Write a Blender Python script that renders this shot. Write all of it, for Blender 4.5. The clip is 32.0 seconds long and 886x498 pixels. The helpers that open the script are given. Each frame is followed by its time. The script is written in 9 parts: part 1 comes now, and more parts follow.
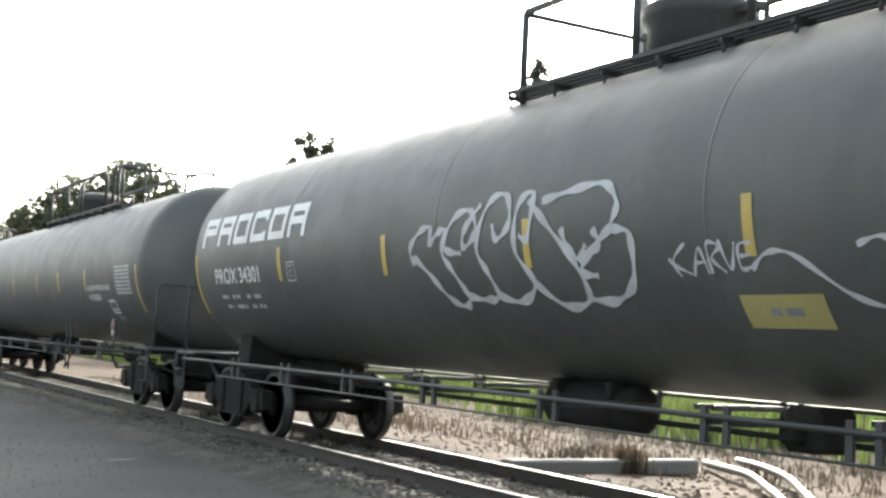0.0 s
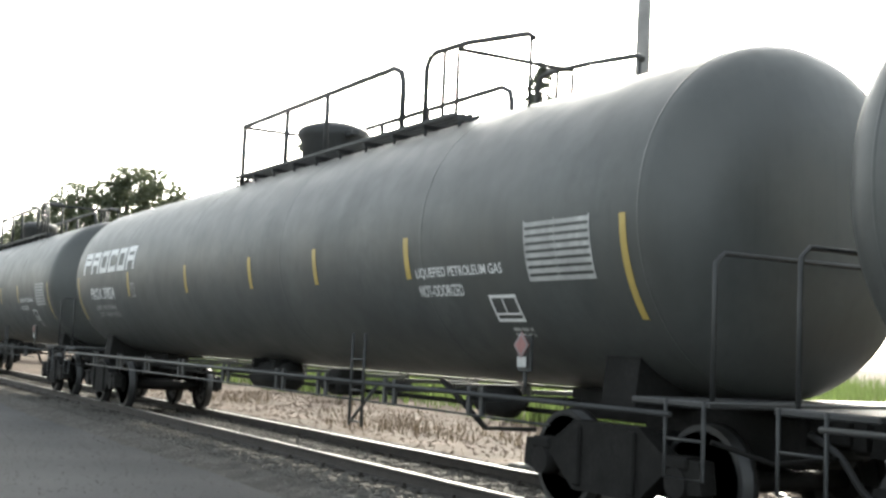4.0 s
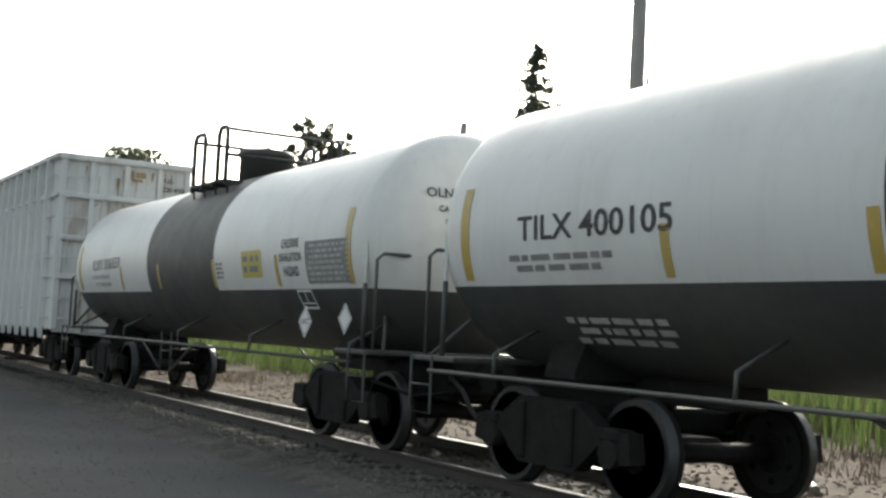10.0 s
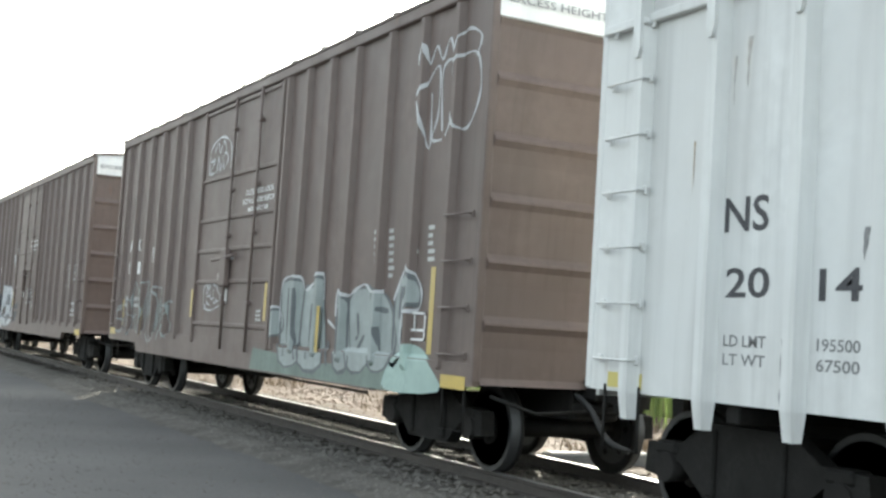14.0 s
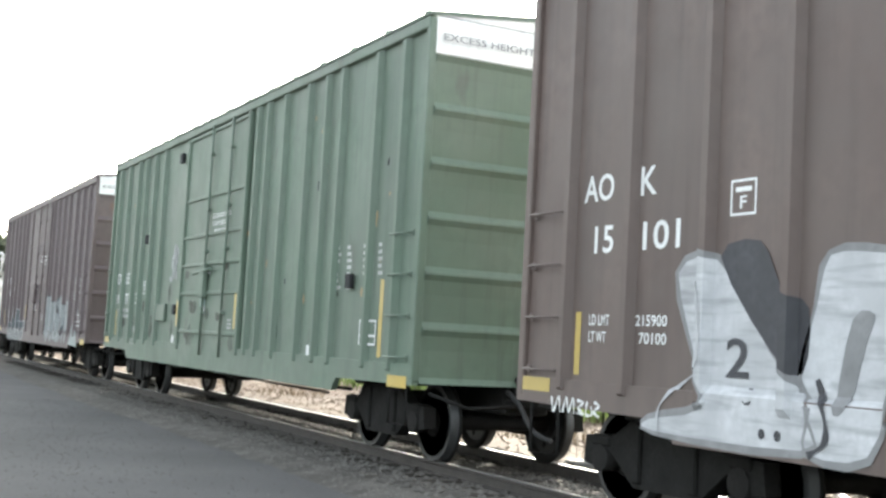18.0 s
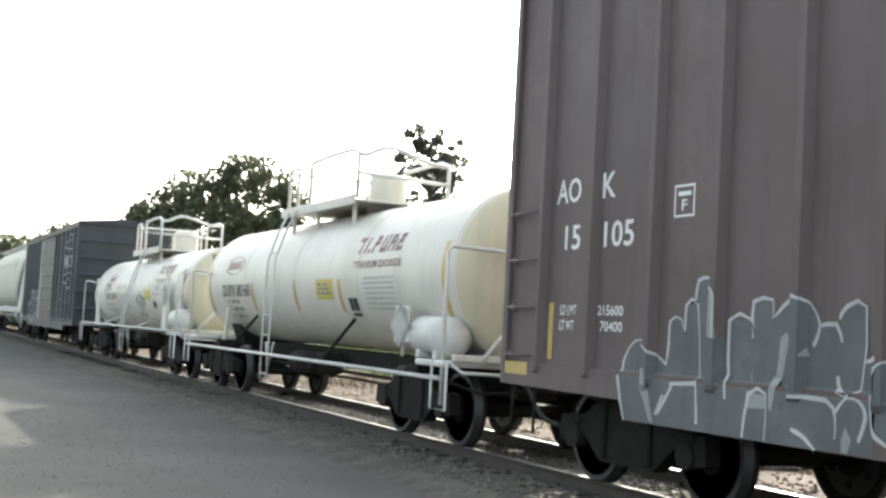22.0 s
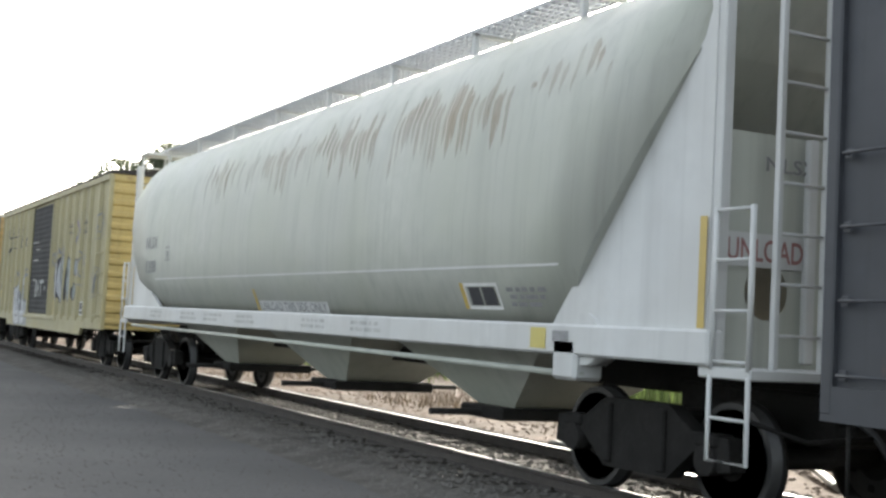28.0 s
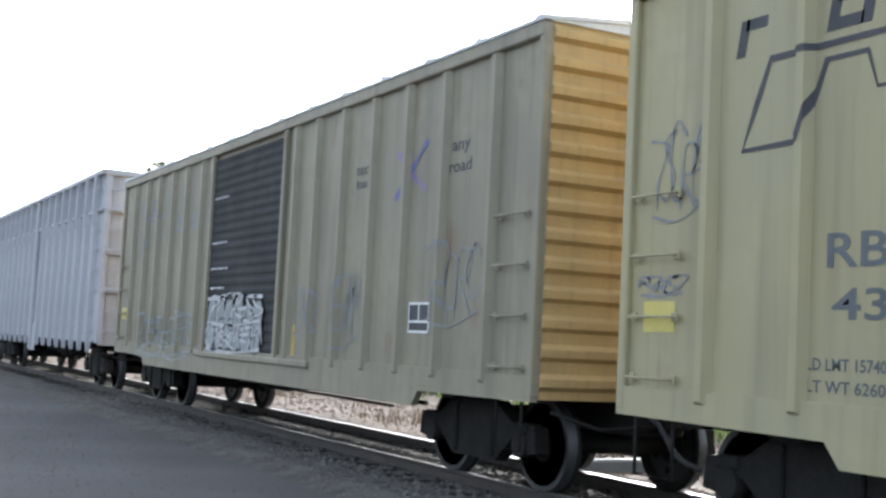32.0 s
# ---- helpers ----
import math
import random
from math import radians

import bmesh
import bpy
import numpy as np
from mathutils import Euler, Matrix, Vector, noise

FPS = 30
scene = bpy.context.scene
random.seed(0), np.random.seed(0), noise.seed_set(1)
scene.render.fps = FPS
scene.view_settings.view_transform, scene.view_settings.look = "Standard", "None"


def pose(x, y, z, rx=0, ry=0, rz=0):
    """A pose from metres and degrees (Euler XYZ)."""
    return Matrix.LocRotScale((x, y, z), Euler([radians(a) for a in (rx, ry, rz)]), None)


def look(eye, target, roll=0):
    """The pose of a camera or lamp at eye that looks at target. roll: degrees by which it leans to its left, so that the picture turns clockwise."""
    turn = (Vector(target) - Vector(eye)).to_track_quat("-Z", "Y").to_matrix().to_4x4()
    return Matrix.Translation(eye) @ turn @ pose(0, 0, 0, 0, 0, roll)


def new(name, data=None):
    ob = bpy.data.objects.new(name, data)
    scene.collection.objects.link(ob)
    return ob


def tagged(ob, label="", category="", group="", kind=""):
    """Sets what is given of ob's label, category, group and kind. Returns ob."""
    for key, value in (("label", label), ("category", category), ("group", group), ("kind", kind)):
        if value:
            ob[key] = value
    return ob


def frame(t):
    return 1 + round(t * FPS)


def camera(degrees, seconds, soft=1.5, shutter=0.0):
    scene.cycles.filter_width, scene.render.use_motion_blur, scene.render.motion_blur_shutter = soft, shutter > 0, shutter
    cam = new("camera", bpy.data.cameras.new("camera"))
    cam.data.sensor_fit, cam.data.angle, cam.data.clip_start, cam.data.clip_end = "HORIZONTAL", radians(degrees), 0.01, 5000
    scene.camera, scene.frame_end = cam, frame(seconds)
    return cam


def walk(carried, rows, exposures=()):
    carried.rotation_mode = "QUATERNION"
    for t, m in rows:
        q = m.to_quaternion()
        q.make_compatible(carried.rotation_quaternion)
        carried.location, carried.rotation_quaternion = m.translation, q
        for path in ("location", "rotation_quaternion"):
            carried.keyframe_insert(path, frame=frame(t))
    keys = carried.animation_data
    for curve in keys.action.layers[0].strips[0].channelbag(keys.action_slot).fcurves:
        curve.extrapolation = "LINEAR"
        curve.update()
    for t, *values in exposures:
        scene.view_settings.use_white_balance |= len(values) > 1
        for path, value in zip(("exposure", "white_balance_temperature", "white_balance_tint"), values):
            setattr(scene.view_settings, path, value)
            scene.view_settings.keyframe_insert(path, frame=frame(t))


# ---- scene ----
SKY_STRENGTH, SUN_STRENGTH = 0.15, 2.5
STOPS = [(0.0, 2.1), (2.0, 2.0), (6.0, 2.0), (7.0, 1.98), (8.0, 1.7), (9.0, 1.05), (11.0, 1.2), (12.0, 1.5), (13.0, 1.55), (14.0, 2.4), (15.5, 2.75), (17.0, 2.95), (18.0, 2.7), (19.0, 2.7), (20.0, 2.65), (21.0, 2.7), (22.0, 2.05), (23.0, 0.65), (24.0, 0.45), (25.0, 1.15), (28.0, 2.0), (29.0, 1.75), (30.0, 1.75), (32.0, 2.1)]
TINTS = [(0.0, 5), (15.5, 2), (17.0, -2), (18.0, 5), (19.0, 19), (20.0, 18), (21.0, 5), (22.5, 3), (24.0, 4), (28.0, 7), (32.0, 9)]


def tint(t):
    """The green to magenta balance of the lens flare at a time."""
    for (a, u), (b, v) in zip(TINTS, TINTS[1:]):
        if a <= t <= b:
            return u + (v - u) * (t - a) / (b - a)


EXPOSURES = [(t, e, 6500 if t < 29.5 else 6000 if t < 31 else 5800, tint(t)) for t, e in STOPS]
# ---- camera and its walk ----
EYE = Vector((0.0, -7.19, 1.35))
cam = camera(40.4, 32.0, soft=2.7)


def aim(yaw, pitch, roll):
    """The camera's pose: yaw to the left of the line across the track, pitch up, roll, in degrees."""
    a, b = radians(yaw), radians(pitch)
    ahead = Vector((-math.sin(a) * math.cos(b), math.cos(a) * math.cos(b), math.sin(b)))
    return look(EYE, EYE + ahead, roll)


PATH = [
    (0.0, 60.06, 4.62, 3.05),
    (1.0, 60.06, 4.90, 3.30),
    (1.5, 59.93, 4.99, 3.22),
    (2.0, 59.97, 5.10, 2.89),
    (2.5, 60.10, 5.09, 3.12),
    (3.0, 60.11, 4.95, 2.54),
    (6.0, 60.67, 4.68, 2.93),
    (7.0, 60.60, 4.64, 2.95),
    (7.5, 60.65, 4.85, 2.78),
    (8.0, 60.64, 4.69, 2.86),
    (8.5, 60.46, 4.48, 2.94),
    (9.0, 60.19, 4.10, 2.87),
    (9.5, 60.10, 4.13, 3.20),
    (10.0, 59.99, 3.96, 2.84),
    (10.5, 60.20, 3.87, 3.09),
    (11.0, 59.99, 3.31, 2.96),
    (12.0, 58.97, 3.99, 2.09),
    (12.5, 58.56, 4.73, 3.06),
    (13.0, 60.76, 3.78, 4.26),
    (13.5, 63.34, 3.04, 4.23),
    (14.0, 62.01, 4.11, 3.59),
    (14.5, 60.75, 4.59, 3.11),
    (16.5, 60.75, 5.16, 3.32),
    (17.0, 61.85, 4.90, 2.91),
    (17.5, 62.04, 4.56, 3.02),
    (18.0, 62.96, 4.48, 3.13),
    (18.5, 63.27, 4.37, 2.70),
    (19.0, 63.98, 4.33, 2.74),
    (19.5, 64.40, 4.40, 2.72),
    (20.0, 64.83, 4.14, 3.06),
    (20.5, 65.16, 4.08, 3.18),
    (21.0, 65.00, 4.07, 3.14),
    (21.5, 65.23, 4.17, 3.35),
    (22.0, 65.25, 3.93, 3.16),
    (22.5, 65.01, 3.54, 2.75),
    (23.0, 64.20, 2.94, 2.87),
    (23.5, 63.45, 2.61, 2.67),
    (24.0, 63.23, 2.50, 2.62),
    (24.5, 62.70, 2.59, 2.62),
    (25.3, 62.76, 2.57, 2.59),
    (28.0, 62.20, 3.64, 3.00),
    (28.5, 62.28, 3.62, 2.63),
    (29.0, 63.02, 3.85, 2.62),
    (29.5, 62.85, 4.04, 2.99),
    (30.0, 62.24, 4.25, 2.47),
    (30.5, 61.99, 4.30, 2.43),
    (31.0, 61.75, 4.44, 2.52),
    (31.5, 62.01, 4.30, 2.71),
    (32.0, 61.90, 4.50, 2.86),
]
walk(cam, [(t, aim(y, p, r)) for t, y, p, r in PATH], exposures=EXPOSURES)

# ---- light ----
SUN_EL, SUN_AZ = 24.2, 48.5
world = bpy.data.worlds.new("world")
scene.world = world
world.use_nodes = True
wn = world.node_tree.nodes
sky = wn.new("ShaderNodeTexSky")
sky.sky_type, sky.sun_disc = "NISHITA", False
sky.sun_elevation, sky.sun_rotation = radians(SUN_EL), radians(-SUN_AZ)
sky.dust_density, sky.air_density, sky.ozone_density = 4.0, 1.0, 1.0
wn["Background"].inputs["Strength"].default_value = SKY_STRENGTH
hazy = wn.new("ShaderNodeHueSaturation")
hazy.inputs["Saturation"].default_value = 0.4
world.node_tree.links.new(sky.outputs[0], hazy.inputs["Color"])
world.node_tree.links.new(hazy.outputs[0], wn["Background"].inputs[0])
sun_data = bpy.data.lights.new("sun", "SUN")
sun_data.energy, sun_data.angle, sun_data.color = SUN_STRENGTH, radians(0.6), (1.0, 0.93, 0.82)
sun = new("sun", sun_data)
sa, sb = radians(SUN_AZ), radians(SUN_EL)
sun.matrix_world = look((-math.sin(sa) * math.cos(sb) * 60, math.cos(sa) * math.cos(sb) * 60, math.sin(sb) * 60), (0, 0, 0))


# ---- materials ----
def material(name, color, rough=0.6, metal=0.0, vary=0.25, scale=1.5, fine=30.0, bump=0.15, streak=0.0, rust=0.0, dust=0.0, dust_color=(0.32, 0.29, 0.24), per=0.0, spec=0.5, through_light=0.0, rust_color=(0.16, 0.07, 0.03), veil=0.0, brush=0.0):
    m = bpy.data.materials.new(name)
    m.use_nodes = True
    nt = m.node_tree
    n, link = nt.nodes, nt.links.new
    b = n["Principled BSDF"]
    b.inputs["Metallic"].default_value = metal
    b.inputs["Specular IOR Level"].default_value = spec
    tc = n.new("ShaderNodeTexCoord")

    def tex(sc, detail=5.0, stretch=None):
        t = n.new("ShaderNodeTexNoise")
        t.inputs["Scale"].default_value, t.inputs["Detail"].default_value = sc, detail
        if stretch:
            mp = n.new("ShaderNodeMapping")
            mp.inputs["Scale"].default_value = stretch
            link(tc.outputs["Object"], mp.inputs[0])
            link(mp.outputs[0], t.inputs["Vector"])
        else:
            link(tc.outputs["Object"], t.inputs["Vector"])
        return t.outputs["Fac"]

    def ramp(value, a, z):
        r = n.new("ShaderNodeMapRange")
        r.inputs[1].default_value, r.inputs[2].default_value = a, z
        link(value, r.inputs[0])
        return r.outputs[0]

    def mix(fac, one, two, mode="MIX"):
        x = n.new("ShaderNodeMix")
        x.data_type, x.blend_type = "RGBA", mode
        for value, socket in ((fac, x.inputs[0]), (one, x.inputs[6]), (two, x.inputs[7])):
            if hasattr(value, "links"):
                link(value, socket)
            elif isinstance(value, (int, float)):
                socket.default_value = value
            else:
                socket.default_value = (*value, 1)
        return x.outputs[2]

    lo = tuple(max(0, c * (1 - vary)) for c in color)
    hi = tuple(min(1, c * (1 + vary)) for c in color)
    col = mix(ramp(tex(scale), 0.3, 0.7), lo, hi)
    col = mix(ramp(tex(fine), 0.35, 0.75), col, tuple(c * (1 - vary * 0.6) for c in color))
    if per:
        info = n.new("ShaderNodeObjectInfo")
        col = mix(ramp(info.outputs["Random"], 0.0, 1 / per), col, tuple(c * 0.55 for c in color))
    if streak:
        for grain, lo_cut, share in (((3.2, 3.2, 0.22), 0.5, 1.0), ((12.0, 12.0, 0.5), 0.54, 0.8)):
            s = ramp(tex(1.0, 5.0, grain), lo_cut, 0.78)
            ml = n.new("ShaderNodeMath")
            ml.operation = "MULTIPLY"
            ml.inputs[1].default_value = streak * share
            link(s, ml.inputs[0])
            col = mix(ml.outputs[0], col, tuple(c * 0.42 for c in color))
    if brush:
        s = ramp(tex(1.0, 6.0, (1.3, 1.3, 11.0)), 0.5, 0.72)
        ml = n.new("ShaderNodeMath")
        ml.operation = "MULTIPLY"
        ml.inputs[1].default_value = brush
        link(s, ml.inputs[0])
        col = mix(ml.outputs[0], col, tuple(c * 0.45 for c in color))
    if rust:
        s = ramp(tex(2.3, 8.0, (1.0, 1.0, 0.45)), 0.72 - rust * 0.2, 0.8)
        col = mix(s, col, rust_color)
    if dust:
        s = ramp(tex(0.7, 6.0), 0.35, 0.75)
        ml = n.new("ShaderNodeMath")
        ml.operation = "MULTIPLY"
        ml.inputs[1].default_value = dust
        link(s, ml.inputs[0])
        col = mix(ml.outputs[0], col, dust_color)
    link(col, b.inputs["Base Color"])
    rr = n.new("ShaderNodeMapRange")
    rr.inputs[3].default_value, rr.inputs[4].default_value = max(0.05, rough - 0.14), min(1, rough + 0.14)
    link(tex(scale * 4), rr.inputs[0])
    link(rr.outputs[0], b.inputs["Roughness"])
    if bump:
        bp = n.new("ShaderNodeBump")
        bp.inputs["Strength"].default_value, bp.inputs["Distance"].default_value = bump, 0.02
        link(tex(fine * 0.7), bp.inputs["Height"])
        if streak:
            wave = n.new("ShaderNodeBump")
            wave.inputs["Strength"].default_value, wave.inputs["Distance"].default_value = 0.3, 0.04
            link(tex(1.6, 2.0), wave.inputs["Height"])
            link(wave.outputs[0], bp.inputs["Normal"])
        link(bp.outputs[0], b.inputs["Normal"])
    if veil:
        clear = n.new("ShaderNodeBsdfTransparent")
        ms = n.new("ShaderNodeMixShader")
        ml = n.new("ShaderNodeMath")
        ml.operation = "MULTIPLY"
        ml.inputs[1].default_value = veil
        link(ramp(tex(2.5, 3.0, (1.0, 1.0, 0.5)), 0.2, 0.75), ml.inputs[0])
        link(ml.outputs[0], ms.inputs[0])
        link(clear.outputs[0], ms.inputs[1])
        link(b.outputs[0], ms.inputs[2])
        link(ms.outputs[0], n["Material Output"].inputs[0])
    if through_light:
        tr = n.new("ShaderNodeBsdfTranslucent")
        link(col, tr.inputs[0])
        ms = n.new("ShaderNodeMixShader")
        ms.inputs[0].default_value = through_light
        link(b.outputs[0], ms.inputs[1])
        link(tr.outputs[0], ms.inputs[2])
        link(ms.outputs[0], n["Material Output"].inputs[0])
    return m


BLACK = material("black tank paint", (0.07, 0.075, 0.072), 0.5, vary=0.25, scale=0.8, fine=9, bump=0.03, streak=0.35, dust=0.35, dust_color=(0.12, 0.115, 0.1))
BAND = material("dull black band paint", (0.05, 0.053, 0.051), 0.55, vary=0.25, scale=0.8, fine=9, bump=0.03, streak=0.4, dust=0.4, dust_color=(0.13, 0.12, 0.1))
WHITE = material("white tank paint", (0.66, 0.66, 0.64), 0.4, vary=0.05, scale=0.9, fine=6, bump=0.03, streak=0.16, rust=0.0, dust=0.25, dust_color=(0.5, 0.47, 0.4))
CREAM = material("grimy cream tank paint", (0.60, 0.585, 0.53), 0.45, vary=0.07, scale=0.9, fine=6, bump=0.03, streak=0.25, dust=0.45, dust_color=(0.42, 0.38, 0.3))
CREAM_HEAD = material("yellowish tank head paint", (0.58, 0.53, 0.37), 0.5, vary=0.1, scale=1.2, fine=7, bump=0.03, streak=0.3, dust=0.3)
CHALK = material("weathered white steel", (0.59, 0.60, 0.585), 0.6, vary=0.1, scale=0.8, fine=7, bump=0.06, streak=0.42, rust=0.26, dust=0.3, dust_color=(0.42, 0.4, 0.36))
GREY_CAR = material("faded grey steel", (0.38, 0.385, 0.40), 0.6, vary=0.14, scale=0.8, fine=7, bump=0.06, streak=0.4, rust=0.12)
BROWN = material("boxcar red steel", (0.117, 0.085, 0.073), 0.6, vary=0.2, scale=0.9, fine=8, bump=0.06, streak=0.45, rust=0.1, dust=0.35, dust_color=(0.16, 0.135, 0.12))
MAROON = material("dark maroon steel", (0.1, 0.073, 0.0725), 0.6, vary=0.2, scale=0.9, fine=8, bump=0.06, streak=0.45, rust=0.1, dust=0.35, dust_color=(0.15, 0.135, 0.13))
GREEN = material("green steel", (0.105, 0.152, 0.108), 0.6, vary=0.2, scale=0.9, fine=7, bump=0.06, streak=0.5, rust=0.24, dust=0.45, dust_color=(0.165, 0.175, 0.15), rust_color=(0.06, 0.055, 0.045))
NAVY = material("blackish blue steel", (0.037, 0.04, 0.047), 0.55, vary=0.25, scale=0.9, fine=7, bump=0.06, streak=0.45, rust=0.1, dust=0.2, dust_color=(0.11, 0.11, 0.11))
YELLOW = material("faded yellow steel", (0.335, 0.295, 0.16), 0.6, vary=0.1, scale=0.9, fine=7, bump=0.06, streak=0.5, rust=0.26, dust=0.5, dust_color=(0.29, 0.28, 0.2))
TAN = material("dirty tan yellow steel", (0.24, 0.215, 0.148), 0.6, vary=0.18, scale=0.9, fine=7, bump=0.06, streak=0.6, rust=0.34, dust=0.5, dust_color=(0.18, 0.16, 0.125))
DOOR_BLACK = material("sooty door paint", (0.034, 0.035, 0.036), 0.8, vary=0.3, scale=0.9, fine=7, bump=0.06, streak=0.5, dust=0.3, dust_color=(0.07, 0.07, 0.065), spec=0.2)
HOPPER = material("dingy hopper paint", (0.40, 0.41, 0.365), 0.55, vary=0.12, scale=0.5, fine=5, bump=0.05, streak=0.35, rust=0.0, dust=0.55, dust_color=(0.36, 0.38, 0.3))
HOPPER_SILL = material("pale hopper sill paint", (0.52, 0.53, 0.52), 0.5, vary=0.08, scale=0.8, fine=6, bump=0.05, streak=0.25, dust=0.3)
FAINT_RUST = material("faint rust wash", (0.40, 0.26, 0.14), 0.7, veil=0.38, vary=0.15, scale=3.0, fine=12, bump=0.0, streak=0.3)
RUSTY = material("rust wash", (0.34, 0.25, 0.14), 0.8, vary=0.25, scale=3.0, fine=12, bump=0.05, streak=0.4)
IRON = material("grimy running gear", (0.016, 0.0155, 0.0145), 0.85, vary=0.4, scale=4, fine=25, bump=0.3, rust=0.0, dust=0.35, dust_color=(0.028, 0.026, 0.023), spec=0.15)
WHEEL = material("worn wheel steel", (0.016, 0.015, 0.014), 0.75, metal=0.0, vary=0.3, scale=6, fine=30, bump=0.2, spec=0.15)
TREAD = material("polished tread", (0.06, 0.06, 0.06), 0.5, metal=0.8, vary=0.1, scale=6, fine=40, bump=0.03)
RAILING = material("dark railing paint", (0.035, 0.036, 0.035), 0.6, vary=0.3, scale=4, fine=25, bump=0.1, rust=0.15)
PALE_RAIL = material("pale railing paint", (0.55, 0.55, 0.52), 0.5, vary=0.15, scale=4, fine=25, bump=0.1, rust=0.15)
RAIL_SIDE = material("rusty rail side", (0.04, 0.033, 0.028), 0.8, vary=0.3, scale=5, fine=30, bump=0.3, rust=0.0)
RAIL_TOP = material("polished rail head", (0.2, 0.195, 0.185), 0.42, metal=0.5, vary=0.1, scale=5, fine=40, bump=0.03)
PAINT_WHITE = material("white stencil paint", (0.72, 0.72, 0.70), 0.6, vary=0.12, scale=5, fine=20, bump=0.0, streak=0.25)
PAINT_DIM = material("worn white stencil paint", (0.42, 0.42, 0.40), 0.7, vary=0.3, scale=6, fine=20, bump=0.0, streak=0.4)
PAINT_BLACK = material("black stencil paint", (0.04, 0.04, 0.045), 0.6, vary=0.25, scale=5, fine=20, bump=0.0)
PAINT_GREY = material("worn grey stencil paint", (0.22, 0.22, 0.22), 0.7, vary=0.25, scale=5, fine=20, bump=0.0)
PAINT_RED = material("faded red paint", (0.28, 0.13, 0.12), 0.6, vary=0.25, scale=5, fine=20, bump=0.0)
MARK_RED = material("faded maroon mark paint", (0.23, 0.14, 0.135), 0.6, vary=0.25, scale=5, fine=20, bump=0.0, streak=0.3)
PAINT_BLUE = material("faded blue paint", (0.10, 0.11, 0.25), 0.6, vary=0.2, scale=5, fine=20, bump=0.0)
PAINT_PURPLE = material("violet spray paint", (0.20, 0.15, 0.25), 0.6, vary=0.2, scale=5, fine=20, bump=0.0)
REFLECT = material("yellow reflective tape", (0.46, 0.33, 0.07), 0.4, vary=0.12, scale=6, fine=30, bump=0.0, dust=0.3)
STENCIL_YELLOW = material("yellow panel paint", (0.5, 0.42, 0.1), 0.5, vary=0.1, scale=4, fine=20, bump=0.0, dust=0.25)
SPRAY_DARK = material("dark spray paint", (0.10, 0.11, 0.115), 0.6, vary=0.25, scale=3, fine=12, bump=0.0, streak=0.3)
SPRAY_PALE = material("pale spray paint", (0.45, 0.455, 0.46), 0.6, vary=0.25, scale=3, fine=12, bump=0.0, streak=0.45)
ROLLED = material("rolled white paint", (0.47, 0.475, 0.48), 0.6, vary=0.2, scale=3, fine=14, bump=0.0, streak=0.15, brush=0.85)
SMUDGE = material("brown dirt smudge", (0.07, 0.05, 0.042), 0.85, veil=0.75, vary=0.3, scale=4.0, fine=16, bump=0.0)
SPRAY_MIST = material("misty grey spray paint", (0.26, 0.273, 0.268), 0.6, vary=0.15, scale=3, fine=12, bump=0.0, streak=0.3)
SPRAY_GREY = material("grey spray paint", (0.26, 0.29, 0.28), 0.6, vary=0.2, scale=3, fine=12, bump=0.0, streak=0.3)
SPRAY_HAZE = material("thin faded grey spray paint", (0.2, 0.205, 0.215), 0.7, veil=0.55, vary=0.2, scale=3, fine=12, bump=0.0, streak=0.3)
SPRAY_GREEN = material("faded green spray paint", (0.15, 0.19, 0.165), 0.65, vary=0.2, scale=3, fine=12, bump=0.0, streak=0.4)
SPRAY_TEAL = material("pale green spray paint", (0.30, 0.40, 0.36), 0.6, vary=0.2, scale=3, fine=12, bump=0.0, streak=0.3)
RUBBER = material("black rubber hose", (0.03, 0.03, 0.03), 0.7, vary=0.2, bump=0.05)
GRAVEL = material("grey gravel ground", (0.098, 0.096, 0.094), 0.95, vary=0.24, scale=0.35, fine=30, bump=0.18, spec=0.04)
BALLAST = material("crushed stone ballast", (0.105, 0.098, 0.088), 0.9, vary=0.4, scale=3, fine=22, bump=1.0, spec=0.04)
STONE = material("loose stones", (0.13, 0.122, 0.11), 0.9, vary=0.35, scale=6, fine=40, bump=0.5, spec=0.04)
CLOD = material("brownish dirt clods", (0.12, 0.092, 0.073), 0.9, vary=0.35, scale=6, fine=40, bump=0.5, spec=0.04)
TIE = material("creosoted timber", (0.05, 0.044, 0.038), 0.85, vary=0.3, scale=4, fine=30, bump=0.5, per=0.4, spec=0.04)
DIRT = material("dry trackside dirt", (0.095, 0.072, 0.057), 0.95, vary=0.45, scale=0.9, fine=14, bump=0.9, spec=0.04)
CONCRETE = material("weathered concrete", (0.13, 0.128, 0.12), 0.85, vary=0.15, scale=2, fine=20, bump=0.4)
PALE_ROAD = material("pale road surface", (0.34, 0.33, 0.31), 0.85, vary=0.12, scale=0.8, fine=14, bump=0.3, spec=0.04)
GRASS = material("sunlit tall grass", (0.11, 0.15, 0.045), 0.7, vary=0.35, scale=1.0, fine=6, bump=0.0, through_light=0.45)
STRAW = material("dry straw weeds", (0.088, 0.067, 0.046), 0.8, vary=0.35, scale=2.0, fine=8, bump=0.0, through_light=0.3)
LEAF = material("broad leaves", (0.11, 0.125, 0.075), 0.6, vary=0.35, scale=0.35, fine=3, bump=0.0, through_light=0.5)
NEEDLE = material("dark needles", (0.11, 0.125, 0.095), 0.7, vary=0.35, scale=0.6, fine=3, bump=0.0, through_light=0.6)
BARK = material("bark", (0.09, 0.07, 0.055), 0.9, vary=0.3, scale=2, fine=14, bump=0.6)
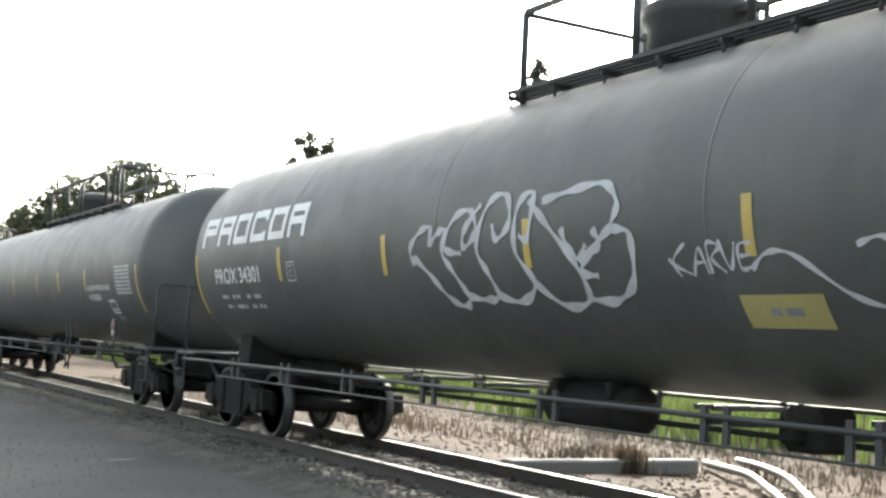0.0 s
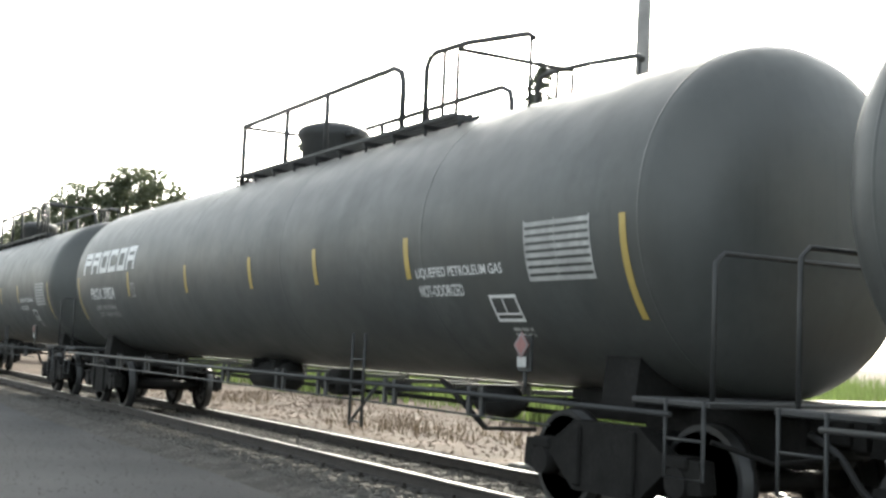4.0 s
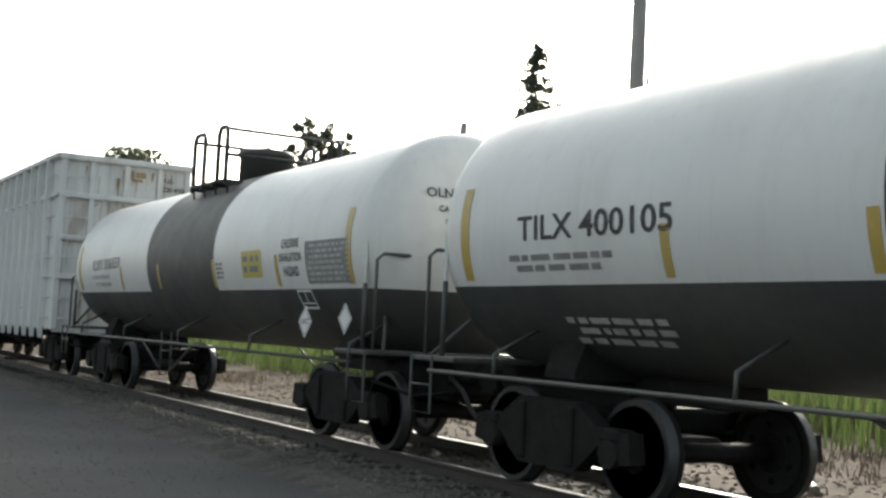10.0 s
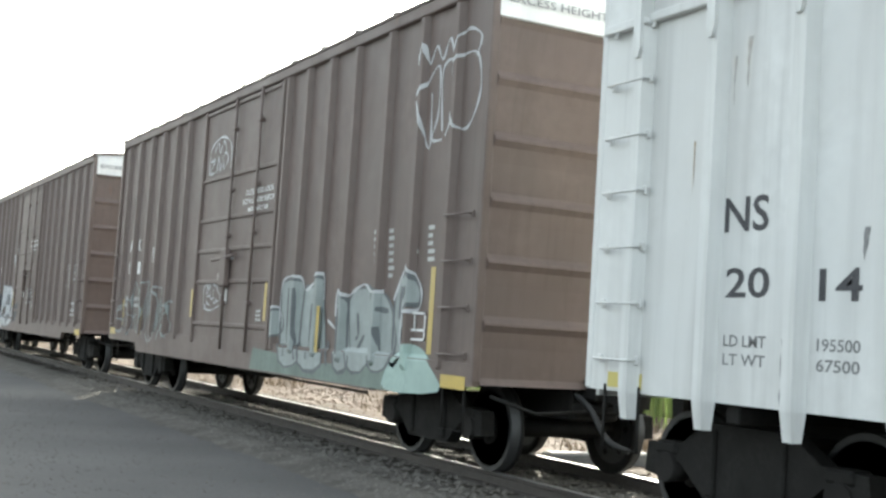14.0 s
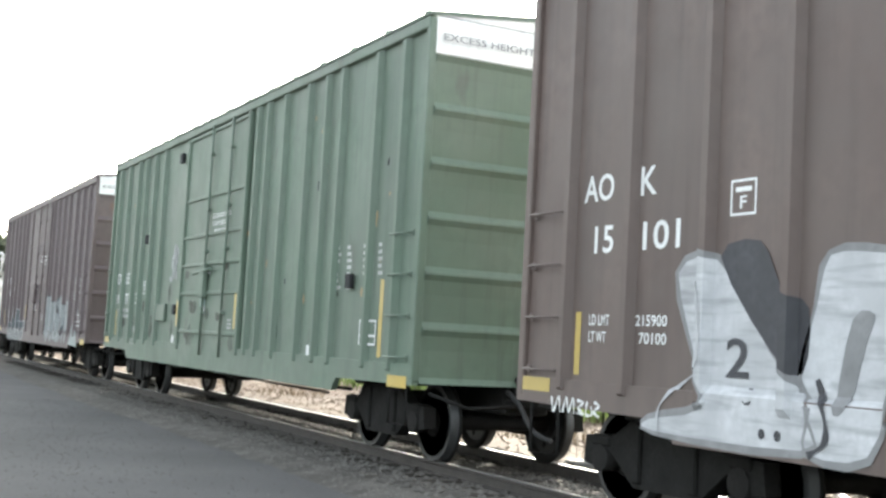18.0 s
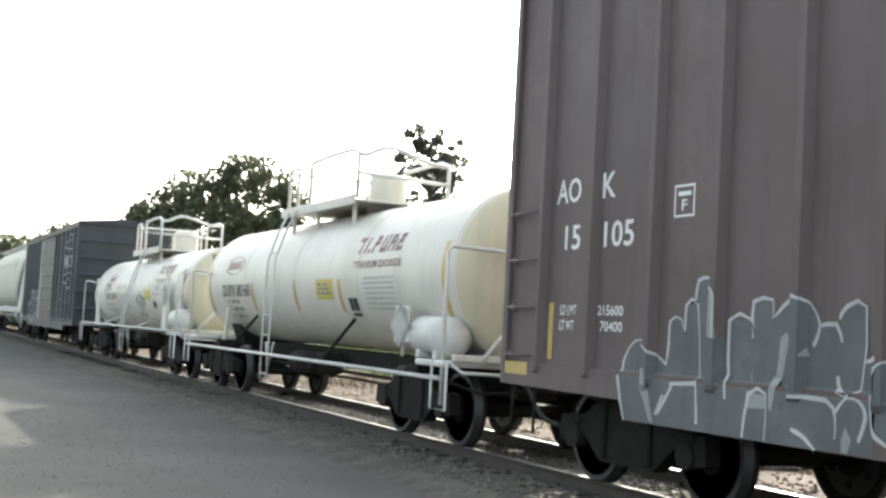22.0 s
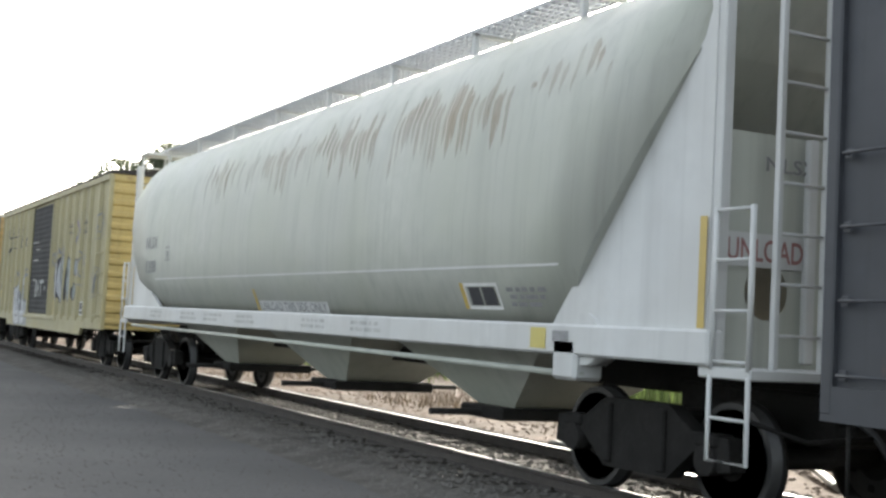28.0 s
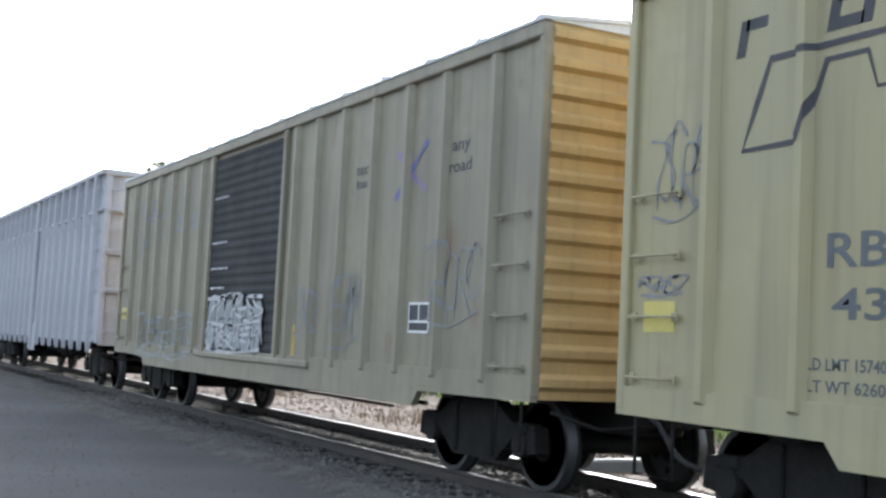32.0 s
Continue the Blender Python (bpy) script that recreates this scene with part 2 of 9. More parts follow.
POLE_WOOD = material("weathered pole wood", (0.27, 0.255, 0.235), 0.85, vary=0.2, scale=1.5, fine=18, bump=0.4, streak=0.3)
METAL_GREY = material("galvanised steel", (0.4, 0.41, 0.42), 0.45, metal=0.6, vary=0.15, scale=4, fine=25, bump=0.1)


# ---- mesh helpers ----
class Shape:
    """Collects vertices and faces of one mesh."""

    def __init__(self):
        self.v, self.f, self.mi, self.sm = [], [], [], []

    def add(self, verts, faces, mi=0, smooth=False):
        k = len(self.v)
        self.v.extend(tuple(p) for p in verts)
        for f in faces:
            self.f.append([k + i for i in f])
            self.mi.append(mi)
            self.sm.append(smooth)
        return self

    def box(self, x0, x1, y0, y1, z0, z1, b=0.0, mi=0):
        if x0 > x1: x0, x1 = x1, x0
        if y0 > y1: y0, y1 = y1, y0
        if z0 > z1: z0, z1 = z1, z0
        b = min(b, (x1 - x0) * 0.45, (y1 - y0) * 0.45, (z1 - z0) * 0.45)
        if b <= 0:
            v = [(x, y, z) for z in (z0, z1) for y in (y0, y1) for x in (x0, x1)]
            return self.add(v, [(0, 2, 3, 1), (4, 5, 7, 6), (0, 1, 5, 4), (2, 6, 7, 3), (0, 4, 6, 2), (1, 3, 7, 5)], mi)
        v, ids = [], {}
        for i, x in enumerate((x0, x1)):
            for j, y in enumerate((y0, y1)):
                for k, z in enumerate((z0, z1)):
                    dx, dy, dz = (b, -b)[i], (b, -b)[j], (b, -b)[k]
                    for a, p in enumerate(((x, y + dy, z + dz), (x + dx, y, z + dz), (x + dx, y + dy, z))):
                        ids[i, j, k, a] = len(v)
                        v.append(p)
        f = []
        for i in (0, 1):
            f.append([ids[i, j, k, 0] for j, k in (((0, 0), (0, 1), (1, 1), (1, 0)) if i == 0 else ((0, 0), (1, 0), (1, 1), (0, 1)))])
            f.append([ids[j, i, k, 1] for j, k in (((0, 0), (1, 0), (1, 1), (0, 1)) if i == 0 else ((0, 0), (0, 1), (1, 1), (1, 0)))])
            f.append([ids[j, k, i, 2] for j, k in (((0, 0), (0, 1), (1, 1), (1, 0)) if i == 0 else ((0, 0), (1, 0), (1, 1), (0, 1)))])
        for j in (0, 1):
            for k in (0, 1):
                f.append([ids[0, j, k, 1], ids[1, j, k, 1], ids[1, j, k, 2], ids[0, j, k, 2]])
                f.append([ids[j, 0, k, 0], ids[j, 1, k, 0], ids[j, 1, k, 2], ids[j, 0, k, 2]])
                f.append([ids[j, k, 0, 0], ids[j, k, 1, 0], ids[j, k, 1, 1], ids[j, k, 0, 1]])
        for i in (0, 1):
            for j in (0, 1):
                for k in (0, 1):
                    f.append([ids[i, j, k, 0], ids[i, j, k, 1], ids[i, j, k, 2]])
        return self.add(v, f, mi)

    def tube(self, pts, r, n=8, mi=0, caps=True, taper=None):
        pts = [Vector(p) for p in pts]
        v, f = [], []
        up = None
        for i, p in enumerate(pts):
            d = (pts[min(i + 1, len(pts) - 1)] - pts[max(i - 1, 0)]).normalized()
            if up is None:
                up = Vector((0, 0, 1)) if abs(d.z) < 0.9 else Vector((1, 0, 0))
            s = d.cross(up).normalized()
            up = s.cross(d).normalized()
            rr = r if taper is None else r + (taper - r) * i / (len(pts) - 1)
            v += [p + s * (rr * math.cos(a)) + up * (rr * math.sin(a)) for a in (2 * math.pi * k / n for k in range(n))]
        for i in range(len(pts) - 1):
            f += [(i * n + k, i * n + (k + 1) % n, (i + 1) * n + (k + 1) % n, (i + 1) * n + k) for k in range(n)]
        self.add(v, f, mi, True)
        if caps:
            self.add(v[:n], [tuple(range(n))[::-1]], mi)
            self.add(v[-n:], [tuple(range(n))], mi)
        return self

    def lathe(self, axis, centre, prof, n=32, mi=0, smooth=True):
        """prof: (along, radius) pairs, turned about an axis through centre."""
        v, f = [], []
        cx, cy, cz = centre
        for a, r in prof:
            for k in range(n):
                c, s = r * math.cos(2 * math.pi * k / n), r * math.sin(2 * math.pi * k / n)
                v.append({"x": (cx + a, cy + c, cz + s), "y": (cx + c, cy + a, cz + s), "z": (cx + c, cy + s, cz + a)}[axis])
        for i in range(len(prof) - 1):
            f += [(i * n + k, i * n + (k + 1) % n, (i + 1) * n + (k + 1) % n, (i + 1) * n + k) for k in range(n)]
        self.add(v, f, mi, smooth)
        for i in (0, len(prof) - 1):
            if prof[i][1] > 0.001:
                self.add(v[i * n:(i + 1) * n], [tuple(range(n))], mi)
        return self

    def prism(self, outline, y0, y1, mi=0):
        """An outline of (x, z) pairs, pushed from y0 to y1."""
        n = len(outline)
        v = [(x, y0, z) for x, z in outline] + [(x, y1, z) for x, z in outline]
        return self.add(v, [tuple(range(n)), tuple(range(2 * n - 1, n - 1, -1))] + [(i, n + i, n + (i + 1) % n, (i + 1) % n) for i in range(n)], mi)

    def sweep(self, section, x0, x1, mi=0, smooth=False, caps=True):
        """A closed section of (y, z) pairs, pushed from x0 to x1."""
        n = len(section)
        v = [(x0, y, z) for y, z in section] + [(x1, y, z) for y, z in section]
        self.add(v, [(i, (i + 1) % n, n + (i + 1) % n, n + i) for i in range(n)], mi, smooth)
        if caps:
            self.add(v, [tuple(range(n))[::-1], tuple(range(n, 2 * n))], mi)
        return self

    def mesh(self, name, *mats):
        me = bpy.data.meshes.new(name)
        me.from_pydata(self.v, [], self.f)
        for m in mats:
            me.materials.append(m)
        me.polygons.foreach_set("material_index", self.mi)
        me.polygons.foreach_set("use_smooth", self.sm)
        me.update()
        return me


def clean(me):
    """Welds doubles and turns all faces outward."""
    bm = bmesh.new()
    bm.from_mesh(me)
    bmesh.ops.remove_doubles(bm, verts=bm.verts, dist=1e-5)
    bmesh.ops.recalc_face_normals(bm, faces=bm.faces)
    bm.to_mesh(me)
    bm.free()
    return me


def part(name, data, mats, parent, label="", at=None):
    """Links a Shape or a mesh as one part of a thing."""
    if isinstance(data, Shape):
        data = clean(data.mesh(name, *(mats if isinstance(mats, tuple) else (mats,))))
    ob = new(name, data)
    ob.parent = parent
    if at is not None:
        ob.matrix_basis = at if isinstance(at, Matrix) else Matrix.Translation(at)
    if label:
        ob["label"] = label
    return ob


def structure(name, data, mats, label, category="ground"):
    if isinstance(data, Shape):
        data = clean(data.mesh(name, *(mats if isinstance(mats, tuple) else (mats,))))
    return tagged(new(name, data), label, category, kind="structure")


# ---- paint on surfaces ----
class Flat:
    """A car side; paint lies a few millimetres proud of it."""
    curved = False

    def __init__(self, y, lift=0.004):
        self.y, self.lift = y, lift

    def place(self, u, z, extra=0.0):
        return (u, self.y - self.lift - extra, z)


class Endwise:
    """A car end that faces along the track; u runs across the car."""
    curved = False

    def __init__(self, x):
        self.x = x

    def place(self, u, z, extra=0.0):
        return (self.x + 0.006 + extra, u, z)


class Stepped:
    """A car side whose sill stands proud below height z; paint follows the ribs that cross it."""
    curved = True
    ribs = ()

    def __init__(self, z=1.1):
        self.z = z

    def place(self, u, z, extra=0.0):
        y = -1.508 if z < self.z else -1.464
        if z > 1.0:
            d = min((abs(u - r) for r in self.ribs), default=1.0)
            y = min(y, -1.464 - 0.075 * max(0.0, min(1.0, (0.077 - d) / 0.04)))
        return (u, y - extra, z)


class Round:
    """The side of a tank of radius r about an axis at height zc."""
    curved = True

    def __init__(self, r, zc):
        self.r, self.zc = r, zc

    def place(self, u, z, extra=0.0):
        r = self.r + 0.005 + extra
        d = max(-r * 0.995, min(r * 0.995, z - self.zc))
        return (u, -math.sqrt(r * r - d * d), z)


class Bulge:
    """The bowed side of the hopper."""
    curved = True

    def __init__(self, profile):
        self.p = profile

    def place(self, u, z, extra=0.0):
        y = np.interp(z, [q[1] for q in self.p], [q[0] for q in self.p])
        return (u, -float(y) - 0.006 - extra, z)


def paint(parent, name, verts, faces, surf, mat, label="", extra=0.0):
    """A thin coat of paint, given by flat faces of (u, z), laid on a surface."""
    me = bpy.data.meshes.new(name)
    if surf.curved:
        bm = bmesh.new()
        vs = [bm.verts.new((p[0], p[1], 0)) for p in verts]
        for f in faces:
            try:
                bm.faces.new([vs[i] for i in f])
            except ValueError:
                pass
        lo, hi = min(p[1] for p in verts), max(p[1] for p in verts)
        z = lo + 0.06
        while z < hi - 0.01:
            bmesh.ops.bisect_plane(bm, geom=bm.verts[:] + bm.edges[:] + bm.faces[:], plane_co=(0, z, 0), plane_no=(0, 1, 0))
            z += 0.06
        if isinstance(surf, Stepped):
            a, b = min(p[0] for p in verts), max(p[0] for p in verts)
            for u in (r + d for r in surf.ribs for d in (-0.077, -0.037, 0.037, 0.077)):
                if a < u < b:
                    bmesh.ops.bisect_plane(bm, geom=bm.verts[:] + bm.edges[:] + bm.faces[:], plane_co=(u, 0, 0), plane_no=(1, 0, 0))
        for q in bm.verts:
            q.co = surf.place(q.co.x, q.co.y, extra)
        bm.to_mesh(me)
        bm.free()
    else:
        me.from_pydata([surf.place(p[0], p[1], extra) for p in verts], [], faces)
    me.materials.append(mat)
    ob = new(name, me)
    ob.parent = parent
    if label:
        ob["label"] = label
    return ob


LETTERS = {}


def letter_faces(body):
    if body not in LETTERS:
        cu = bpy.data.curves.new("type", "FONT")
        cu.body, cu.resolution_u, cu.offset = body, 3, 0.014
        ob = bpy.data.objects.new("type", cu)
        me = ob.to_mesh()
        v = [(p.co.x, p.co.y) for p in me.vertices]
        f = [tuple(p.vertices) for p in me.polygons]
        x0, x1 = min(p[0] for p in v), max(p[0] for p in v)
        y0, y1 = min(p[1] for p in v), max(p[1] for p in v)
        LETTERS[body] = ([((x - x0) / (x1 - x0), (y - y0) / (y1 - y0)) for x, y in v], f)
        ob.to_mesh_clear()
        bpy.data.objects.remove(ob)
        bpy.data.curves.remove(cu)
    return LETTERS[body]


def lettering(parent, body, u0, u1, z0, z1, surf, mat, rise=0.0, slant=0.0, name="lettering", extra=0.0):
    v, f = letter_faces(body)
    return paint(parent, name, [(u0 + (u1 - u0) * x + slant * y, z0 + (z1 - z0) * y + rise * x) for x, y in v], f, surf, mat, extra=extra)


def rects(parent, name, boxes, surf, mat, label="", slant=0.0, extra=0.0):
    """Painted bars: (u0, u1, z0, z1) each."""
    v, f = [], []
    for a, b, c, d in boxes:
        k = len(v)
        v += [(a, c), (b, c), (b + slant * (d - c), d), (a + slant * (d - c), d)]
        f.append((k, k + 1, k + 2, k + 3))
    return paint(parent, name, v, f, surf, mat, label, extra)


def bars(parent, u0, u1, z0, z1, rows, surf, mat, seed=1, name="stencil", extra=0.0):
    """Writing too worn to read: broken bars in rows."""
    rnd = random.Random(seed)
    out, h = [], (z1 - z0) / rows
    for r in range(rows):
        u, end = u0 + rnd.uniform(0, 0.1) * (u1 - u0), u1 - rnd.uniform(0, 0.2) * (u1 - u0)
        while u < end - h * 0.4:
            w = min(rnd.uniform(0.9, 3.2) * h, end - u)
            out.append((u, u + w, z1 - (r + 0.78) * h, z1 - (r + 0.2) * h))
            u += w + h * rnd.uniform(0.35, 0.8)
    return rects(parent, name, out, surf, mat, extra=extra)


def outline_box(parent, u0, u1, z0, z1, w, surf, mat, extra=(), name="stencil_box"):
    b = [(u0, u1, z0, z0 + w), (u0, u1, z1 - w, z1), (u0, u0 + w, z0 + w, z1 - w), (u1 - w, u1, z0 + w, z1 - w)]
    return rects(parent, name, b + list(extra), surf, mat)


def ribbon(pts, w, closed=False):
    n = len(pts)
    v, f = [], []
    for i in range(n):
        a, b = (pts[i - 1], pts[(i + 1) % n]) if closed or 0 < i < n - 1 else ((pts[0], pts[1]) if i == 0 else (pts[n - 2], pts[n - 1]))
        dx, dz = b[0] - a[0], b[1] - a[1]
        d = math.hypot(dx, dz) or 1
        ww = w * 0.5 * (0.8 + 0.35 * math.sin(i * 0.9))
        v += [(pts[i][0] - dz / d * ww, pts[i][1] + dx / d * ww), (pts[i][0] + dz / d * ww, pts[i][1] - dx / d * ww)]
    for i in range(n if closed else n - 1):
        j = (i + 1) % n
        f.append((2 * i, 2 * i + 1, 2 * j + 1, 2 * j))
    return v, f


def strokes(parent, lines, w, surf, mat, name="graffiti", label="", extra=0.001):
    if name == "graffiti":
        for pts, closed in lines:
            paint(parent, name, *ribbon(pts, w, closed), surf, mat, label, extra)
        return
    v, f = [], []
    for pts, closed in lines:
        a, b = ribbon(pts, w, closed)
        f += [tuple(i + len(v) for i in q) for q in b]
        v += a
    return paint(parent, name, v, f, surf, mat, label, extra)


def smooth_line(pts, steps=6, closed=False):
    """A smooth curve through a few points."""
    n, out = len(pts), []
    for i in range(n if closed else n - 1):
        p = [pts[(i + k) % n] if closed else pts[max(0, min(n - 1, i + k))] for k in (-1, 0, 1, 2)]
        for s in range(steps):
            t = s / steps
            out.append(tuple(0.5 * (2 * p[1][a] + (p[2][a] - p[0][a]) * t + (2 * p[0][a] - 5 * p[1][a] + 4 * p[2][a] - p[3][a]) * t * t + (3 * p[1][a] - p[0][a] - 3 * p[2][a] + p[3][a]) * t ** 3) for a in (0, 1)))
    return out if closed else out + [pts[-1]]


def bubble(cx, cz, w, h, rnd, lean=0.1):
    """A fat rounded letter shape."""
    k = 10
    pts = []
    for i in range(k):
        a = 2 * math.pi * i / k + 0.3
        c, s = math.cos(a), math.sin(a)
        q = rnd.uniform(0.86, 1.1)
        x, z = math.copysign(abs(c) ** 0.6, c) * q, math.copysign(abs(s) ** 0.6, s) * rnd.uniform(0.9, 1.05)
        pts.append((cx + x * w / 2 + z * lean * h / 2, cz + z * h / 2))
    return smooth_line(pts, 4, True)


def throw_up(parent, u0, u1, z0, z1, count, fill, line, surf, seed, width=0.05, label=""):
    """Bubble letters: a filled shape, its outline and an inner stroke each."""
    rnd = random.Random(seed)
    w = (u1 - u0) / count
    lines, inner = [], []
    for i in range(count):
        h = (z1 - z0) * rnd.uniform(0.82, 1.0)
        cz = z0 + h / 2 + (z1 - z0 - h) * rnd.random()
        b = bubble(u0 + w * (i + 0.5), cz, w * 1.06, h, rnd, 0.05)
        if fill:
            paint(parent, "graffiti_fill", b, [tuple(range(len(b)))], surf, fill, label, 0.001 * (i % 2))
        lines.append((b, True))
        c = u0 + w * (i + 0.5)
        kind = rnd.randrange(4)
        if kind == 0:
            lines.append((bubble(c, cz + h * 0.12, w * 0.26, h * 0.22, rnd), True))
        elif kind == 1:
            lines.append((smooth_line([(c - w * 0.12, cz + h * 0.3), (c + w * 0.05, cz), (c - w * 0.1, cz - h * 0.42)]), False))
        elif kind == 2:
            lines.append((smooth_line([(c + w * 0.45, cz + h * 0.12), (c - w * 0.05, cz + h * 0.05), (c + w * 0.35, cz - h * 0.12)]), False))
        else:
            lines.append((smooth_line([(c, cz - h * 0.5), (c + w * 0.03, cz - h * 0.1), (c - w * 0.06, cz + h * 0.2)]), False))
    strokes(parent, lines, width, surf, line, label=label, extra=0.004)


def tag(parent, u0, u1, z0, z1, mat, surf, seed, width=0.03, loops=6, label=""):
    """A scribbled signature."""
    rnd = random.Random(seed)
    lines = []
    w, h = (u1 - u0) / loops, z1 - z0
    forms = (((0.9, 0.8), (0.4, 1.0), (0.1, 0.6), (0.3, 0.1), (0.9, 0.2)), ((0.8, 0.9), (0.2, 0.85), (0.4, 0.55), (0.8, 0.35), (0.5, 0.0), (0.0, 0.15)), ((0.1, 0.0), (0.15, 0.9), (0.8, 0.85), (0.6, 0.5), (0.2, 0.5), (0.9, 0.0)), ((0.5, 1.0), (0.1, 0.6), (0.4, 0.1), (0.9, 0.5), (0.6, 0.95), (0.4, 0.9)), ((0.0, 0.9), (0.5, 0.95), (1.0, 0.85), (0.5, 0.4), (0.45, 0.0)), ((0.1, 0.1), (0.3, 1.0), (0.5, 0.4), (0.75, 0.95), (0.9, 0.0)), ((0.9, 0.5), (0.2, 0.5), (0.6, 0.95), (0.2, 0.8), (0.1, 0.2), (0.8, 0.05)))
    for i in range(loops):
        u, tall = u0 + w * i, rnd.uniform(0.6, 1.0)
        base, lean = z0 + h * (1 - tall) * rnd.random(), rnd.uniform(-0.1, 0.3)
        pts = [(u + w * (a * 1.8 - 0.3 + lean * c + rnd.uniform(-0.06, 0.06)), base + h * tall * (c + rnd.uniform(-0.06, 0.06))) for a, c in rnd.choice(forms)]
        lines.append((smooth_line(pts, 5), False))
    if loops > 4:
        lines.append((smooth_line([(u0 + 0.1 * w, z0), (u0 + w * loops * 0.5, z0 - 0.08 * h), (u1, z0 + 0.1 * h)], 4), False))
    strokes(parent, lines, width, surf, mat, label=label, extra=0.003)


# ---- running gear, shared by all cars ----
WHEEL_R = 0.44
CARS, WHEELSETS, GEAR = [], [], {}


def gear_meshes():
    s = Shape()
    s.tube([(0, -1.06, 0), (0, 1.06, 0)], 0.085, 10)
    for d in (-1, 1):
        prof = [(-0.075, 0.30), (-0.06, WHEEL_R - 0.055), (-0.07, WHEEL_R - 0.05), (-0.07, WHEEL_R), (0.035, WHEEL_R + 0.003), (0.045, WHEEL_R + 0.026), (0.07, WHEEL_R + 0.024), (0.07, WHEEL_R - 0.06), (0.03, WHEEL_R - 0.09), (0.01, 0.2), (0.06, 0.16), (0.06, 0.086)]
        prof = [(-0.085, 0.087), (-0.085, 0.15), (-0.02, 0.2), (-0.03, WHEEL_R - 0.1)] + prof[1:]
        s.lathe("y", (0, d * 0.755, 0), [(a * -d, r) for a, r in prof[:6]], 28, 0)
        s.lathe("y", (0, d * 0.755, 0), [(a * -d, r) for a, r in prof[6:8]], 28, 1)
        s.lathe("y", (0, d * 0.755, 0), [(a * -d, r) for a, r in prof[7:]], 28, 0)
        s.lathe("y", (0, d * 1.0, 0), [(-0.1, 0.12), (0.08, 0.12), (0.1, 0.09), (0.1, 0.0)], 12, 0)
        for k in range(6):
            a = k * math.pi / 3
            s.box(0.25 * math.cos(a) - 0.03, 0.25 * math.cos(a) + 0.03, d * 0.755 - 0.045, d * 0.755 + 0.045, 0.25 * math.sin(a) - 0.03, 0.25 * math.sin(a) + 0.03)
    GEAR["wheelset"] = clean(s.mesh("wheelset", WHEEL, TREAD))
    s = Shape()
    out = [(-1.16, 0.36), (-1.13, 0.60), (-0.72, 0.62), (-0.42, 0.80), (0.42, 0.80), (0.72, 0.62), (1.13, 0.60), (1.16, 0.36), (1.02, 0.34), (0.98, 0.47), (0.74, 0.47), (0.42, 0.22), (-0.42, 0.22), (-0.74, 0.47), (-0.98, 0.47), (-1.02, 0.34)]
    s.prism(out, -0.075, 0.075)
    for x in (-0.17, 0.0, 0.17):
        for k in range(5):
            s.lathe("z", (x, 0, 0.33 + 0.06 * k), [(0, 0.062), (0.02, 0.078), (0.04, 0.062)], 10)
    for x in (-0.36, 0.36):
        s.box(x - 0.05, x + 0.05, -0.11, 0.11, 0.26, 0.76, 0.015)
    for x in (-0.89, 0.89):
        s.box(x - 0.13, x + 0.13, -0.1, 0.1, 0.52, 0.62, 0.02)
    GEAR["side_frame"] = clean(s.mesh("side_frame", IRON))
    s = Shape()
    s.box(-0.2, 0.2, -1.05, 1.05, 0.52, 0.74, 0.04)
    s.lathe("z", (0, 0, 0.74), [(0, 0.3), (0.1, 0.3)], 14)
    GEAR["bolster"] = clean(s.mesh("bolster", IRON))
    s = Shape().box(-0.06, 0.06, -0.85, 0.85, 0.3, 0.44, 0.02)
    for y in (-0.755, 0.755):
        s.box(-0.09, 0.09, y - 0.07, y + 0.07, 0.26, 0.56, 0.02)
    GEAR["brake_beam"] = clean(s.mesh("brake_beam", IRON))
    s = Shape().box(-0.75, 0.75, -0.3, 0.3, 0.34, 0.53, 0.04)
    GEAR["spring_plank"] = clean(s.mesh("spring_plank", IRON))
    s = Shape()
    s.box(-0.75, 0.28, -0.09, 0.09, 0.78, 0.96, 0.02)
    s.prism([(0.25, 0.72), (0.3, 1.02), (0.5, 1.02), (0.56, 0.9), (0.5, 0.72)], -0.15, 0.02)
    s.prism([(0.28, 0.76), (0.28, 0.98), (0.44, 0.98), (0.42, 0.76)], 0.02, 0.16)
    s.box(-0.4, -0.1, -0.28, 0.28, 0.66, 0.76, 0.02)
    s.box(-2.1, -0.25, -0.3, 0.3, 0.58, 0.98, 0.03)
    s.tube([(-0.15, -1.3, 0.8), (0.05, -0.9, 0.66), (0.1, -0.3, 0.7)], 0.02, 6)
    GEAR["coupler"] = clean(s.mesh("coupler", IRON))
    s = Shape()
    s.tube(smooth_line3([(-0.2, -0.28, 0.85), (0.1, -0.3, 0.72), (0.3, -0.24, 0.46), (0.5, -0.12, 0.36)]), 0.028, 7)
    GEAR["air_hose"] = clean(s.mesh("air_hose", RUBBER))
    s = Shape()
    s.tube([(-0.24, 0, 0), (-0.24, -0.07, 0), (0.24, -0.07, 0), (0.24, 0, 0)], 0.011, 6)
    for x in (-0.24, 0.24):
        s.box(x - 0.03, x + 0.03, -0.02, 0.0, -0.035, 0.035, 0.006)
    GEAR["grab_iron"] = {}
    GEAR["grab_shape"] = s


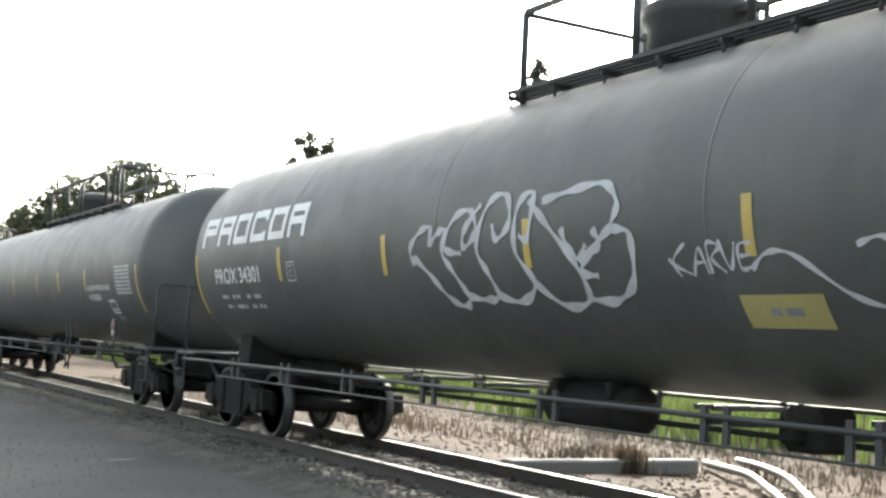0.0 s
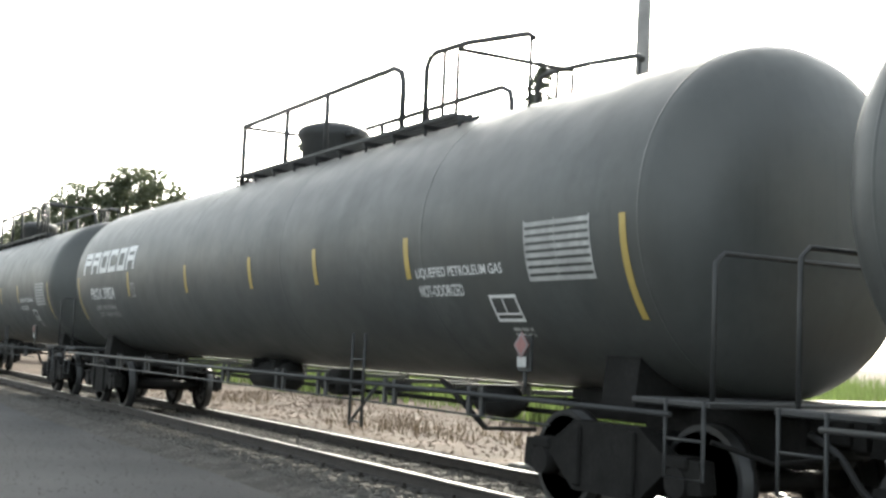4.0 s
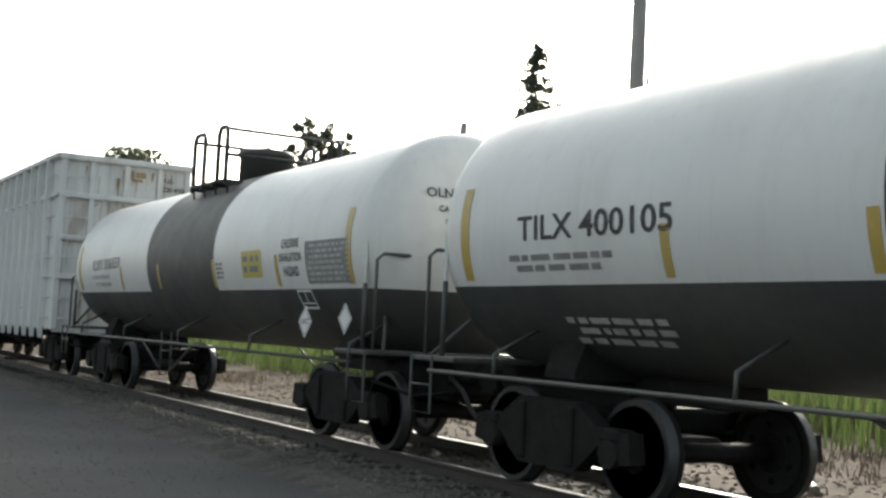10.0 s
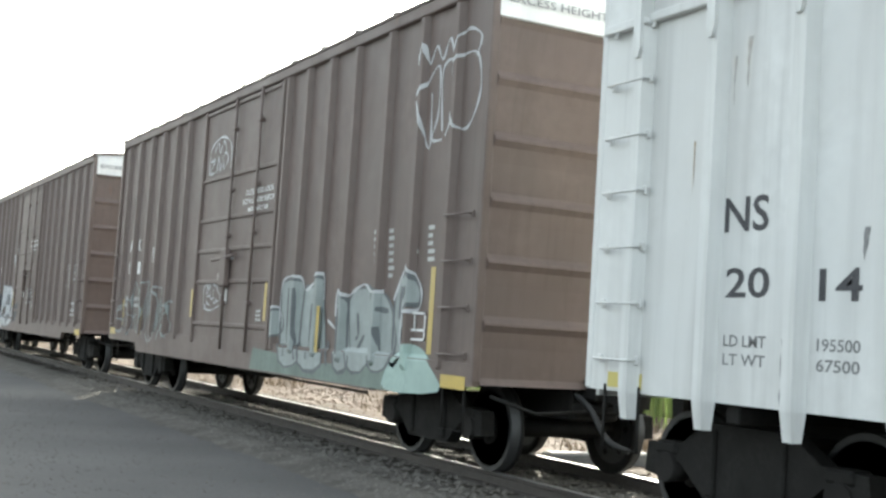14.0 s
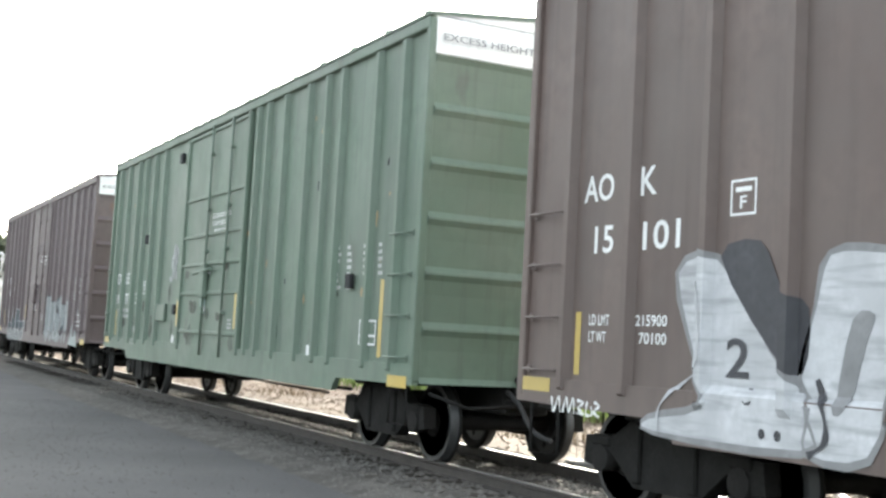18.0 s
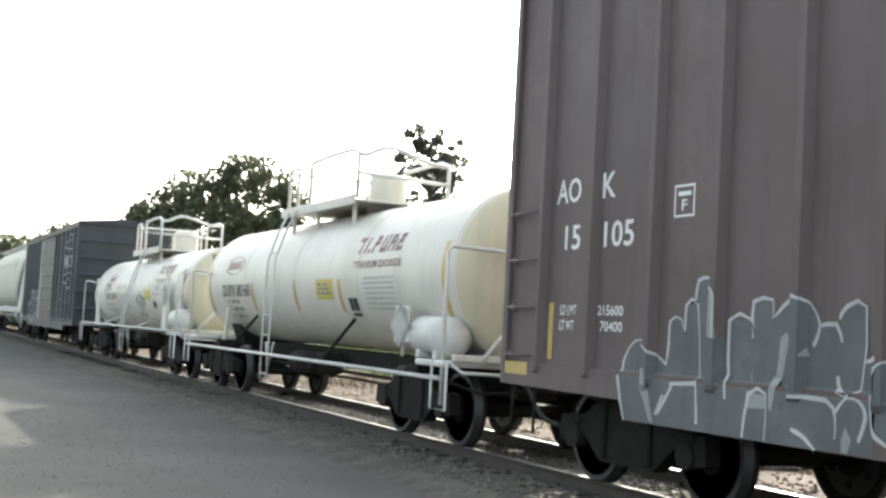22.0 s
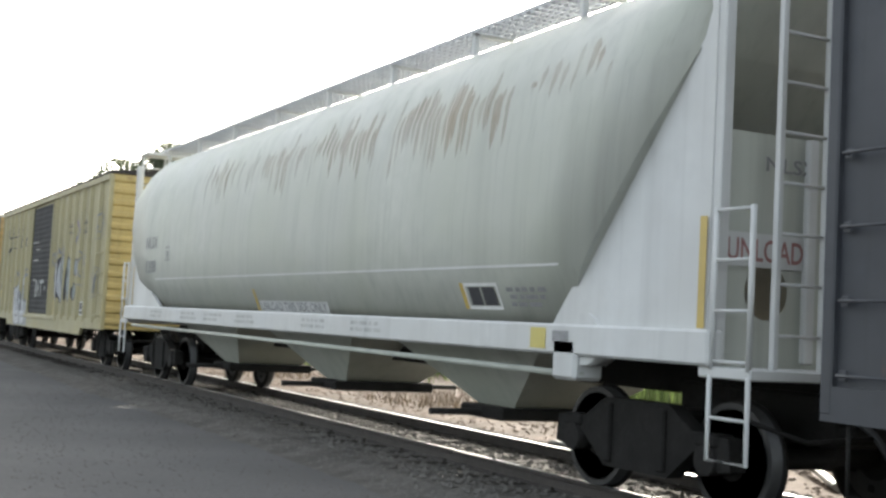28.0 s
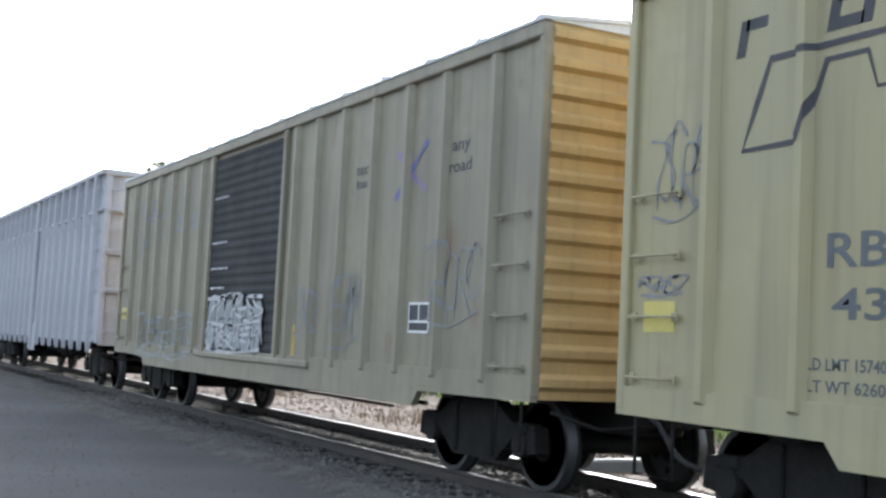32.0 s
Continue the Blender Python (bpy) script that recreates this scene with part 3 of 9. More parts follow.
def smooth_line3(pts, steps=5):
    out, n = [], len(pts)
    for i in range(n - 1):
        p = [pts[max(0, min(n - 1, i + k))] for k in (-1, 0, 1, 2)]
        for s in range(steps):
            t = s / steps
            out.append(tuple(0.5 * (2 * p[1][a] + (p[2][a] - p[0][a]) * t + (2 * p[0][a] - 5 * p[1][a] + 4 * p[2][a] - p[3][a]) * t * t + (3 * p[1][a] - p[0][a] - 3 * p[2][a] + p[3][a]) * t ** 3) for a in (0, 1, 2)))
    return out + [pts[-1]]


gear_meshes()


def grab(parent, mat, at, turn=0.0):
    if mat.name not in GEAR["grab_iron"]:
        GEAR["grab_iron"][mat.name] = clean(GEAR["grab_shape"].mesh("grab_iron", mat))
    return part("grab_iron", GEAR["grab_iron"][mat.name], None, parent, at=pose(*at, 0, 0, turn))


def car_root(name, xc, label, category):
    root = tagged(new(name), label, category, group="cars of the freight train")
    root.location = (xc, 0, 0)
    CARS.append((root, xc))
    return root


def running_gear(root, trucks, half):
    """Two four-wheeled trucks at these places along the car, couplers at half its length."""
    for xt in trucks:
        for d in (-1, 1):
            part("side_frame", GEAR["side_frame"], None, root, at=(xt, d * 1.0, 0.02))
        part("bolster", GEAR["bolster"], None, root, at=(xt, 0, 0.02))
        part("spring_plank", GEAR["spring_plank"], None, root, at=(xt, 0, 0.02))
        for dx in (-0.42, 0.42):
            part("brake_beam", GEAR["brake_beam"], None, root, at=(xt + dx, 0, 0.02))
        for dx in (-0.89, 0.89):
            w = part("wheelset", GEAR["wheelset"], None, root, at=(xt + dx, 0, WHEEL_R))
            WHEELSETS.append((w, xt + dx))
    for d in (-1, 1):
        m = pose(d * (half - 0.45), 0, 0, 0, 0, 0 if d > 0 else 180)
        part("coupler", GEAR["coupler"], None, root, at=m)
        part("air_hose", GEAR["air_hose"], None, root, at=m)


def brake_gear(root, x, side=-1, mat=None):
    """Air reservoir, valve and pipes under the floor."""
    mat = mat or IRON
    s = Shape()
    s.lathe("x", (x, side * 0.55, 0.72), [(-0.62, 0.0), (-0.6, 0.12), (-0.5, 0.2), (0.5, 0.2), (0.6, 0.12), (0.62, 0.0)], 14)
    part("air_reservoir", s, mat, root)
    s = Shape()
    s.box(x + 0.9, x + 1.25, side * 0.35, side * 0.75, 0.58, 0.92, 0.04)
    s.box(x + 1.0, x + 1.15, side * 0.75, side * 0.9, 0.64, 0.8, 0.03)
    part("control_valve", s, mat, root)
    s = Shape()
    s.tube([(x - 4.5, side * 0.3, 0.62), (x + 4.5, side * 0.3, 0.62)], 0.03, 6)
    s.tube([(x - 3.0, side * 0.1, 0.52), (x + 3.2, side * 0.12, 0.5)], 0.022, 6)
    part("brake_pipe", s, mat, root)


# ---- boxcars ----
def end_profile(style, x, z0, z1):
    """The (x, z) line of a corrugated end, from sill to eave, facing +x."""
    pts, z = [], z0
    if style == "ridges":
        n = 13
        h = (z1 - z0) / n
        for i in range(n):
            a = z0 + i * h
            pts += [(x, a), (x, a + h * 0.3), (x + 0.055, a + h * 0.45), (x + 0.06, a + h * 0.72), (x, a + h * 0.9)]
    else:
        n = 6
        h = (z1 - z0) / n
        for i in range(n):
            a = z0 + i * h
            pts += [(x + 0.055, a + 0.001), (x, a + 0.07), (x + 0.012, a + h * 0.6), (x + 0.03, a + h * 0.86), (x + 0.06, a + h - 0.02)]
    return pts + [(x, z1)]


def boxcar(name, x0, x1, z0, z1, wall, ribs, door, trucks, label, end_style="panels", end_mat=None, door_style="plug", roof_mat=None, deep=0.12, sill_mat=None, top_band=False, ladder_rungs=4):
    """A boxcar between x0 and x1 with floor sill z0 and eave z1; ribs and door as places along the train."""
    xc, half = (x0 + x1) / 2, (x1 - x0) / 2
    root = car_root(name, xc, label, "boxcar")
    yw = 1.46
    end_mat, roof_mat, sill_mat = end_mat or wall, roof_mat or wall, sill_mat or wall
    d0, d1 = door[0] - xc, door[1] - xc
    for side in (-1, 1):
        s = Shape()
        for a, b in ((-half, d0), (d1, half)):
            s.box(a, b, side * (yw - 0.05), side * yw, z0 + 0.1, z1 - 0.04)
        s.box(d0, d1, side * (yw - 0.05), side * (yw - 0.02), z0 + 0.1, z1 - 0.04)
        part("side_wall", s, wall, root)
        s = Shape()
        s.box(-half, half, side * (yw - 0.04), side * (yw + 0.06), z1 - 0.14, z1, 0.015)
        part("top_chord", s, wall, root)
        s = Shape()
        s.prism([(-half, z0 + 0.28), (-half, z0 + 0.06), (-half + 2.15, z0 + 0.04), (-half + 2.28, z0 - deep), (half - 2.28, z0 - deep), (half - 2.15, z0 + 0.04), (half, z0 + 0.06), (half, z0 + 0.28)], side * (yw - 0.03), side * (yw + 0.045))
        part("side_sill", s, sill_mat, root)
        for a in (-half - 0.008, half - 0.09):
            s = Shape().box(a, a + 0.098, side * (yw - 0.05), side * (yw + 0.05), z0 + 0.1, z1 - 0.02, 0.012)
            part("corner_post", s, wall, root)
    s = Shape()
    zr0, zr1 = z0 + 0.16, z1 - 0.13
    s.add([(-0.075, 0, zr0), (-0.035, -0.075, zr0 + 0.05), (0.035, -0.075, zr0 + 0.05), (0.075, 0, zr0), (-0.075, 0, zr1), (-0.035, -0.075, zr1 - 0.03), (0.035, -0.075, zr1 - 0.03), (0.075, 0, zr1)], [(0, 1, 5, 4), (1, 2, 6, 5), (2, 3, 7, 6), (0, 3, 2, 1), (4, 5, 6, 7), (0, 4, 7, 3)])
    rib = clean(s.mesh("rib", wall))
    Stepped.ribs = [x - xc for x in ribs]
    for x in ribs:
        part("rib", rib, None, root, at=pose(x - xc, -yw, 0))
        part("rib", rib, None, root, at=pose(xc - x, yw, 0, 0, 0, 180))
    # ends
    for d in (-1, 1):
        line = end_profile(end_style, half - 0.02, z0 + 0.08, z1 - (0.42 if top_band else 0.0))
        inner = [(half - 0.1, line[-1][1]), (half - 0.1, z0 + 0.08)]
        s = Shape().prism([(x * d, z) for x, z in line + inner], -(yw - 0.04), yw - 0.04)
        e = part("end_wall", s, end_mat, root)
        if top_band:
            s = Shape().box(d * (half - 0.1), d * (half + 0.01), -(yw - 0.02), yw - 0.02, z1 - 0.42, z1 + 0.02, 0.01)
            part("end_band", s, PAINT_WHITE, root, "white excess height band")
        s = Shape()
        s.prism([(d * (half - 0.1), z1 - 0.001), (d * (half + 0.01), z1 - 0.001), (d * (half + 0.01), z1 + 0.02), (d * (half - 0.1), z1 + 0.02)], -yw, yw)
        s.add([(d * half, -yw, z1 + 0.015), (d * half, yw, z1 + 0.015), (d * half, 0, z1 + 0.16), (d * (half - 0.08), -yw, z1 + 0.015), (d * (half - 0.08), yw, z1 + 0.015), (d * (half - 0.08), 0, z1 + 0.16)], [(0, 1, 2), (5, 4, 3), (0, 2, 5, 3), (1, 4, 5, 2)])
        part("gable", s, PAINT_WHITE if top_band else roof_mat, root)
    # roof
    s = Shape()
    s.sweep([(-yw - 0.07, z1 + 0.0), (-yw - 0.07, z1 + 0.035), (0, z1 + 0.2), (yw + 0.07, z1 + 0.035), (yw + 0.07, z1 + 0.0), (0, z1 + 0.16)], -half - 0.02, half + 0.02)
    roof = part("roof", s, roof_mat, root)
    s = Shape()
    s.sweep([(-yw - 0.075, z1 + 0.02), (-yw - 0.07, z1 + 0.065), (0, z1 + 0.235), (yw + 0.07, z1 + 0.065), (yw + 0.075, z1 + 0.02), (0, z1 + 0.19)], -0.04, 0.04)
    seam = clean(s.mesh("roof_seam", roof_mat))
    n = int(half * 2 / 1.05)
    for i in range(n + 1):
        part("roof_seam", seam, None, roof, at=(-half + 0.1 + i * (2 * half - 0.2) / n, 0, 0))
    # floor and underframe
    s = Shape().box(-half + 0.05, half - 0.05, -yw + 0.05, yw - 0.05, z0 + 0.12, z0 + 0.26)
    part("floor", s, IRON, root)
    s = Shape().box(-half - 0.2, half + 0.2, -0.2, 0.2, z0 - 0.02, z0 + 0.2, 0.02)
    part("centre_sill", s, IRON, root)
    for xt in trucks:
        part("body_bolster", Shape().box(xt - 0.15, xt + 0.15, -1.4, 1.4, z0, z0 + 0.13, 0.02), IRON, root)
    beam = clean(Shape().box(-0.06, 0.06, -1.4, 1.4, z0 - 0.05, z0 + 0.13, 0.01).mesh("crossbearer", IRON))
    for k in range(-3, 4):
        part("crossbearer", beam, None, root, at=(k * 1.1, 0, 0))
    # doors
    for side in (-1, 1):
        y = side * (yw - 0.01)
        out = side
        s = Shape()
        if door_style == "corrugated":
            zz = z0 + 0.24
            n = 22
            h = (z1 - 0.2 - zz) / n
            sec = []
            for i in range(n):
                a = zz + i * h
                sec += [(y + out * 0.021, a), (y + out * 0.021, a + h * 0.3), (y + out * 0.03, a + h * 0.5), (y + out * 0.03, a + h * 0.8)]
            sec.append((y, z1 - 0.2))
            sec += [(y - out * 0.03, z1 - 0.2), (y - out * 0.03, zz)]
            s.sweep(sec, d0 + 0.03, d1 - 0.03)
            leaf = part("door", s, DOOR_BLACK, root, "sooty black corrugated sliding door")
            for a in (d0, d1 - 0.1):
                s = Shape().box(a, a + 0.1, y, y + out * 0.08, z0 + 0.2, z1 - 0.15, 0.012)
                part("door_post", s, wall, root)
            s = Shape().box(d0 - 0.3, d1 + 1.2, y + out * 0.02, y + out * 0.1, z0 + 0.15, z0 + 0.23, 0.01)
            part("door_track", s, wall, root)
        elif door_style == "smooth":
            s.box(d0, d1, y, y + out * 0.05, z0 + 0.22, z1 - 0.16, 0.01)
            leaf = part("door", s, wall, root)
            for k in range(7):
                q = Shape().box(d0 + 0.05, d1 - 0.05, y + out * 0.05, y + out * 0.075, z0 + 0.45 + k * 0.46, z0 + 0.52 + k * 0.46, 0.012)
                part("door_rib", q, wall, leaf)
            q = Shape().box(d0 - 0.14, d0 - 0.02, y, y + out * 0.09, z0 + 0.2, z1 - 0.2, 0.012)
            part("door_post", q, CHALK, root, "pale painted door post")
            q = Shape().box(d1, d1 + 0.1, y, y + out * 0.08, z0 + 0.2, z1 - 0.2, 0.012)
            part("door_post", q, wall, root)
        else:
            s.box(d0 + 0.04, d1 - 0.04, y, y + out * 0.045, z0 + 0.2, z1 - 0.2, 0.01)
            leaf = part("door", s, wall, root)
            w = d1 - d0
            zh = z1 - z0
            for a in (d0 + 0.02, d1 - 0.12):
                q = Shape().box(a, a + 0.1, y, y + out * 0.09, z0 + 0.18, z1 - 0.15, 0.015)
                part("door_post", q, wall, root)
            for fz in (0.12, 0.28, 0.4, 0.52, 0.68, 0.95):
                q = Shape().box(d0 + 0.12, d1 - 0.12, y + out * 0.045, y + out * 0.075, z0 + zh * fz - 0.03, z0 + zh * fz + 0.03, 0.01)
                part("door_rail", q, wall, leaf)
            for fx in (0.45, 0.76):
                q = Shape().tube([(d0 + w * fx, y + out * 0.09, z0 + 0.12), (d0 + w * fx, y + out * 0.09, z1 - 0.12)], 0.022, 7)
                part("locking_rod", q, wall, leaf)
                for fz in (0.2, 0.45, 0.62, 0.85):
                    q = Shape().box(d0 + w * fx - 0.05, d0 + w * fx + 0.05, y + out * 0.05, y + out * 0.12, z0 + zh * fz - 0.03, z0 + zh * fz + 0.03, 0.01)
                    part("rod_bracket", q, wall, leaf)
            q = Shape().tube([(d0 + w * 0.3, y + out * 0.13, z0 + zh * 0.36), (d0 + w * 0.6, y + out * 0.13, z0 + zh * 0.375)], 0.025, 7)
            q.box(d0 + w * 0.41, d0 + w * 0.49, y + out * 0.06, y + out * 0.15, z0 + zh * 0.26, z0 + zh * 0.40, 0.015)
            part("door_handle", q, wall, leaf)
    # ladders and steps
    for k in range(ladder_rungs):
        z = z0 + 0.35 + k * 0.46
        for a in (-half + 0.42, half - 0.42):
            grab(root, wall, (a, -yw - 0.03, z))
            grab(root, wall, (-a, yw + 0.03, z), 180)
        grab(root, end_mat, (half + 0.03, 1.0, z), 90)
        grab(root, end_mat, (-half - 0.03, 1.0, z), -90)
    for a in (-half + 0.42, half - 0.42):
        for side in (-1, 1):
            s = Shape().tube([(a - 0.22, side * 1.46, z0 + 0.1), (a - 0.22, side * 1.46, z0 - 0.38), (a + 0.22, side * 1.46, z0 - 0.38), (a + 0.22, side * 1.46, z0 + 0.1)], 0.016, 6)
            part("stirrup_step", s, IRON, root)
    s = Shape().lathe("x", (-half - 0.16, 0.55, z0 + 1.6), [(-0.02, 0.0), (-0.02, 0.05), (0.02, 0.05), (0.02, 0)], 10)
    s.tube([(-half - 0.16, 0.55 + 0.26 * math.cos(a), z0 + 1.6 + 0.26 * math.sin(a)) for a in (2 * math.pi * k / 20 for k in range(21))], 0.018, 6)
    for k in range(4):
        a = k * math.pi / 4
        s.tube([(-half - 0.16, 0.55 - 0.25 * math.cos(a), z0 + 1.6 - 0.25 * math.sin(a)), (-half - 0.16, 0.55 + 0.25 * math.cos(a), z0 + 1.6 + 0.25 * math.sin(a))], 0.01, 5)
    s.tube([(-half - 0.16, 0.55, z0 + 1.6), (-half + 0.02, 0.55, z0 + 1.6)], 0.025, 6)
    part("brake_wheel", s, IRON, root)
    running_gear(root, trucks, half + 0.62)
    brake_gear(root, -1.0)
    return root, xc, Flat(-yw), Endwise(half + 0.04)


def chip_car(name, x0, x1, z0, z1, wall, label, rib_at):
    """A high-sided car with outside posts that reach below its sill."""
    xc, half = (x0 + x1) / 2, (x1 - x0) / 2
    root = car_root(name, xc, label, "freight car")
    yw = 1.44
    zm = z0 + (z1 - z0) * 0.765
    for side in (-1, 1):
        s = Shape().box(-half, half, side * (yw - 0.05), side * yw, z0, z1 - 0.05)
        part("side_wall", s, wall, root)
        s = Shape().box(-half - 0.03, half + 0.03, side * (yw - 0.05), side * (yw + 0.11), z1 - 0.12, z1, 0.02)
        part("top_chord", s, wall, root)
        s = Shape().box(-half, half, side * yw, side * (yw + 0.06), zm - 0.04, zm + 0.04, 0.012)
        part("belt_rail", s, wall, root)
        s = Shape().prism([(-0.55, z0 + 0.35), (-0.55, z0 - 0.02), (-0.42, z0 - 0.36), (0.42, z0 - 0.36), (0.55, z0 - 0.02), (0.55, z0 + 0.35)], side * (yw + 0.003), side * (yw + 0.03))
        part("centre_plate", s, wall, root)
        s = Shape().box(-0.09, 0.09, side * yw, side * (yw + 0.1), z0 - 0.3, z1 - 0.1, 0.02)
        part("centre_post", s, wall, root)
    s = Shape()
    b = z0 - 0.2
    s.add([(-0.1, 0, zm), (-0.055, -0.1, zm), (0.055, -0.1, zm), (0.1, 0, zm), (-0.09, 0, z0), (-0.05, -0.1, z0), (0.05, -0.1, z0), (0.09, 0, z0), (-0.06, 0, b), (-0.04, -0.07, b), (0.04, -0.07, b), (0.06, 0, b)],
          [(0, 1, 5, 4), (1, 2, 6, 5), (2, 3, 7, 6), (4, 5, 9, 8), (5, 6, 10, 9), (6, 7, 11, 10), (0, 3, 2, 1), (8, 9, 10, 11), (0, 4, 7, 3), (4, 8, 11, 7)])
    rib = clean(s.mesh("post", wall))
    s = Shape()
    za, zb = zm - 0.24, z1 - 0.1
    s.prism([(-0.045, za), (-0.045, zb), (0.045, zb), (0.045, za), (0.02, za - 0.08), (-0.02, za - 0.08)], -0.13, 0.0)
    short = clean(s.mesh("upper_stake", wall))
    for x in rib_at:
        u = x - xc
        if abs(u) < 0.4:
            continue
        part("post", rib, None, root, at=pose(u, -yw, 0))
        part("post", rib, None, root, at=pose(-u, yw, 0, 0, 0, 180))
        part("upper_stake", short, None, root, at=pose(u, -yw, 0))
        part("upper_stake", short, None, root, at=pose(-u, yw, 0, 0, 0, 180))
    for d in (-1, 1):
        s = Shape().box(d * (half - 0.05), d * (half - 0.004), 0.055 - yw, yw - 0.055, z0 - 0.05, z1 - 0.06)
        part("end_wall", s, wall, root)
        s = Shape().box(d * (half - 0.02), d * (half + 0.12), -yw - 0.05, yw + 0.05, z1 - 0.14, z1, 0.02)
        part("end_chord", s, wall, root)
        for z in (zm, z0 + (z1 - z0) * 0.52, z0 + (z1 - z0) * 0.3):
            s = Shape().box(d * half, d * (half + 0.1), -yw, yw, z - 0.06, z + 0.06, 0.02)
            part("end_rail", s, wall, root)
        for y in (-1.38, -0.75, 0.0, 0.75, 1.38):
            s = Shape().box(d * (half - 0.006), d * (half + 0.085), y - 0.065, y + 0.065, (zm if abs(y) < 0.5 else z0), z1 - 0.1, 0.015)
            part("end_post", s, wall, root)
        for k in range(8):
            z = z0 + 0.25 + k * 0.44
            grab(root, wall, (d * (half - 0.4), -yw - 0.03, z))
            grab(root, wall, (d * (half - 0.4), yw + 0.03, z), 180)
            if d > 0:
                grab(root, wall, (half + 0.11, -1.06, z), 90)
    s = Shape().box(-half + 0.05, half - 0.05, -yw + 0.05, yw - 0.05, z0 + 0.05, z0 + 0.15)
    part("floor", s, IRON, root)
    s = Shape().box(-half - 0.2, half + 0.2, -0.22, 0.22, z0 - 0.25, z0 + 0.06, 0.02)
    part("centre_sill", s, IRON, root)
    beam = clean(Shape().box(-0.07, 0.07, -1.38, 1.38, z0 - 0.14, z0 + 0.05, 0.01).mesh("crossbearer", IRON))
    for k in range(-4, 5):
        part("crossbearer", beam, None, root, at=(k * 1.5, 0, 0))
    for a in (-half + 0.42, half - 0.42):
        for side in (-1, 1):
            s = Shape().tube([(a - 0.22, side * 1.44, z0 + 0.05), (a - 0.22, side * 1.44, z0 - 0.45), (a + 0.22, side * 1.44, z0 - 0.45), (a + 0.22, side * 1.44, z0 + 0.05)], 0.016, 6)
            part("stirrup_step", s, IRON, root)
    running_gear(root, (-half + 1.45, half - 1.5), half + 0.55)
    brake_gear(root, 0.6)
    return root, xc, Flat(-yw), Endwise(half + 0.05)


# ---- tank cars ----
def head_profile(r, depth, n=9):
    return [(depth * math.sin(math.pi / 2 * i / n), r * math.cos(math.pi / 2 * i / n) ** 0.8 if i < n else 0.0) for i in range(1, n + 1)]


def tank_shell(x0, x1, r, zc, depth, n=64, colour=None, slices=()):
    """A tank with dished heads; colour(x, angle) picks the material."""
    s = Shape()
    xs = sorted({x0, x1, *slices, *[x0 + (x1 - x0) * k / 16 for k in range(17)]})
    prof = [(x0 - a, q) for a, q in head_profile(r, depth)][::-1] + [(x, r) for x in xs] + [(x1 + a, q) for a, q in head_profile(r, depth)]
    v, f, mi = [], [], []
    for x, q in prof:
        for k in range(n):
            a = 2 * math.pi * k / n
            v.append((x, -q * math.cos(a), zc + q * math.sin(a)))
    for i in range(len(prof) - 1):
        for k in range(n):
            face = (i * n + k, i * n + (k + 1) % n, (i + 1) * n + (k + 1) % n, (i + 1) * n + k)
            mx = (prof[i][0] + prof[i + 1][0]) / 2
            mz = sum(v[j][2] for j in face) / 4
            s.add([v[j] for j in face], [(0, 1, 2, 3)], colour(mx, mz) if colour else 0, True)
    return s


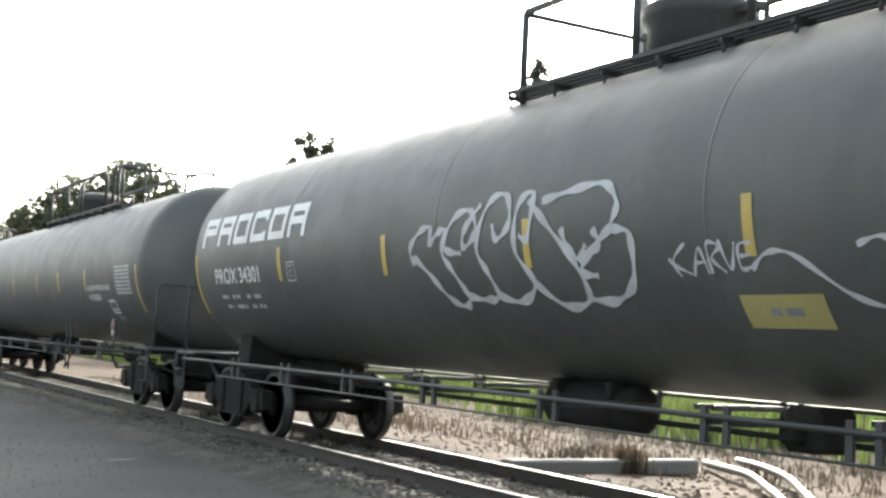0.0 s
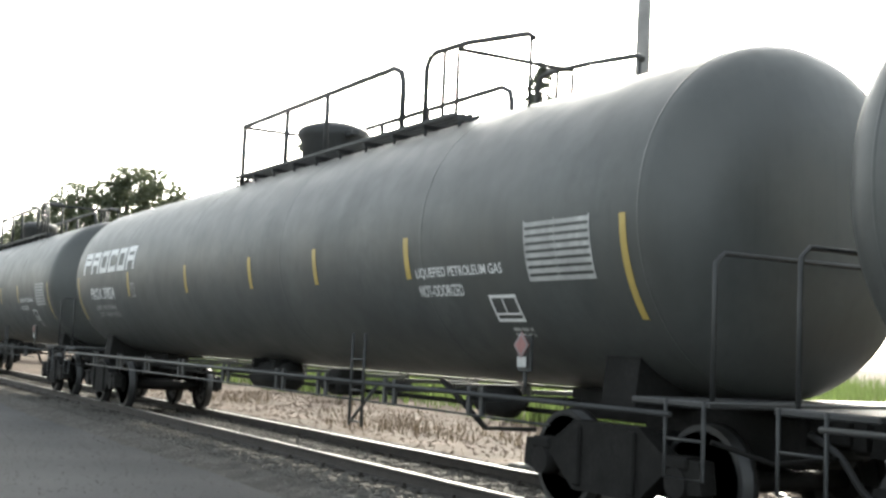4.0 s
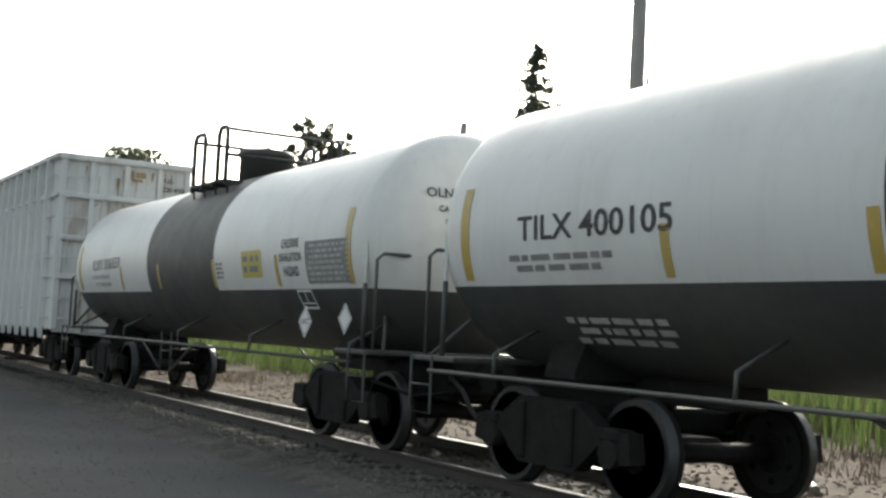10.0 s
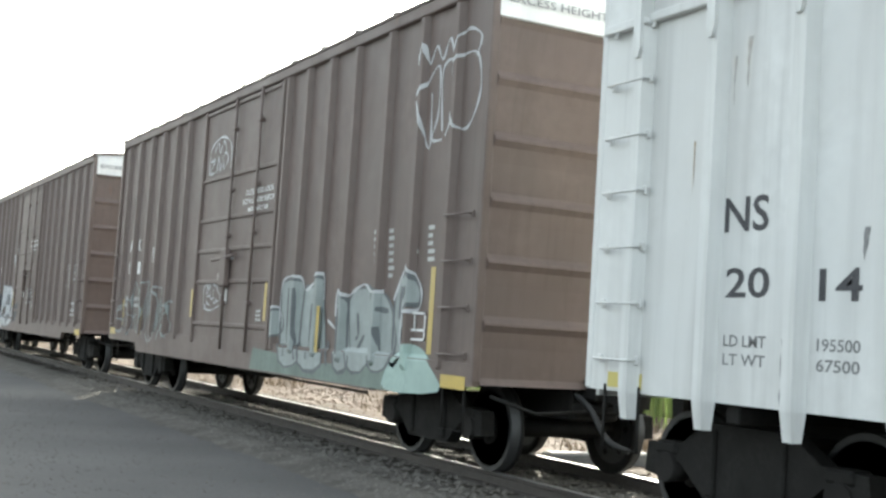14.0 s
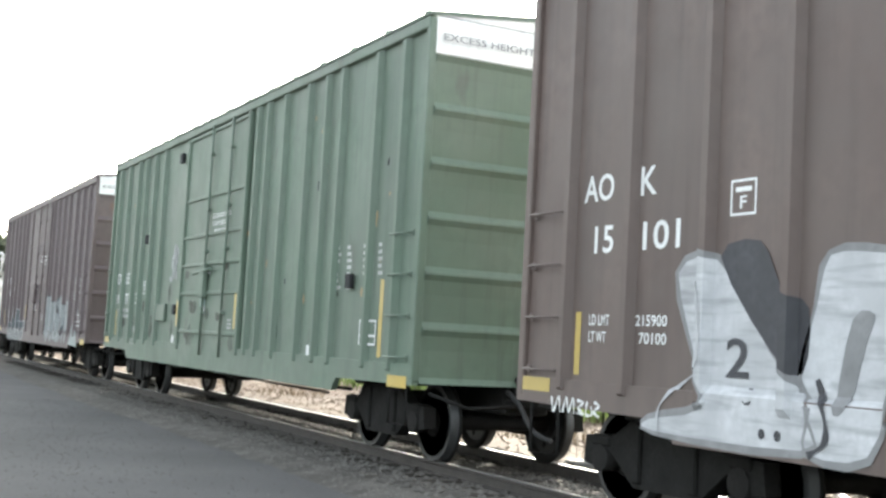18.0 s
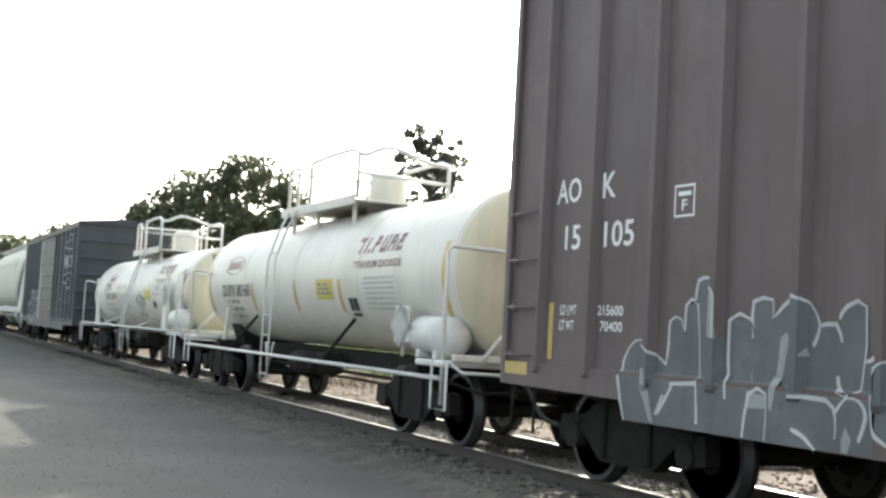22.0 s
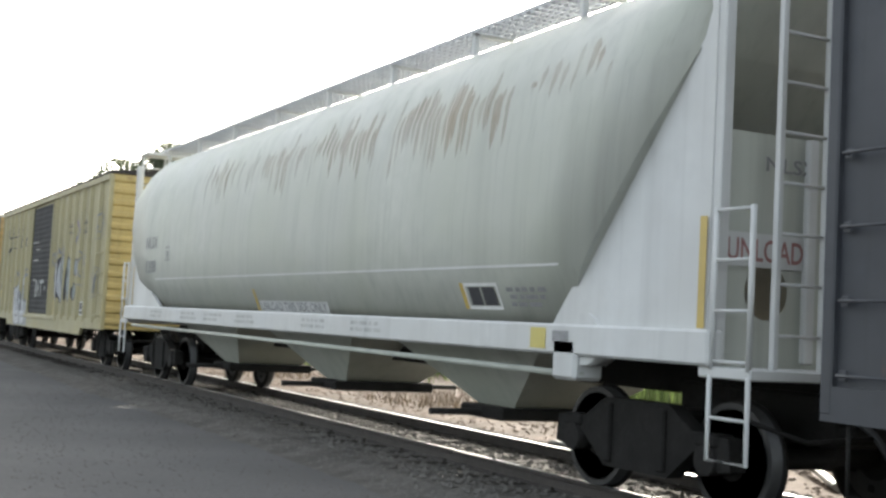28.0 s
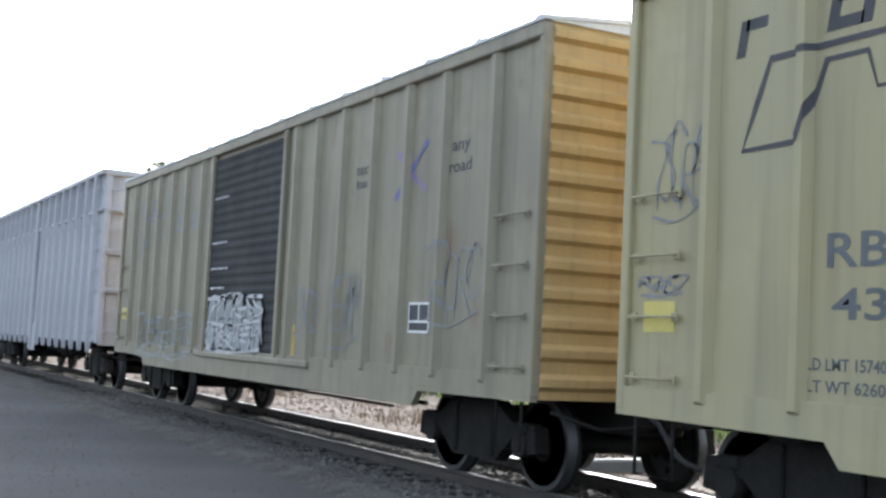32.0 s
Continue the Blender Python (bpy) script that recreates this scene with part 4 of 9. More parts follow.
def tank_underframe(root, half, r, zc, mat, deck_z, trucks, handrail=None, rail_mat=None, stub=2.2, posts=None):
    """Stub sills, saddles, end decks and the side handrail of a tank car."""
    for d in (-1, 1):
        s = Shape().box(d * (half - 0.35), d * (half - 0.35 - stub - 1.2), -0.22, 0.22, deck_z - 0.3, deck_z - 0.02, 0.02)
        part("stub_sill", s, IRON, root)
    for xt in trucks:
        zb = zc - r * 0.93
        s = Shape().add([(xt - 0.22, y, z) for y, z in ((-0.95, deck_z - 0.12), (-0.95, deck_z - 0.05), (-r * 0.62, zc - r * 0.76), (r * 0.62, zc - r * 0.76), (0.95, deck_z - 0.05), (0.95, deck_z - 0.12))] + [(xt + 0.22, y, z) for y, z in ((-0.95, deck_z - 0.12), (-0.95, deck_z - 0.05), (-r * 0.62, zc - r * 0.76), (r * 0.62, zc - r * 0.76), (0.95, deck_z - 0.05), (0.95, deck_z - 0.12))],
                        [(0, 1, 2, 3, 4, 5), (11, 10, 9, 8, 7, 6)] + [(i, 6 + i, 6 + (i + 1) % 6, (i + 1) % 6) for i in range(6)])
        part("saddle", s, IRON, root)
    for d in (-1, 1):
        s = Shape().box(d * (half - 1.35), d * (half - 0.5), -1.42, 1.42, deck_z - 0.05, deck_z, 0.012)
        part("end_deck", s, rail_mat or mat, root)
        for side in (-1, 1):
            a = d * (half - 0.75)
            s = Shape().tube([(a - 0.2, side * 1.42, deck_z), (a - 0.2, side * 1.42, deck_z - 0.55), (a + 0.2, side * 1.42, deck_z - 0.55), (a + 0.2, side * 1.42, deck_z)], 0.016, 6)
            s.tube([(a - 0.2, side * 1.42, deck_z - 0.28), (a + 0.2, side * 1.42, deck_z - 0.28)], 0.012, 6)
            part("step", s, rail_mat or mat, root)
        s = Shape()
        x = d * (half - 0.6)
        s.tube([(x, -1.3, deck_z), (x, -1.3, deck_z + 0.98), (x, -1.22, deck_z + 1.05), (x, 1.22, deck_z + 1.05), (x, 1.3, deck_z + 0.98), (x, 1.3, deck_z)], 0.02, 7)
        part("end_railing", s, rail_mat or mat, root)
    if handrail:
        for side in (-1, 1):
            s = Shape().tube([(-half + 0.9, side * 1.42, handrail), (half - 0.9, side * 1.42, handrail)], 0.022, 7)
            part("side_handrail", s, rail_mat or mat, root)
            if posts:
                s = Shape().tube([(-half + 2.4, side * 1.42, handrail - 0.19), (half - 2.4, side * 1.42, handrail - 0.19)], 0.012, 6)
                part("lower_handrail", s, rail_mat or mat, root)
                for x in posts:
                    for dx in (-0.11, 0.11):
                        s = Shape().box(x + dx - 0.028, x + dx + 0.028, side * 1.38, side * 1.42, handrail - 0.2, handrail + 0.07, 0.005)
                        s.box(x + dx - 0.02, x + dx + 0.02, side * 0.3, side * 1.4, handrail - 0.06, handrail - 0.01, 0.004)
                        part("handrail_post", s, rail_mat or mat, root)
            for k in () if posts else range(-2, 3):
                s = Shape().tube([(k * 3.0 + 0.6, side * 1.42, handrail), (k * 3.0 + 0.6, side * 1.41, handrail + 0.2), (k * 3.0 + 0.6, side * r * 0.72, zc - r * 0.71)], 0.02, 6)
                part("handrail_bracket", s, rail_mat or mat, root)


def side_ladder(root, x, y, z0, z1, mat, lean=0.0, w=0.4, name="ladder"):
    s = Shape()
    n = int((z1 - z0) / 0.36) + 1
    for a in (-w / 2, w / 2):
        s.tube([(x + a, y, z0), (x + a, y + lean, z1)], 0.018, 6)
    for k in range(n):
        f = (k + 0.15) / n
        s.tube([(x - w / 2, y + lean * f, z0 + (z1 - z0) * f), (x + w / 2, y + lean * f, z0 + (z1 - z0) * f)], 0.012, 6)
    return part(name, s, mat, root)


def diamond(root, u, z, r, surf, mat, text=None, lift=0.0):
    """A hazard placard on its corner."""
    v = [(u, z - r), (u + r, z), (u, z + r), (u - r, z)]
    paint(root, "placard", v, [(0, 1, 2, 3)], surf, mat, "diamond hazard placard", 0.01 + lift)
    w = r * 0.82
    v = [(u, z - w), (u + w, z), (u, z + w), (u - w, z)]
    strokes(root, [(v, True)], 0.02, surf, PAINT_GREY, name="placard_border", extra=0.013 + lift)
    if text:
        lettering(root, text, u - r * 0.5, u + r * 0.5, z - r * 0.17, z + r * 0.17, surf, PAINT_BLACK, name="placard_number", extra=0.014 + lift)


def gas_tank_car(x_left, label, kind="b", number="39898", load=True, placard=True, shift=0.0, weights=()):
    """A long black pressure tank car; x_left is its left end stripe."""
    r, zc = 1.455, 2.51
    xc = x_left + 8.81
    root = car_root("tank_car", xc, label, "tank car")
    s = tank_shell(-9.0, 9.0, r, zc, 0.62)
    part("tank", s, BLACK, root)
    for x in (-9.0, -5.6, -1.9, 1.9, 5.6, 9.0):
        q = Shape().lathe("x", (x, 0, zc), [(-0.02, r - 0.01), (-0.012, r + 0.002), (0.012, r + 0.002), (0.02, r - 0.01)], 64)
        part("weld_seam", q, BLACK, root)
    sf = Round(r, zc)
    half = 10.3
    trucks = (-8.15, 8.2)
    tank_underframe(root, half, r, zc, BLACK, 1.08, trucks, handrail=0.97, rail_mat=RAILING, posts=(-7.2, -5.5, -3.75, -1.95, 0.05, 2.03, 3.3, 5.0, 6.7))
    # stripes of reflective tape
    st = (-5.16, -1.95 + shift * 0.5, 0.78 + shift, 2.93 + shift, 5.24 + shift) if kind == "b" else (-5.85, -2.99, -0.33, 2.31, 5.0)
    sl = -8.82 if kind == "b" else -9.0
    rects(root, "reflector", [(sl - 0.04, sl + 0.04, 1.66, 2.49)], sf, REFLECT, "yellow reflective tape")
    rects(root, "reflector", [(8.78, 8.86, 1.66, 2.47)], sf, REFLECT, "yellow reflective tape")
    for x in st:
        rects(root, "reflector", [(x - 0.05, x + 0.05, 2.06, 2.48)], sf, REFLECT, "yellow reflective tape")
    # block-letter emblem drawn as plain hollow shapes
    if kind == "b":
        emblem(root, -8.42, -4.7, 2.53, 2.95, sf)
        lettering(root, "PROX " + number, -7.86, -6.16, 2.03, 2.25, sf, PAINT_WHITE)
    else:
        emblem(root, -8.77, -4.98, 2.59, 3.01, sf)
        lettering(root, "PROX " + number, -8.22, -6.57, 2.06, 2.27, sf, PAINT_WHITE)
    lx = -7.9 if kind == "b" else -8.15
    for k, line in enumerate(weights):
        lettering(root, line, -7.76 + 0.08 * k, -6.27 + 0.07 * k, 1.84 - 0.13 * k, 1.925 - 0.13 * k, sf, PAINT_DIM)
    for k, z in () if weights else enumerate((1.84, 1.71)):
        for j, (a, b) in enumerate(((0.0, 0.3), (0.38, 0.8), (0.95, 1.12), (1.2, 1.45))):
            bars(root, lx + a + 0.08 * k, lx + b + 0.08 * k, z, z + 0.085, 1, sf, PAINT_DIM, seed=int(number) + 10 * k + j)
    bx = -5.03 if kind == "b" else -5.62
    outline_box(root, bx, bx + 0.26, 2.05, 2.29, 0.02, sf, PAINT_DIM, [(bx + 0.04, bx + 0.2, 2.23, 2.245)])
    lettering(root, "C", bx + 0.08, bx + 0.17, 2.1, 2.2, sf, PAINT_DIM)
    if load:
        lettering(root, "LIQUEFIED PETROLEUM GAS", 5.4 + shift, 7.0 + shift, 2.05, 2.16, sf, PAINT_WHITE)
        lettering(root, "NOT-ODORIZED", 5.4 + shift, 6.25 + shift, 1.88, 1.99, sf, PAINT_WHITE)
        outline_box(root, 6.7, 7.15, 1.64, 1.88, 0.03, sf, PAINT_WHITE, [(6.9, 6.92, 1.7, 1.86), (6.72, 7.12, 1.7, 1.72)])
        bars(root, 6.85, 7.2, 1.5, 1.6, 2, sf, PAINT_DIM, seed=7)
        rects(root, "stencil_panel", [(7.45, 8.4, 1.98 + k * 0.066, 2.02 + k * 0.066) for k in range(8)] + [(7.45, 7.47, 1.98, 2.5), (8.38, 8.4, 1.98, 2.5), (7.9, 7.91, 1.98, 2.5)], sf, PAINT_DIM)
    if placard:
        diamond(root, 7.4, 1.43, 0.12, Flat(-1.36), PAINT_RED, lift=0.02)
        rects(root, "placard_plate", [(7.33, 7.47, 1.24, 1.33)], Flat(-1.38), PAINT_DIM)
        q = Shape().box(7.3, 7.5, -1.36, -1.33, 1.2, 1.52, 0.008)
        q.tube([(7.4, -1.34, 1.2), (7.4, -1.34, 1.0)], 0.02, 6)
        part("placard_holder", q, RAILING, root)
    # top platform, railings and valve dome
    q = Shape().lathe("z", (0.15, 0, zc + r - 0.12), [(0, 0.45), (0.42, 0.46), (0.5, 0.52), (0.60, 0.53), (0.66, 0.47), (0.72, 0.3), (0.74, 0.0)], 32)
    q.box(-0.6, -0.36, -0.06, 0.06, zc + r + 0.36, zc + r + 0.44, 0.01)
    q.box(0.66, 0.9, -0.06, 0.06, zc + r + 0.36, zc + r + 0.44, 0.01)
    part("valve_dome", q, RAILING, root)
    zp = 3.88
    for side in (1, -1):
        q = Shape()
        ya, yb = side * 0.5, side * 0.78
        xa, xb = -1.75, 5.05
        n = 9
        for k in range(4):
            y = ya + (yb - ya) * k / 3
            q.box(xa, xb, y - 0.02, y + 0.02, zp, zp + 0.04)
        for k in range(n + 1):
            x = xa + (xb - xa) * k / n
            q.box(x - 0.02, x + 0.02, min(ya, yb), max(ya, yb), zp - 0.05, zp + 0.0)
            q.tube([(x, yb * 0.96, zp - 0.02), (x, side * 0.74, zc + math.sqrt(r * r - 0.55) - 0.02)], 0.018, 5)
        part("running_board", q, RAILING, root)
        q = Shape()
        yr, top = side * 0.76, 4.68
        q.tube([(-1.52, yr, zp - 0.12), (-1.52, yr, top - 0.02), (-1.5, yr, top), (1.4, yr, top), (3.5, yr, top), (3.68, yr, top - 0.08), (3.74, yr, top - 0.22), (3.74, yr, zp)], 0.038, 8)
        for x in (0.2, 1.58):
            q.tube([(x, yr, zp), (x, yr, top)], 0.036, 7)
        part("railing", q, RAILING, root)
        q = Shape()
        q.tube([(4.3, yr, zp), (4.3, yr, top - 0.14), (4.38, yr, top - 0.03), (4.5, yr, top), (5.2, yr, top - 0.03), (6.25, yr * 0.9, top - 0.14), (6.35, yr * 0.9, top - 0.2)], 0.034, 7)
        q.tube([(6.3, yr * 0.9, top - 0.16), (6.3, yr * 0.9, zc + 1.24)], 0.022, 6)
        q.tube([(4.7, yr, zp), (4.7, yr, top - 0.02)], 0.026, 6)
        q.tube([(5.0, yr, zp), (5.0, yr, top - 0.1)], 0.026, 6)
        part("railing", q, RAILING, root)
    for x, z in ((-1.52, 4.66), (5.0, 4.62)):
        q = Shape().tube([(x, -0.76, z), (x, 0.76, z)], 0.028, 6)
        part("cross_railing", q, RAILING, root)
    for side in (-1, 1):
        side_ladder(root, 4.3, side * 1.44, 0.5, 1.5, RAILING, w=0.3)
        q = Shape().tube([(4.15, side * 1.42, 0.55), (4.74, side * 1.42, 0.95)], 0.018, 6)
        part("ladder_brace", q, RAILING, root)
    # brake reservoir, valve and levers under the belly
    q = Shape().lathe("x", (-0.55, -0.4, 0.88), [(-0.72, 0.0), (-0.7, 0.12), (-0.6, 0.21), (0.6, 0.21), (0.7, 0.12), (0.72, 0.0)], 16)
    part("air_reservoir", q, IRON, root)
    for x in (-0.95, -0.15):
        q = Shape().box(x - 0.04, x + 0.04, -0.63, -0.17, 0.98, 1.12, 0.01)
        part("reservoir_bracket", q, IRON, root)
    q = Shape().box(2.0, 2.35, -0.75, -0.35, 0.74, 1.06, 0.04).box(2.1, 2.25, -0.9, -0.75, 0.8, 0.96, 0.03)
    part("control_valve", q, IRON, root)
    q = Shape().lathe("x", (5.6, -0.45, 0.86), [(-0.3, 0.0), (-0.29, 0.13), (-0.2, 0.16), (0.25, 0.16), (0.3, 0.1), (0.5, 0.04), (0.52, 0.0)], 14)
    part("brake_cylinder", q, IRON, root)
    q = Shape().tube([(5.2, -0.9, 1.05), (6.1, -0.9, 0.62)], 0.028, 6).tube([(6.1, -0.9, 0.62), (6.8, -0.8, 0.66)], 0.022, 6)
    part("brake_lever", q, IRON, root)
    q = Shape().tube([(-6.6, -0.3, 0.8), (6.6, -0.3, 0.8)], 0.028, 6)
    part("brake_pipe", q, IRON, root)
    running_gear(root, trucks, half)
    return root, xc, sf


def emblem(root, u0, u1, z0, z1, surf):
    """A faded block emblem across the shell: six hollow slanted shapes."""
    w = (u1 - u0) / 6
    h = z1 - z0
    t = 0.1
    for i in range(6):
        a, b = u0 + i * w, u0 + (i + 0.84) * w
        sl = -0.01
        kind = i % 6
        bx = []
        if kind == 0:
            bx = [(a, a + t, z0, z1), (a + t, b, z1 - t, z1), (b - t, b, z0 + h * 0.42, z1 - t), (a + t, b - t, z0 + h * 0.42, z0 + h * 0.42 + t)]
        elif kind in (1, 5):
            bx = [(a, a + t, z0, z1), (a + t, b, z1 - t, z1), (b - t, b, z0, z1 - t), (a + t, b - t, z0 + h * 0.38, z0 + h * 0.38 + t)]
        elif kind in (2, 4):
            bx = [(a, a + t, z0, z1), (a + t, b, z1 - t, z1), (b - t, b, z0, z1 - t), (a + t, b - t, z0, z0 + t)]
        else:
            bx = [(a, a + t, z0, z1), (a + t, b, z1 - t, z1), (a + t, b, z0, z0 + t), (b - t, b, z1 - h * 0.35, z1 - t), (b - t, b, z0 + t, z0 + h * 0.3)]
        v, f = [], []
        for q0, q1, y0, y1 in bx:
            k = len(v)
            v += [(q + sl * (y - z0) / h + 0.0, y) for q, y in ((q0, y0), (q1, y0), (q1, y1), (q0, y1))]
            f.append((k, k + 1, k + 2, k + 3))
        paint(root, "emblem", v, f, surf, PAINT_WHITE, "worn white block emblem")


def chlorine_car(x_left, x_right, band, label, number, split=1.8):
    r, zc = 1.33, 2.355
    xc = (x_left + x_right) / 2
    hw = (x_right - x_left) / 2
    wide = hw > 6.15
    b0, b1 = band[0] - xc, band[1] - xc
    root = car_root("tank_car", xc, label, "tank car")
    n = 64
    bm = bmesh.new()
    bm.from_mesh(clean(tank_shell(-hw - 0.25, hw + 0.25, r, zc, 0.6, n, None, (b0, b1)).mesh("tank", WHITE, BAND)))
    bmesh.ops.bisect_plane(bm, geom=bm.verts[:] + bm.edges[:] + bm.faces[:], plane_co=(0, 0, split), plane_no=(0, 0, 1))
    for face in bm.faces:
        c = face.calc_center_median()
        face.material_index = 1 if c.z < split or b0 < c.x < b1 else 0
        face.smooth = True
    shell = bpy.data.meshes.new("tank")
    bm.to_mesh(shell)
    bm.free()
    for m in (WHITE, BAND):
        shell.materials.append(m)
    part("tank", shell, None, root)
    sf = Round(r, zc)
    half = hw + 1.3
    trucks = (-hw + 1.1, hw - 0.75)
    tank_underframe(root, half, r, zc, BAND, 1.12, trucks, handrail=0.98, rail_mat=BAND)
    for d in (-1, 1):
        q = Shape().tube([(d * (hw + 0.4), -1.28, 1.1), (d * (hw + 0.4), -1.28, 2.3), (d * (hw + 0.45), -1.18, 2.42), (d * (hw + 0.95), 0, 2.42), (d * (hw + 0.45), 1.18, 2.42), (d * (hw + 0.4), 1.28, 2.3), (d * (hw + 0.4), 1.28, 1.1)], 0.024, 8)
        part("head_railing", q, PALE_RAIL, root)
        for side in (-1, 1):
            q = Shape().tube([(d * (hw + 0.4), side * 1.28, 1.12), (d * (hw + 0.4), side * 1.28, 1.85)], 0.027, 8)
            part("railing_foot", q, BAND, root)
            q = Shape().tube([(d * (hw + 0.75), side * 1.2, 1.12), (d * (hw + 0.3), side * 0.95, 1.55)], 0.022, 6)
            part("railing_brace", q, BAND, root)
    for x, z0, z1 in ((-hw, 1.85, 2.72), (hw, 1.85, 2.72)):
        rects(root, "reflector", [(x - 0.07, x + 0.07, z0, z1)], sf, REFLECT, "orange reflective tape")
    for x in (b0 - 0.08 if not wide else b0 + 0.62, b1 + 0.04 if not wide else b1 - 0.04, b1 + 2.02 if not wide else b1 + 2.36, -hw + 2.85 if not wide else -hw + 3.03):
        rects(root, "reflector", [(x - 0.05, x + 0.05, 1.84, 2.24)], sf, REFLECT, "orange reflective tape")
    if wide:
        for c, u in zip("OLNX116059", (-5.141, -4.932, -4.76, -4.543, -4.287, -4.126, -3.955, -3.767, -3.572, -3.369)):
            w = 0.028 if c == "1" else 0.05 if c == "L" else 0.066
            lettering(root, c, u - w, u + w, 2.205 + 0.01 * (u + 5.1), 2.415 + 0.01 * (u + 5.1), sf, PAINT_BLACK)
        lettering(root, "LD LMT 180000 LBS 81 648 KGS", -5.17, -4.04, 2.045, 2.115, sf, PAINT_GREY)
        lettering(root, "LT WT    79000 LBS 35 850 KGS", -5.13, -3.99, 1.905, 1.975, sf, PAINT_GREY)
        rects(root, "stencil_mark", [(-5.27, -5.21, 2.06, 2.1)], sf, PAINT_GREY)
    else:
        lettering(root, number, -hw + 0.9, -hw + 2.95, 2.18, 2.4, sf, PAINT_BLACK)
        bars(root, -hw + 0.7, -hw + 2.3, 1.9, 2.08, 2, sf, PAINT_GREY, seed=4)
    cx = b1 + (2.53 if wide else 2.33)
    pb = 0.62 if wide else -0.16
    px = 0.68 if not wide else 0.0
    lettering(root, "CHLORINE", cx + 0.02, cx + 0.56, 2.31 if wide else 2.2, 2.43 if wide else 2.32, sf, PAINT_BLACK)
    lettering(root, "INHALATION", cx - 0.05, cx + 0.64, 2.14 if wide else 2.03, 2.25 if wide else 2.14, sf, PAINT_BLACK)
    lettering(root, "HAZARD", cx + 0.05, cx + 0.53, 1.96 if wide else 1.86, 2.08 if wide else 1.97, sf, PAINT_BLACK)
    dx = cx + (0.8 if wide else 1.25)
    if wide:
        rects(root, "stencil_panel", [(dx - 0.04, dx + 1.16, 1.86, 2.37)], sf, PAINT_GREY, "worn grey data panel")
        for k in range(7):
            bars(root, dx, dx + 1.2, 1.88 + 0.067 * k, 1.94 + 0.067 * k, 1, sf, PAINT_DIM, seed=80 + k, extra=0.003)
    else:
        outline_box(root, dx, dx + 1.15, 2.16, 2.66, 0.012, sf, PAINT_GREY)
        for i in range(5):
            bars(root, dx + 0.05, dx + 0.5, 2.2 + 0.085 * i, 2.26 + 0.085 * i, 1, sf, PAINT_GREY, seed=85 + i)
        for i in range(3):
            for j in range(2):
                rects(root, "stencil_block", [(dx + 0.52 + 0.2 * i, dx + 0.65 + 0.2 * i, 2.3 + 0.14 * j, 2.39 + 0.14 * j)], sf, PAINT_GREY)
    rects(root, "stencil_panel", [(b1 + 0.5 + pb, b1 + 1.22 + pb, 1.87 if not wide else 1.96, 2.18 if not wide else 2.32)], sf, STENCIL_YELLOW, "yellow notice panel")
    bars(root, b1 + 0.54 + pb, b1 + 1.18 + pb, 1.92 if not wide else 2.0, 2.14 if not wide else 2.28, 2, sf, PAINT_GREY, seed=9, extra=0.003)
    bars(root, b1 + 0.05, b1 + 0.38, 1.95, 2.2, 4, sf, PAINT_GREY, seed=10)
    outline_box(root, cx + 0.3 + px, cx + 0.75 + px, 1.56, 1.79, 0.025, sf, PAINT_WHITE, [(cx + 0.51 + px, cx + 0.53 + px, 1.63, 1.77), (cx + 0.33 + px, cx + 0.75 + px, 1.62, 1.635)])
    for dx, z in ((1.02, 1.66), (1.27, 1.46)) if hw < 6.15 else ((0.95, 1.4),):
        diamond(root, cx + dx + px, z - (0.0 if wide else 0.08), 0.2, Flat(-1.32), PAINT_WHITE, text="1017", lift=0.02)
    diamond(root, hw + 0.1, 1.45, 0.18, Flat(-1.33), PAINT_WHITE, lift=0.02) if hw > 6.15 else None
    # dome, platform and railings
    q = Shape().lathe("z", (0.2, 0, zc + r - 0.15), [(0, 0.42), (0.48, 0.42), (0.5, 0.46), (0.56, 0.46), (0.6, 0.42), (0.62, 0.0)], 30)
    q.tube([(0.05, 0, 4.13), (0.05, 0, 4.2), (0.35, 0, 4.2), (0.35, 0, 4.13)], 0.015, 6)
    part("valve_dome", q, BAND, root)
    zp, top = 3.5, 4.35
    for side in (-1, 1):
        q = Shape()
        for k in range(4):
            y = side * (0.7 + 0.085 * k)
            q.box(-0.6, 1.0, y - 0.025, y + 0.025, zp, zp + 0.035)
        for k in range(4):
            x = -0.58 + 1.56 * k / 3
            q.box(x - 0.02, x + 0.02, side * 0.62, side * 0.98, zp - 0.05, zp)
            q.tube([(x, side * 0.93, zp), (x, side * 0.9, zc + math.sqrt(r * r - 0.81) - 0.02)], 0.018, 5)
        part("running_board", q, RAILING, root)
        y = side * 0.95
        q = Shape()
        q.tube([(-0.55, y, zp - 0.08), (-0.55, y, top - 0.08), (-0.47, y, top), (-0.13, y, top), (-0.05, y, top - 0.08), (-0.05, y, zp)], 0.038, 8)
        part("railing", q, RAILING, root)
        q = Shape()
        q.tube([(0.6, y, zp), (0.6, y, top - 0.1), (0.68, y, top), (0.9, y, top), (0.98, y, top - 0.1), (0.98, y, zp)], 0.038, 8)
        part("railing", q, RAILING, root)
        side_ladder(root, 0.0, side * 1.4, 0.45, 1.15, RAILING, w=0.5)
        for d in (-1, 1):
            q = Shape().tube([(d * 0.25, side * 1.4, 0.55), (d * 1.3, side * 1.4, 0.98)], 0.018, 6)
            part("ladder_brace", q, RAILING, root)
    for x, z in ((0.95, top - 0.03), (0.95, zp + 0.42), (-0.52, top - 0.1)):
        q = Shape().tube([(x, -0.95, z), (x, 0.95, z)], 0.028, 7)
        part("cross_railing", q, RAILING, root)
    running_gear(root, trucks, half)
